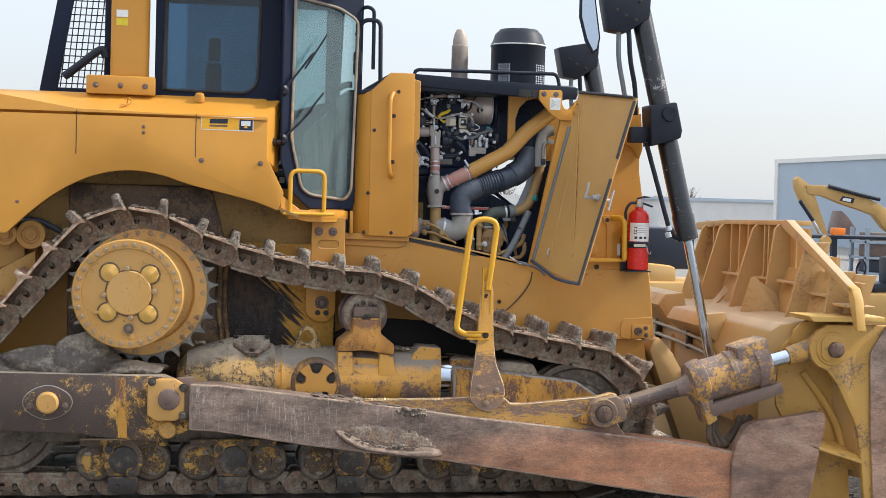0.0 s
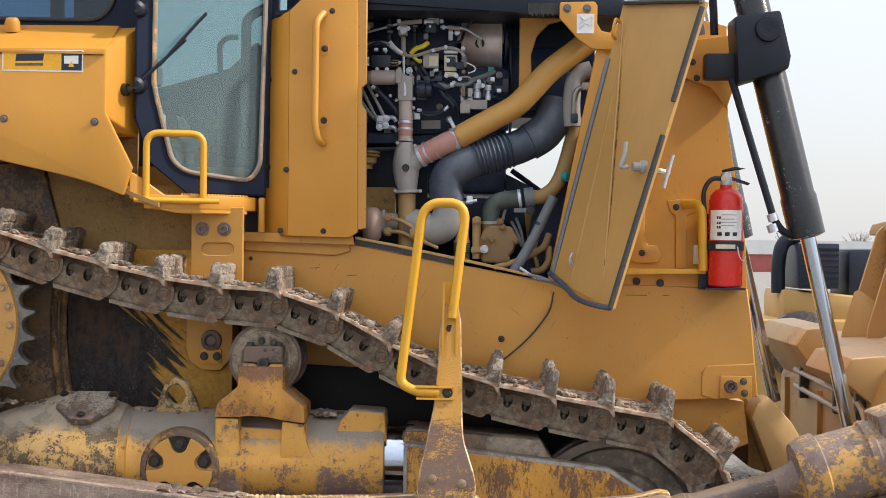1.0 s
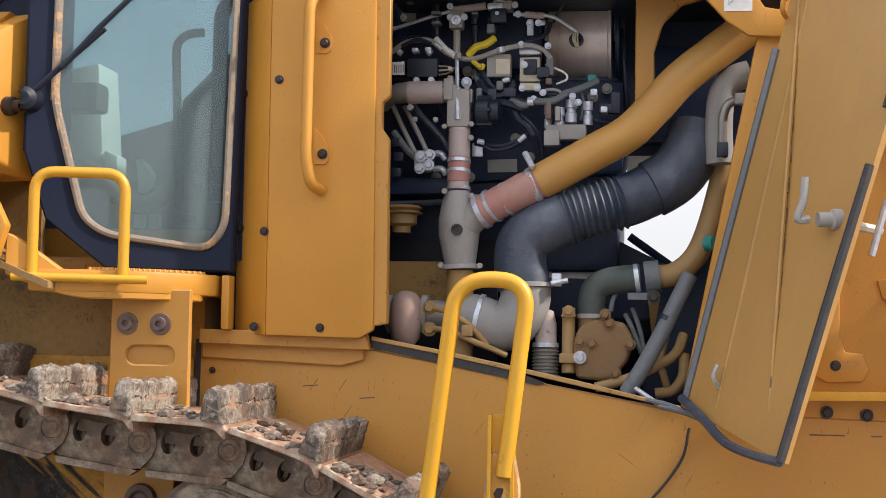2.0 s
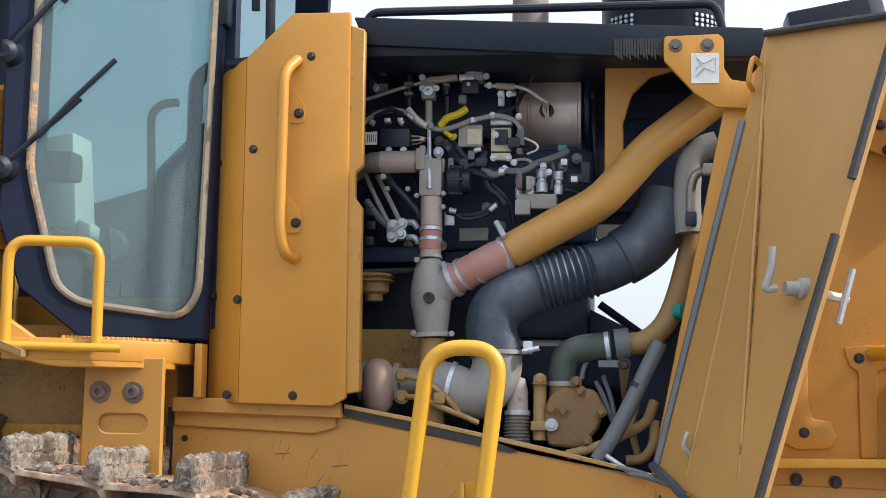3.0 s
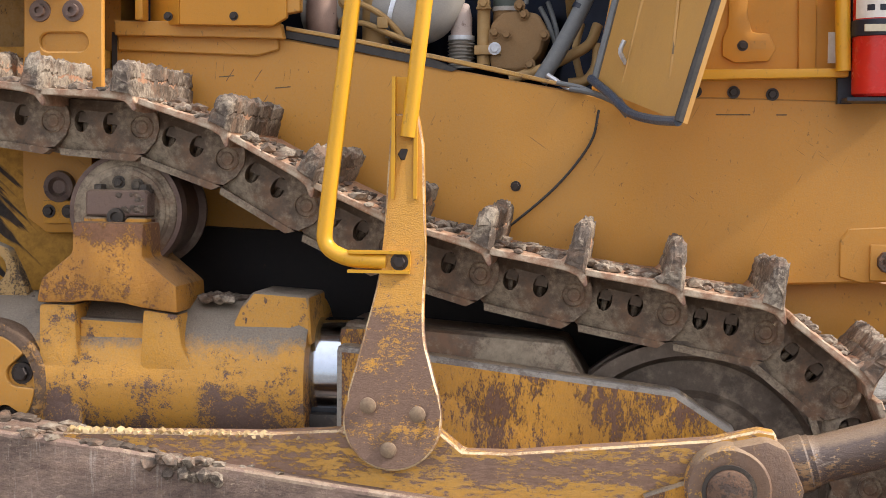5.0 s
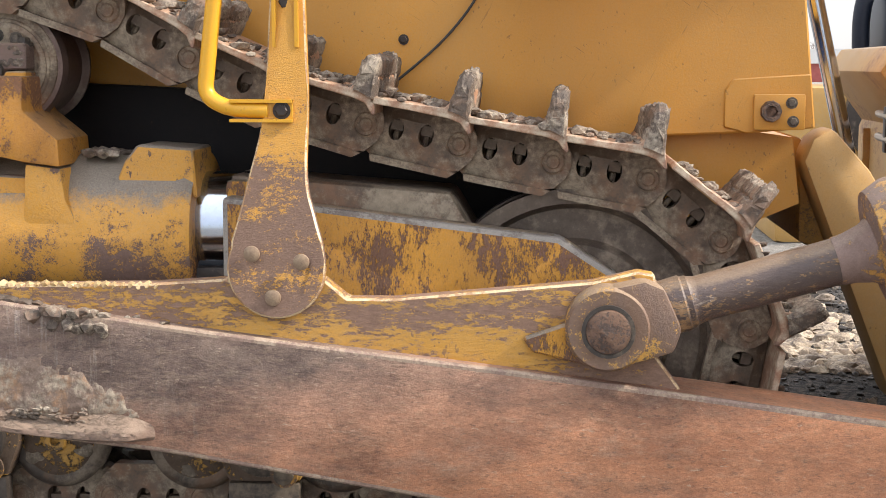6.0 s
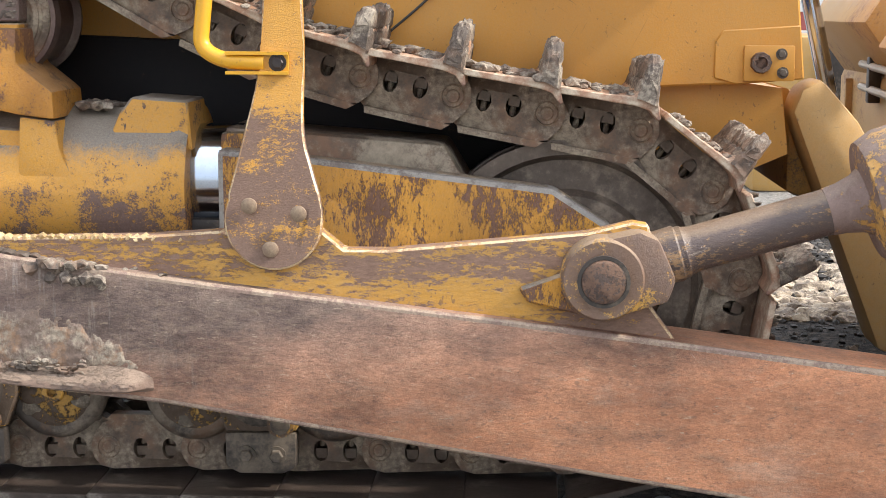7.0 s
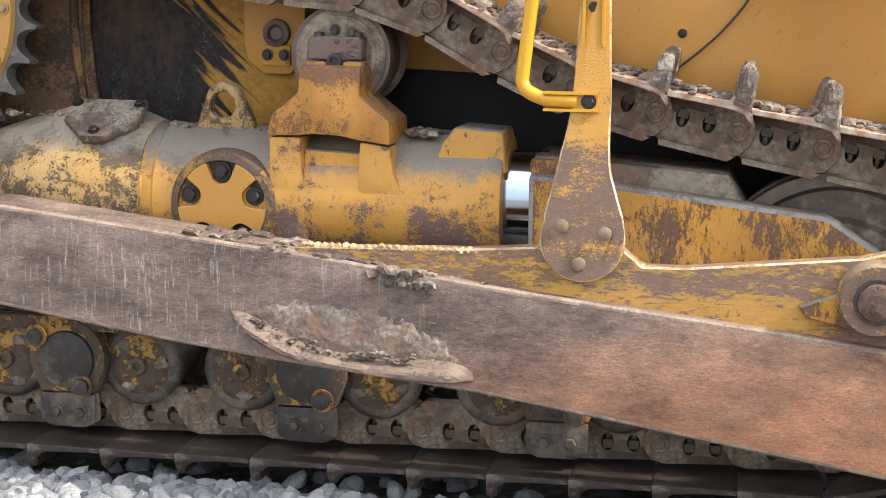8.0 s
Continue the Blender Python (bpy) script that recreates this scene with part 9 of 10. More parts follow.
    part("down_hose", tube([(-0.204, -0.481, 2.550), (-0.206, -0.489, 2.470)], 0.0365, seg=22), red_hose, en, "faded red silicone sleeve")
    for p0, p1 in (((-0.205, -0.484, 2.542), (-0.205, -0.486, 2.531)), ((-0.205, -0.484, 2.509), (-0.205, -0.486, 2.498)), ((-0.204, -0.484, 2.454), (-0.204, -0.486, 2.443))):
        part("hose_clamp", tube([p0, p1], 0.0385, seg=22), steel, en, "steel hose clamp")
    # fuel block on the right
    block((0.134, -0.420, 2.637), 0.13, 0.05, 0.06, cast, "fuel_block", "cast fuel block", 0.008)
    block((0.089, -0.430, 2.617), 0.05, 0.05, 0.06, cast, "fuel_block_foot")
    for p, r in ((Vector((0.149, -0.430, 2.714)), 0.019), (Vector((0.203, -0.430, 2.706)), 0.015), (Vector((0.075, -0.430, 2.695)), 0.013), (Vector((0.112, -0.430, 2.688)), 0.016)):
        p = p.copy()
        part("fuel_cartridge", lathe([(0, r), (0.03, r), (0.034, r * 0.8), (0.045, r * 0.75), (0.048, r * 1.05), (0.075, r * 1.05)], p - Vector((0, 0, 0.045)), (0, 0, 1), seg=16), steel, en, "steel fuel cartridge")
    part("name_plate", prism([(-0.135, 2.567), (-0.134, 2.525), (-0.036, 2.527), (-0.037, 2.570)], -0.292, -0.286), cast, en, "grey blank name plate")
    block((-0.324, -0.440, 2.543), 0.06, 0.066, 0.05, cast, "hose_manifold", "cast hose manifold")
    for at in ((-0.332, -0.465, 2.556), (-0.305, -0.465, 2.528), (-0.335, -0.465, 2.517), (-0.302, -0.465, 2.562)):
        part("hose_nut", bolt(at, 0.012, 0.016), steel, en)
    for p0, p1, p2 in (((-0.291, -0.450, 2.567), (-0.268, -0.460, 2.566), (-0.253, -0.455, 2.548)), ((-0.287, -0.450, 2.518), (-0.263, -0.460, 2.516), (-0.249, -0.455, 2.498))):
        part("hose_fitting", tube(smooth_path([p0, p1, p2], 4), 0.0105, seg=10), steel, en)
    for at in ((-0.418, -0.420, 2.606), (-0.410, -0.420, 2.559), (-0.416, -0.420, 2.508)):
        block(at, 0.03, 0.03, 0.04, ink, "side_plug")
    block((-0.153, -0.420, 2.583), 0.035, 0.045, 0.012, steel, "cable_clip")
    block((0.215, -0.420, 2.808), 0.03, 0.035, 0.02, teal, "teal_plug")
    block((0.261, -0.400, 2.718), 0.05, 0.03, 0.03, ink, "relay")
    block((0.290, -0.400, 2.736), 0.03, 0.07, 0.03, ink, "relay")
    for at in ((-0.419, -0.310, 2.488), (-0.453, -0.310, 2.469), (-0.205, -0.310, 2.861), (-0.177, -0.310, 2.851), (-0.041, -0.310, 2.636), (-0.191, -0.310, 2.507), (-0.305, -0.310, 2.507), (0.007, -0.310, 2.573), (0.211, -0.310, 2.772), (0.258, -0.310, 2.800)):
        part("bolt", bolt(at, 0.012, 0.014), cast, en)
    # cast charge-air elbow with branch
    el = part("charge_elbow", lathe([(0, 0.036), (0.03, 0.05), (0.09, 0.064), (0.14, 0.066), (0.2, 0.056), (0.235, 0.05), (0.236, 0.066), (0.25, 0.066), (0.25, 0.04)], Vector((-0.207, -0.490, 2.441)), Vector((-0.194, -0.490, 2.195)) - Vector((-0.207, -0.490, 2.441)), seg=30), cast, en, "dusty cast charge-air elbow")
    part("branch", tube([(-0.187, -0.500, 2.324), (-0.120, -0.510, 2.384)], lambda t: 0.05 - 0.004 * t, seg=22), cast, en)
    part("elbow_plug", lathe([(0, 0.019), (0.01, 0.018), (0.01, 0.01), (0.004, 0.009), (0.004, 0)], (-0.198, -0.556, 2.313), (0, -1, 0), seg=14), bolt_dark, en)
    part("elbow_foot", tube([(-0.194, -0.490, 2.186), (-0.192, -0.500, 1.908)], 0.043, seg=20), tan_pipe, en, "tan coolant pipe")
    for at in ((-0.250, -0.530, 2.201), (-0.126, -0.530, 2.201), (-0.242, -0.530, 2.436), (-0.155, -0.530, 2.422)):
        part("bolt", bolt(at, 0.01, 0.012, washer=False), cast, en)
    part("red_hose", tube([(-0.138, -0.510, 2.368), (-0.093, -0.515, 2.391), (0.015, -0.520, 2.445), (0.062, -0.525, 2.468)], lambda t: 0.053 + 0.003 * math.sin(t * 30), seg=26), red_hose, en, "faded red silicone hose")
    for p0, p1, rr in (((-0.132, -0.513, 2.371), (-0.118, -0.516, 2.378), 0.058), ((-0.096, -0.513, 2.390), (-0.087, -0.516, 2.395), 0.0565), ((-0.046, -0.513, 2.413), (-0.039, -0.516, 2.416), 0.0565), ((0.036, -0.513, 2.455), (0.054, -0.516, 2.463), 0.06)):
        part("hose_clamp", tube([p0, p1], rr, seg=26), steel, en, "steel hose clamp")
    part("clamp_screw", tube([(0.013, -0.550, 2.556), (0.041, -0.580, 2.506)], 0.01, seg=8), steel, en)
    part("charge_pipe", tube(smooth_path([(0.058, -0.525, 2.466), (0.141, -0.530, 2.512), (0.238, -0.530, 2.566), (0.336, -0.530, 2.623), (0.415, -0.530, 2.702), (0.495, -0.530, 2.790), (0.600, -0.520, 2.875), (0.74, -0.500, 2.985)], 6), 0.0575, seg=30), paint_pipe, en, "thick dusty yellow charge-air pipe")
    # black intake boot with bellows
    path = smooth_path([(0.013, -0.500, 2.138), (-0.002, -0.500, 2.213), (0.012, -0.500, 2.281), (0.069, -0.500, 2.326), (0.157, -0.490, 2.364), (0.264, -0.480, 2.396), (0.371, -0.460, 2.434), (0.479, -0.440, 2.500), (0.533, -0.420, 2.585), (0.548, -0.400, 2.652)], 44)
    part("intake_boot", tube(path, lambda t: 0.084 + (0.0055 * math.cos((t - 0.42) * 2 * math.pi / 0.0205) if 0.42 < t < 0.605 else 0.0) + (0.008 if t > 0.7 else 0), seg=32), rubber, en, "black ribbed rubber intake boot")
    part("boot_clamp", tube([(0.013, -0.500, 2.152), (0.013, -0.500, 2.138)], 0.09, seg=30), cast, en, "worn steel band clamp")
    block((0.117, -0.530, 2.159), 0.03, 0.04, 0.05, steel, "clamp_bolt_block")
    part("clamp_bolt", tube([(0.101, -0.560, 2.146), (0.153, -0.560, 2.157)], 0.008, seg=8), steel, en)
    part("turbo_elbow", tube(smooth_path([(0.017, -0.500, 2.138), (0.014, -0.500, 2.088), (-0.014, -0.500, 2.031), (-0.069, -0.490, 2.010), (-0.137, -0.480, 2.031), (-0.183, -0.470, 2.038)], 8), 0.08, seg=30), grey_cast, en, "grey cast turbo inlet elbow")
    part("elbow_clamp", tube([(-0.128, -0.480, 2.027), (-0.142, -0.480, 2.030)], 0.087, seg=30), steel, en, "steel band clamp")
    tb = part("turbo_housing", lathe([(0, 0.03), (0.02, 0.047), (0.06, 0.052), (0.11, 0.052), (0.14, 0.047), (0.158, 0.036), (0.168, 0.02), (0.171, 0)], Vector((-0.364, -0.505, 1.95)), (0, 0, 1), seg=32), pink_dots, en, "pink primed capsule with bare spots")
    for at in ((-0.422, -0.460, 2.046), (-0.309, -0.460, 2.047)):
        part("turbo_ring", lathe([(0, 0.05), (0.004, 0.062), (0.022, 0.062), (0.026, 0.05)], Vector(at) - Vector((0.012, 0, 0)), (1, 0, 0), seg=28), cast, en, "grey clamp ring")
    part("turbo_core", cyl((-0.437, -0.460, 2.046), (-0.166, -0.460, 2.049), 0.045, seg=24), cast, en)
    for pts in ([(-0.283, -0.540, 2.066), (-0.226, -0.560, 2.055), (-0.162, -0.570, 2.021), (-0.118, -0.560, 1.979), (-0.098, -0.550, 1.952)], [(-0.282, -0.540, 1.999), (-0.221, -0.560, 1.996), (-0.152, -0.570, 1.968), (-0.082, -0.560, 1.941), (-0.038, -0.540, 1.921)]):
        part("oil_line", tube(smooth_path(pts, 6), 0.0095, seg=10), tan_pipe, en, "tan steel oil line")
        part("line_nut", bolt(Vector(pts[0]), 0.016, 0.018), tan_pipe, en)
    block((-0.157, -0.580, 1.996), 0.035, 0.035, 0.012, tan_pipe, "line_clip")
    # lower right group
    part("drain_elbow", tube(smooth_path([(0.224, -0.450, 2.042), (0.222, -0.450, 2.092), (0.236, -0.450, 2.137), (0.282, -0.450, 2.161), (0.375, -0.450, 2.172)], 7), 0.044, seg=24), green_hose, en, "dark green coolant hose")
    part("hose_clamp", tube([(0.357, -0.450, 2.168), (0.371, -0.450, 2.170)], 0.048, seg=24), steel, en)
    part("pipe_band", tube([(0.389, -0.450, 2.172), (0.435, -0.450, 2.178)], 0.052, seg=24), grey_hose, en, "grey band")
    part("band_tab", prism([(0.336, 2.123), (0.337, 2.102), (0.428, 2.102), (0.428, 2.124)], -0.5, -0.47), grey_hose, en)
    part("bolt", bolt((0.417, -0.500, 2.111), 0.015, 0.014), bolt_dark, en)
    part("coolant_pipe", tube(smooth_path([(0.425, -0.450, 2.176), (0.478, -0.450, 2.184), (0.531, -0.450, 2.223), (0.567, -0.440, 2.283), (0.600, -0.430, 2.383), (0.631, -0.420, 2.511), (0.644, -0.420, 2.584)], 7), 0.037, seg=22), tan_pipe, en, "tan curved coolant pipe")
    part("pipe_ring", tube([(0.197, -0.450, 2.053), (0.250, -0.450, 2.053)], 0.01, seg=8), steel, en)
    part("hose_ring", tube([(0.224, -0.450, 2.056), (0.224, -0.450, 2.042)], 0.05, seg=24), cast, en)
    pump = part("coolant_pump", prism([(0.178, 2.001), (0.169, 1.948), (0.179, 1.852), (0.284, 1.845), (0.337, 1.907), (0.358, 1.977), (0.328, 2.029), (0.266, 2.041), (0.213, 2.033)], -0.52, -0.3), tan_cast, en, "tan cast coolant pump", width=0.02, seg=3)
    for at in ((0.228, -0.520, 1.963), (0.281, -0.520, 2.026), (0.346, -0.520, 1.962), (0.302, -0.520, 1.871), (0.191, -0.520, 1.969), (0.268, -0.520, 2.054)):
        part("bolt", bolt(at, 0.0125, 0.02), tan_cast, en)
    part("pump_neck", cyl((0.224, -0.450, 2.003), (0.224, -0.450, 2.056), 0.045, seg=22), tan_cast, en)
    part("standpipe", tube([(0.152, -0.480, 2.073), (0.154, -0.500, 1.869)], 0.021, seg=14), tan_pipe, en, "tan standpipe")
    part("pipe_flange", prism([(0.129, 2.044), (0.143, 2.074), (0.164, 2.075), (0.179, 2.045)], -0.52, -0.49), tan_pipe, en, width=0.004)
    part("bolt", bolt((0.154, -0.520, 2.062), 0.013, 0.012), tan_pipe, en)
    part("pipe_clamp", prism([(0.127, 1.930), (0.127, 1.900), (0.212, 1.901), (0.211, 1.931)], -0.53, -0.5), tan_pipe, en, width=0.004)
    part("bolt", bolt((0.192, -0.530, 1.919), 0.014, 0.012), steel, en)
    part("pink_riser", lathe([(0, 0.034), (0.06, 0.034), (0.1, 0.024), (0.11, 0)], Vector((0.081, -0.480, 1.962)), (0, 0, 1), seg=20), pink, en, "pink primed riser")
    part("riser_band", tube([(0.081, -0.480, 1.963), (0.081, -0.480, 1.949)], 0.042, seg=20), steel, en)
    part("bellows", tube([Vector((0.081, -0.480, 1.947)).lerp(Vector((0.082, -0.480, 1.859)), i / 40) for i in range(41)], lambda t: 0.041 + 0.004 * math.cos(t * 2 * math.pi * 8), seg=22), steel_pipe, en, "steel bellows")
    part("grey_hose", tube(smooth_path([(0.528, -0.550, 2.178), (0.490, -0.560, 2.099), (0.441, -0.570, 1.994), (0.390, -0.580, 1.898), (0.338, -0.580, 1.812)], 6), 0.0255, seg=16), grey_hose, en, "grey rubber hose")
    part("hose_tie", tube([(0.464, -0.563, 2.048), (0.457, -0.564, 2.034)], 0.0275, seg=16), ink, en)
    for pts, r in (([(0.241, -0.500, 1.826), (0.337, -0.520, 1.854), (0.424, -0.520, 1.895), (0.486, -0.500, 1.935), (0.512, -0.480, 1.997)], 0.017), ([(0.424, -0.500, 1.812), (0.477, -0.500, 1.821), (0.508, -0.500, 1.865), (0.512, -0.480, 1.935)], 0.017), ([(0.460, -0.450, 1.829), (0.442, -0.450, 1.917), (0.460, -0.450, 2.005)], 0.012)):
        part("tan_line", tube(smooth_path(pts, 6), r, seg=12), tan_pipe, en, "tan steel line")
    for pts in ([(0.327, -0.420, 2.058), (0.354, -0.440, 2.005), (0.380, -0.440, 1.934)], [(0.350, -0.410, 2.077), (0.375, -0.430, 2.005), (0.393, -0.430, 1.916)], [(0.283, -0.460, 2.066), (0.290, -0.460, 2.101), (0.300, -0.440, 2.120)]):
        part("thin_hose", tube(smooth_path(pts, 5), 0.008, seg=8), grey_hose, en)
    part("yellow_post", prism([(0.398, 2.104), (0.426, 1.844), (0.463, 1.844), (0.467, 2.105)], -0.25, -0.2), paint_dusty, en)
    part("teal_cap", lathe([(0, 0.024), (0.03, 0.024), (0.034, 0)], Vector((0.580, -0.470, 2.281)), (0.8, -0.6, 0), seg=14), teal, en, "teal hose cap")
    part("support_rod", tube([(0.364, -0.640, 1.830), (0.487, -0.660, 1.749)], 0.008, seg=8), steel, en)
    # coolant tank pipes beside the door
    part("grey_pipe", tube(smooth_path([(0.708, -0.500, 2.811), (0.659, -0.500, 2.793), (0.623, -0.500, 2.744), (0.614, -0.500, 2.645), (0.619, -0.500, 2.528)], 7), 0.043, seg=22), grey_cast, en, "grey cast pipe bend")
    part("grey_tube", tube(rounded([(0.686, -0.560, 2.719), (0.637, -0.570, 2.708), (0.623, -0.570, 2.669), (0.621, -0.560, 2.538)], 0.02), 0.0145, seg=12), steel_pipe, en)
    block((0.679, -0.570, 2.719), 0.04, 0.035, 0.04, cast, "tube_joint")
    block((0.623, -0.570, 2.563), 0.034, 0.045, 0.034, ink, "tube_nut")
    # fan belt pulley
    part("pulley", lathe([(0, 0.055), (0.01, 0.07), (0.016, 0.055), (0.026, 0.07), (0.032, 0.05), (0.06, 0.05), (0.07, 0.03), (0.09, 0.03)], Vector((-0.402, -0.400, 2.403)), (0, 0, -1), seg=26), tan_pipe, en, "tan belt pulley")
    part("fan_belt", tube([(-0.459, -0.400, 2.406), (-0.184, -0.360, 2.422), (0.261, -0.360, 2.464)], 0.012, seg=8), ink, en)


steel_pipe = painted("dull_steel_pipe", (0.3, 0.29, 0.27), 0.4, 0.3, dust_colour=(0.35, 0.32, 0.28), metal=0.6)
tan_pipe = painted("dusty_tan_pipe", (0.36, 0.22, 0.08), 0.6, 0.5, dust_colour=(0.4, 0.3, 0.17))
tan_cast = painted("dusty_tan_casting", (0.25, 0.145, 0.06), 0.7, 0.5, dust_colour=(0.27, 0.19, 0.11), relief=0.5, film=0.4, film_colour=(0.17, 0.11, 0.06))
grey_cast = painted("grey_cast_aluminium", (0.27, 0.27, 0.265), 0.6, 0.4, dust_colour=(0.36, 0.34, 0.31), relief=0.3)
green_hose = painted("dark_green_rubber", (0.055, 0.075, 0.07), 0.6, 0.4, dust_colour=(0.16, 0.17, 0.15))
paint_pipe = painted("dusty_pipe_paint", (0.52, 0.265, 0.045), 0.5, 0.35, dust_colour=(0.45, 0.3, 0.16), film=0.3, film_colour=(0.44, 0.27, 0.12))
pink_dots = painted("pink_primer_with_spots", (0.44, 0.3, 0.25), 0.7, 0.5, dust_colour=(0.46, 0.38, 0.33), chip_colour=(0.05, 0.035, 0.03), specks=1.0)
build_engine()


# ---- yard behind the machine ----
cladding = plain("blue_grey_cladding", (0.36, 0.43, 0.51), 0.6, 0.0, 0.04, 0.4)
trim_white = plain("pale_trim", (0.7, 0.7, 0.68), 0.6)
brick_red = plain("red_cladding", (0.35, 0.09, 0.08), 0.7, 0.0, 0.15, 2)
pale_wall = plain("pale_wall", (0.6, 0.6, 0.6), 0.7, 0.0, 0.06, 1)
rack_blue = plain("grey_blue_steel", (0.25, 0.3, 0.36), 0.5, 0.2)
beacon = plain("orange_beacon", (0.8, 0.2, 0.02), 0.3)
blue_drum = plain("blue_plastic", (0.05, 0.2, 0.45), 0.5)
far_paint = painted("far_yellow_paint", (0.5, 0.29, 0.08), 0.55, 0.4)
twig = plain("bare_twigs", (0.16, 0.12, 0.1), 0.9)


def build_warehouse():
    w = thing("warehouse", "large pale blue-grey metal-clad warehouse with a low roof", "warehouse", (36, 50, 0))
    part("wall", box((36, 16, 0), (60, 81, 5.1)), cladding, w)
    part("roof_trim", box((35.9, 15.9, 5.08), (60.2, 81.2, 5.35)), trim_white, w, "pale roof edge trim")
    part("corner_trim", box((35.88, 80.6, 0), (36.1, 81.1, 5.1)), trim_white, w)
    part("vent_grille", box((35.9, 33.5, 4.0), (36.0, 35.5, 4.6)), rack_blue, w)
    return w


build_warehouse()


def build_low_sheds():
    a = thing("low_shed", "long low pale industrial shed far behind the yard", "shed", (42, 112, 0))
    part("wall", box((37.5, 110, 0), (56, 118, 2.6)), pale_wall, a)
    part("roof", box((37.3, 109.8, 2.6), (56.2, 118.2, 2.85)), cladding, a)
    part("roof_vent", cyl((51.5, 112, 2.8), (51.5, 112, 3.7), 0.22, seg=12), cladding, a)
    b = thing("red_shed", "low red and white shed at the far side of the yard", "shed", (30, 122, 0))
    part("wall", box((20, 120, 0), (37, 128, 1.5)), brick_red, b)
    part("roof", box((19.8, 119.8, 1.5), (37.2, 128.2, 2.7)), pale_wall, b)


build_low_sheds()


def build_excavator():
    e = thing("excavator", "yellow tracked excavator with raised boom and hanging bucket", "excavator", (25.5, 50, 0))
    y = 50.0
    part("boom", prism([(24.53, 3.25), (25.34, 3.27), (26.38, 3.01), (27.43, 2.75), (28.06, 2.47), (28.49, 2.19), (28.63, 1.22), (28.26, 1.45), (27.77, 2.02), (27.03, 2.25), (26.30, 2.45), (25.36, 2.79), (24.64, 2.86)], y - 0.25, y + 0.25), far_paint, e, "yellow arched boom", width=0.04)
    part("stick", prism([(24.06, 3.47), (24.21, 3.62), (24.73, 3.25), (25.00, 2.78), (25.40, 1.77), (25.69, 1.05), (25.38, 1.05), (24.89, 1.86), (24.35, 2.61), (24.12, 3.09)], y - 0.2, y + 0.2), far_paint, e, "yellow stick", width=0.04)
    part("stick_cylinder", tube([(24.25, y - 0.3, 2.56), (24.89, y - 0.3, 1.71)], 0.09, seg=10), black, e)
    part("stick_rod", tube([(24.89, y - 0.3, 1.71), (25.32, y - 0.3, 1.09)], 0.05, seg=10), steel, e)
    part("boom_cylinder", tube([(25.55, y - 0.3, 3.23), (26.9, y - 0.3, 2.92), (27.95, y - 0.3, 2.71)], 0.09, seg=10), black, e)
    part("logo_panel", prism([(26.23, 2.81), (26.81, 2.73), (26.73, 2.50), (26.09, 2.61)], y - 0.262, y - 0.252), ink, e, "dark maker's panel with pale mark")
    part("logo_mark", prism([(26.29, 2.74), (26.65, 2.69), (26.61, 2.56), (26.22, 2.63)], y - 0.272, y - 0.263), white, e)
    part("bucket", prism([(26.11, 2.18), (26.43, 1.90), (26.81, 1.42), (26.77, 1.13), (25.89, 1.06), (25.93, 1.40)], y - 0.5, y + 0.5), brown_steel, e, "grey-brown bucket", width=0.04)
    part("body", box((29.2, y - 1.2, 0.9), (32.5, y + 1.2, 2.3)), far_paint, e, width=0.1)
    part("undercarriage", box((28.6, y - 1.4, 0.0), (32.6, y + 1.4, 0.85)), dark_steel, e, width=0.2)


build_excavator()


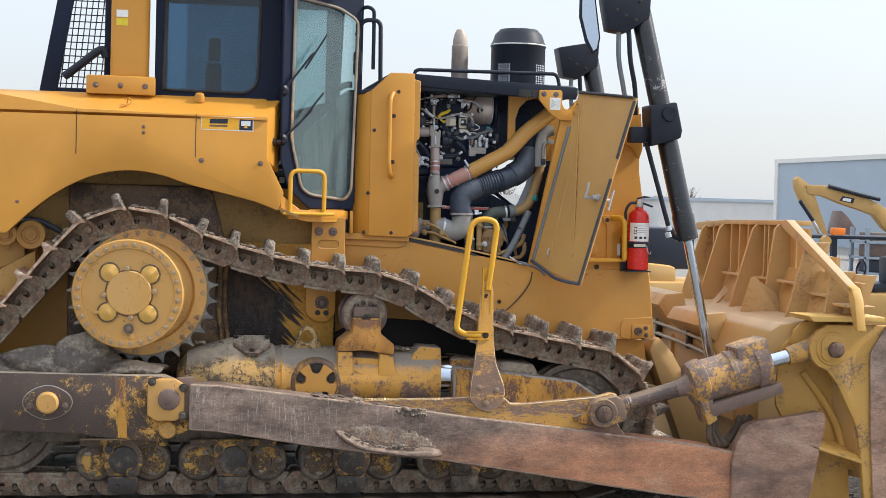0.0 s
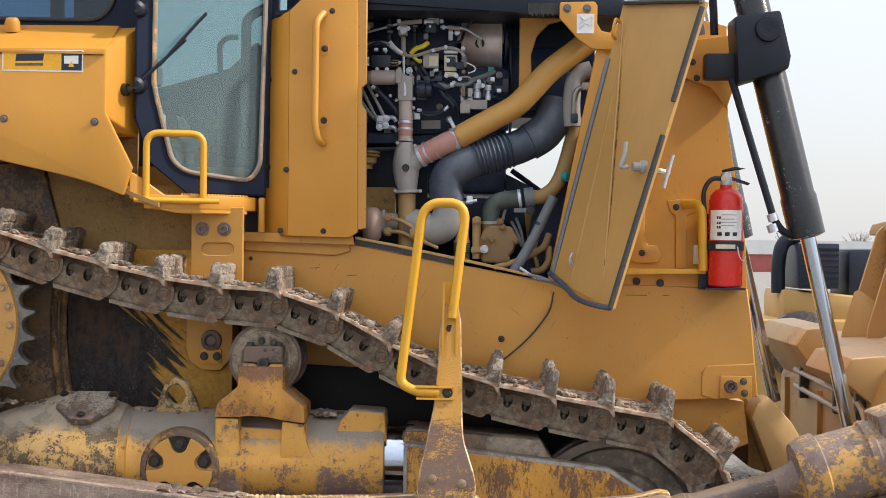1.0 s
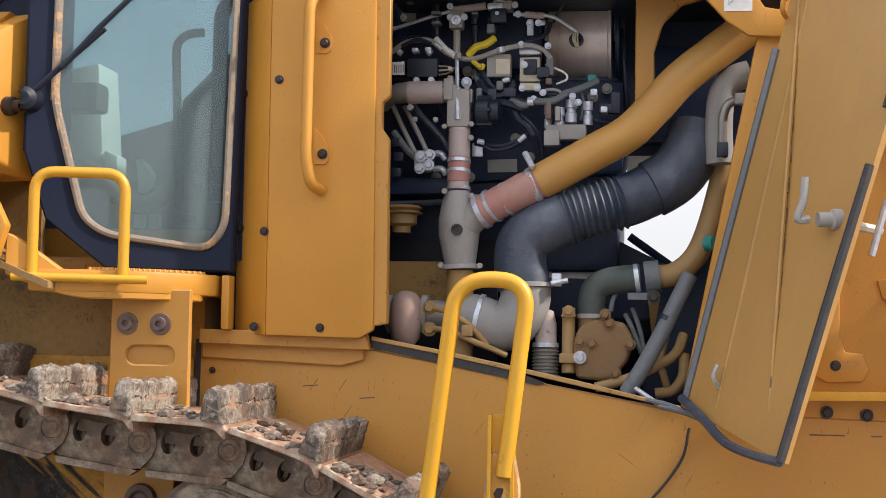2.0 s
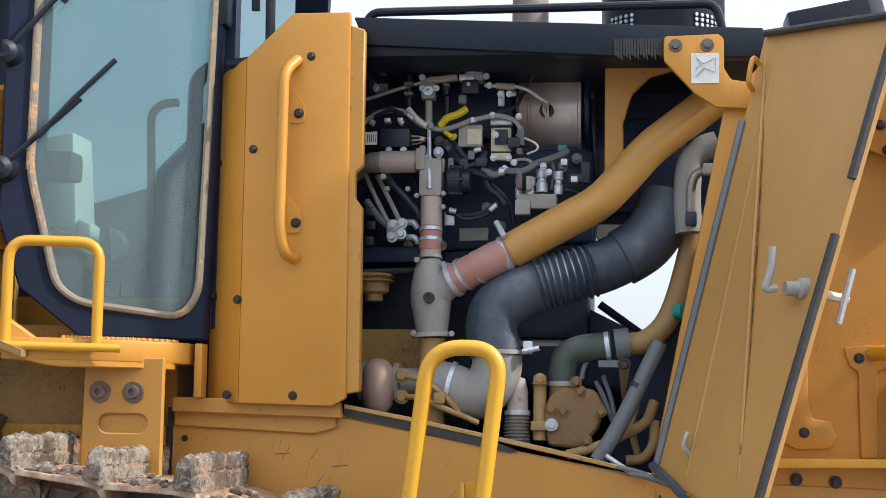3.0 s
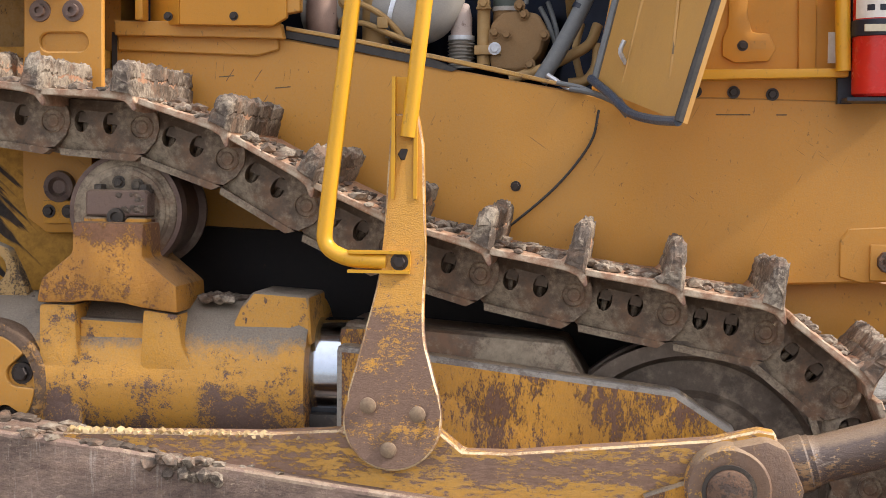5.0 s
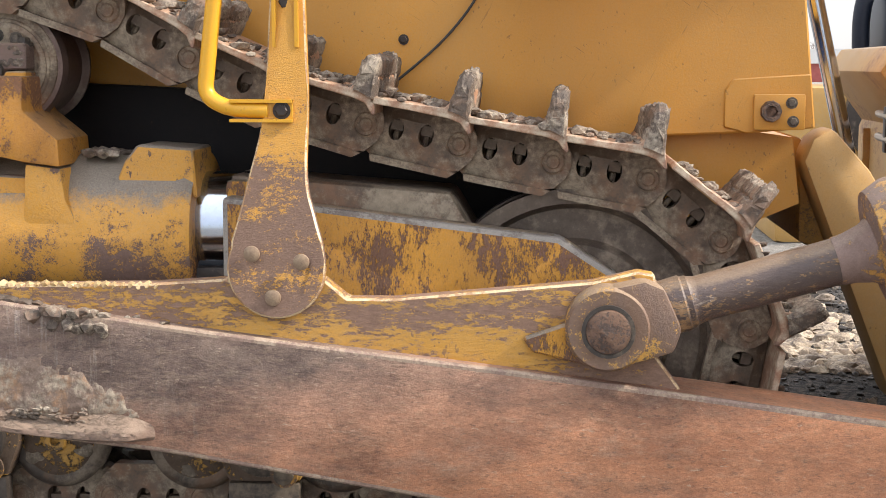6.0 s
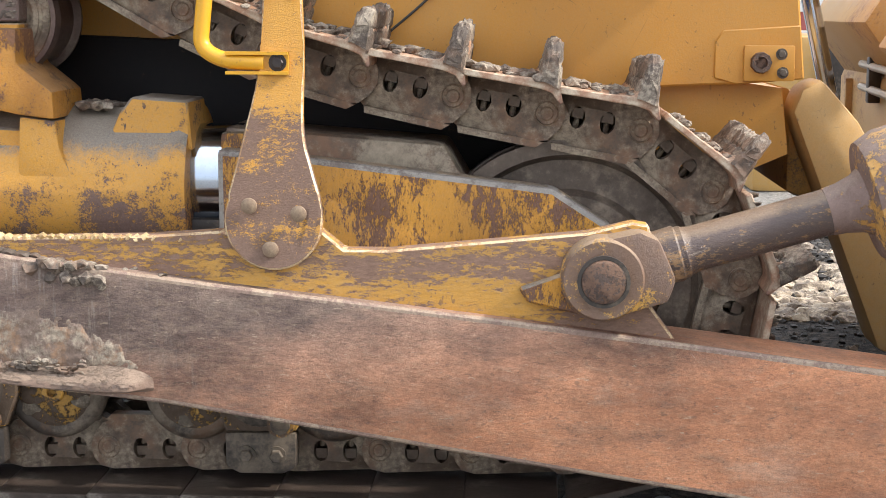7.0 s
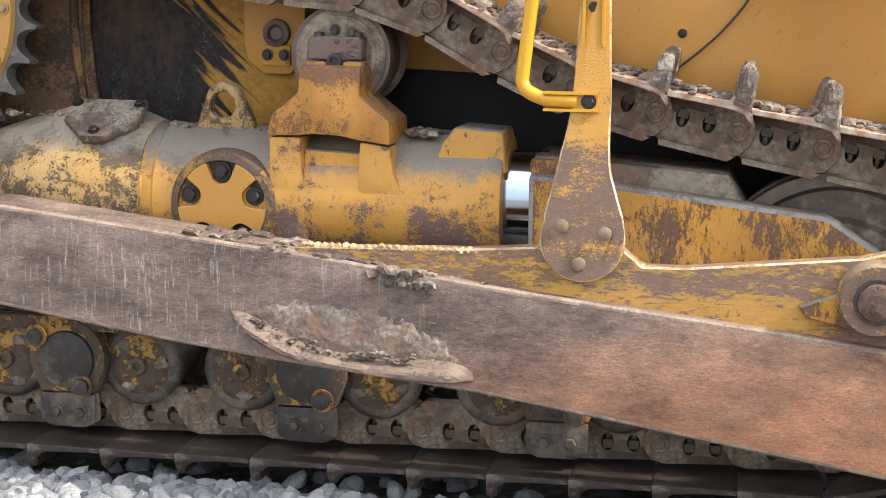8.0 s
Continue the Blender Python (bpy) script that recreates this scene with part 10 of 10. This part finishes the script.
def build_parked_tractor():
    t = thing("parked_loader", "small yellow loader with black canopy frame and orange beacon", "loader", (10.4, 14, 0))
    y = 14.0
    part("hood", box((9.0, y - 0.5, 0.15), (9.75, y + 0.5, 0.95)), far_paint, t, width=0.1)
    part("body", box((9.75, y - 0.6, 0.1), (11.8, y + 0.6, 0.75)), far_paint, t, width=0.06)
    part("canopy", box((9.1, y - 0.6, 1.72), (11.6, y + 0.6, 1.78)), black, t, "black canopy bar", width=0.02)
    for x, yy in ((9.35, -0.55), (9.35, 0.55), (10.75, -0.55), (11.3, 0.55)):
        part("canopy_post", box((x, y + yy - 0.04, 0.7), (x + 0.1, y + yy + 0.04, 1.75)), black, t)
    part("beacon_light", hull([(9.35 + 0.13 * i + dx, y - 0.55 + dy, z) for i in (0, 1) for dx in (0, 0.11) for dy in (-0.07, 0.07) for z in (1.79, 1.92)]), beacon, t, "orange beacon lamp", width=0.02)
    part("headlamp", lathe([(0, 0.1), (0.1, 0.09)], (9.2, y - 0.6, 1.68), (0, -1, 0), seg=14), far_paint, t)
    part("seat", hull([(10.3, y + yy, z) for yy in (-0.25, 0.25) for z in (0.75, 0.9)] + [(10.75, y + yy, z) for yy in (-0.25, 0.25) for z in (0.75, 0.95)]), ink, t, "black seat", width=0.04)
    part("seat_back", hull([(10.65 + dx, y + yy, z) for dx in (0, 0.12) for yy in (-0.22, 0.22) for z in (0.9, 1.4)]), ink, t, width=0.04)
    part("console", box((9.7, y - 0.5, 0.7), (10.2, y + 0.5, 1.02)), ink, t, width=0.04)
    part("steering_wheel", tube([(10.2 + 0.02 * math.sin(a), y + 0.18 * math.cos(a), 1.15 + 0.16 * math.sin(a)) for a in [2 * math.pi * i / 20 for i in range(20)]], 0.02, seg=6, closed=True), ink, t)
    for x in (9.3, 11.3):
        part("tyre", lathe([(-0.15, 0.3), (-0.12, 0.38), (0.12, 0.38), (0.15, 0.3)], (x, y - 0.6, 0.38), (0, 1, 0), seg=24), ink, t)
    d = thing("blue_drum", "blue plastic drum standing in the yard", "drum", (9.6, 16, 0))
    part("drum_body", lathe([(0, 0.27), (0.02, 0.29), (0.3, 0.29), (0.31, 0.3), (0.6, 0.3), (0.61, 0.29), (0.88, 0.29), (0.9, 0.27)], (9.6, 16, 0), (0, 0, 1), seg=20), blue_drum, d)


build_parked_tractor()


def build_rack():
    r = thing("pallet_rack", "grey steel storage rack stacked with crates and parts", "rack", (20.5, 28, 0))
    rnd = random.Random(8)
    for x in (17.0, 18.8, 20.6, 22.4, 24.0):
        for y in (28, 29):
            part("rack_post", box((x, y, 0), (x + 0.1, y + 0.1, 1.75)), rack_blue, r)
    for z in (0.4, 0.85, 1.3):
        part("rack_shelf", box((17, 27.95, z), (24.1, 29.1, z + 0.07)), rack_blue, r)
    for z in (0.47, 0.92, 1.37):
        x = 17.2
        while x < 23.6:
            w = rnd.uniform(0.4, 0.9)
            h = rnd.uniform(0.16, 0.36)
            c = thing("crate", "wooden or dark crate on a storage rack", "crate", (x + w / 2, 28.5, z), "crates on the rack")
            part("crate_body", box((x, 28.1, z + 0.001), (x + w, 28.9, z + h)), rnd.choice((dark_steel, ink, twig, ink, brown_steel)), c, width=0.02)
            x += w + rnd.uniform(0.1, 0.5)


build_rack()


def build_parked_machine():
    """A second yellow machine, partly hidden behind the blade."""
    m = thing("parked_crawler", "parked yellow crawler machine with black grille and curved exhaust pipe", "crawler", (3.9, 7.5, 0))
    y = 7.5
    part("body", box((2.5, y - 0.6, -0.02), (4.9, y + 0.8, 1.25)), far_paint, m, width=0.08)
    part("hood", hull([(3.2, y + yy, z) for yy in (-0.5, 0.5) for z in (1.2, 1.55)] + [(4.3, y + yy, z) for yy in (-0.5, 0.5) for z in (1.2, 1.45)]), far_paint, m, width=0.08)
    g = part("grille", box((3.35, y - 0.55, 1.55), (3.75, y + 0.4, 2.0)), ink, m, "black grille", width=0.02)
    for i in range(7):
        part("grille_slat", box((3.36, y - 0.565, 1.59 + 0.057 * i), (3.74, y - 0.55, 1.61 + 0.057 * i)), black, g)
    part("exhaust_pipe", tube(smooth_path([(3.2, y - 0.3, 1.5), (3.2, y - 0.3, 1.8), (3.25, y - 0.3, 2.0), (3.4, y - 0.3, 2.08)], 6), 0.07, seg=12), black, m, "curved exhaust pipe")
    part("control_frame", box((3.9, y - 0.3, 1.4), (4.6, y + 0.5, 1.95)), ink, m, width=0.05)
    part("side_wheel", lathe([(-0.08, 0.3), (-0.06, 0.34), (0.06, 0.34), (0.08, 0.3)], (3.35, y - 0.7, 1.0), (0, 1, 0), seg=28), dark_steel, m, "worn steel wheel")


build_parked_machine()


def build_tree_line():
    rnd = random.Random(21)
    for k in range(7):
        x = 22 + 5.5 * k + rnd.uniform(-1.5, 1.5)
        y = 150 + rnd.uniform(-6, 6)
        t = thing("bare_tree", "bare winter tree beyond the yard", "tree", (x, y, 0), "trees beyond the yard")
        h = rnd.uniform(3.0, 4.6)
        part("trunk", cyl((x, y, 0), (x + 0.1, y, h * 0.6), 0.2, 0.1, seg=8), twig, t)
        bm = bmesh.new()
        for _ in range(70):
            a, r = rnd.uniform(0, 6.28), rnd.uniform(0.2, 1.4)
            z0 = rnd.uniform(0.35, 0.6) * h
            p = Vector((x + r * math.cos(a), y + r * math.sin(a), rnd.uniform(0.55, 1.0) * h))
            cyl((x + 0.05, y, z0), p, 0.045, 0.012, bm, 5)
            for _ in range(2):
                cyl(p, p + Vector((rnd.uniform(-0.4, 0.4), rnd.uniform(-0.4, 0.4), rnd.uniform(0, 0.5))), 0.015, 0.006, bm, 4)
        part("crown", bm, twig, t, "leafless crown of thin twigs")


build_tree_line()
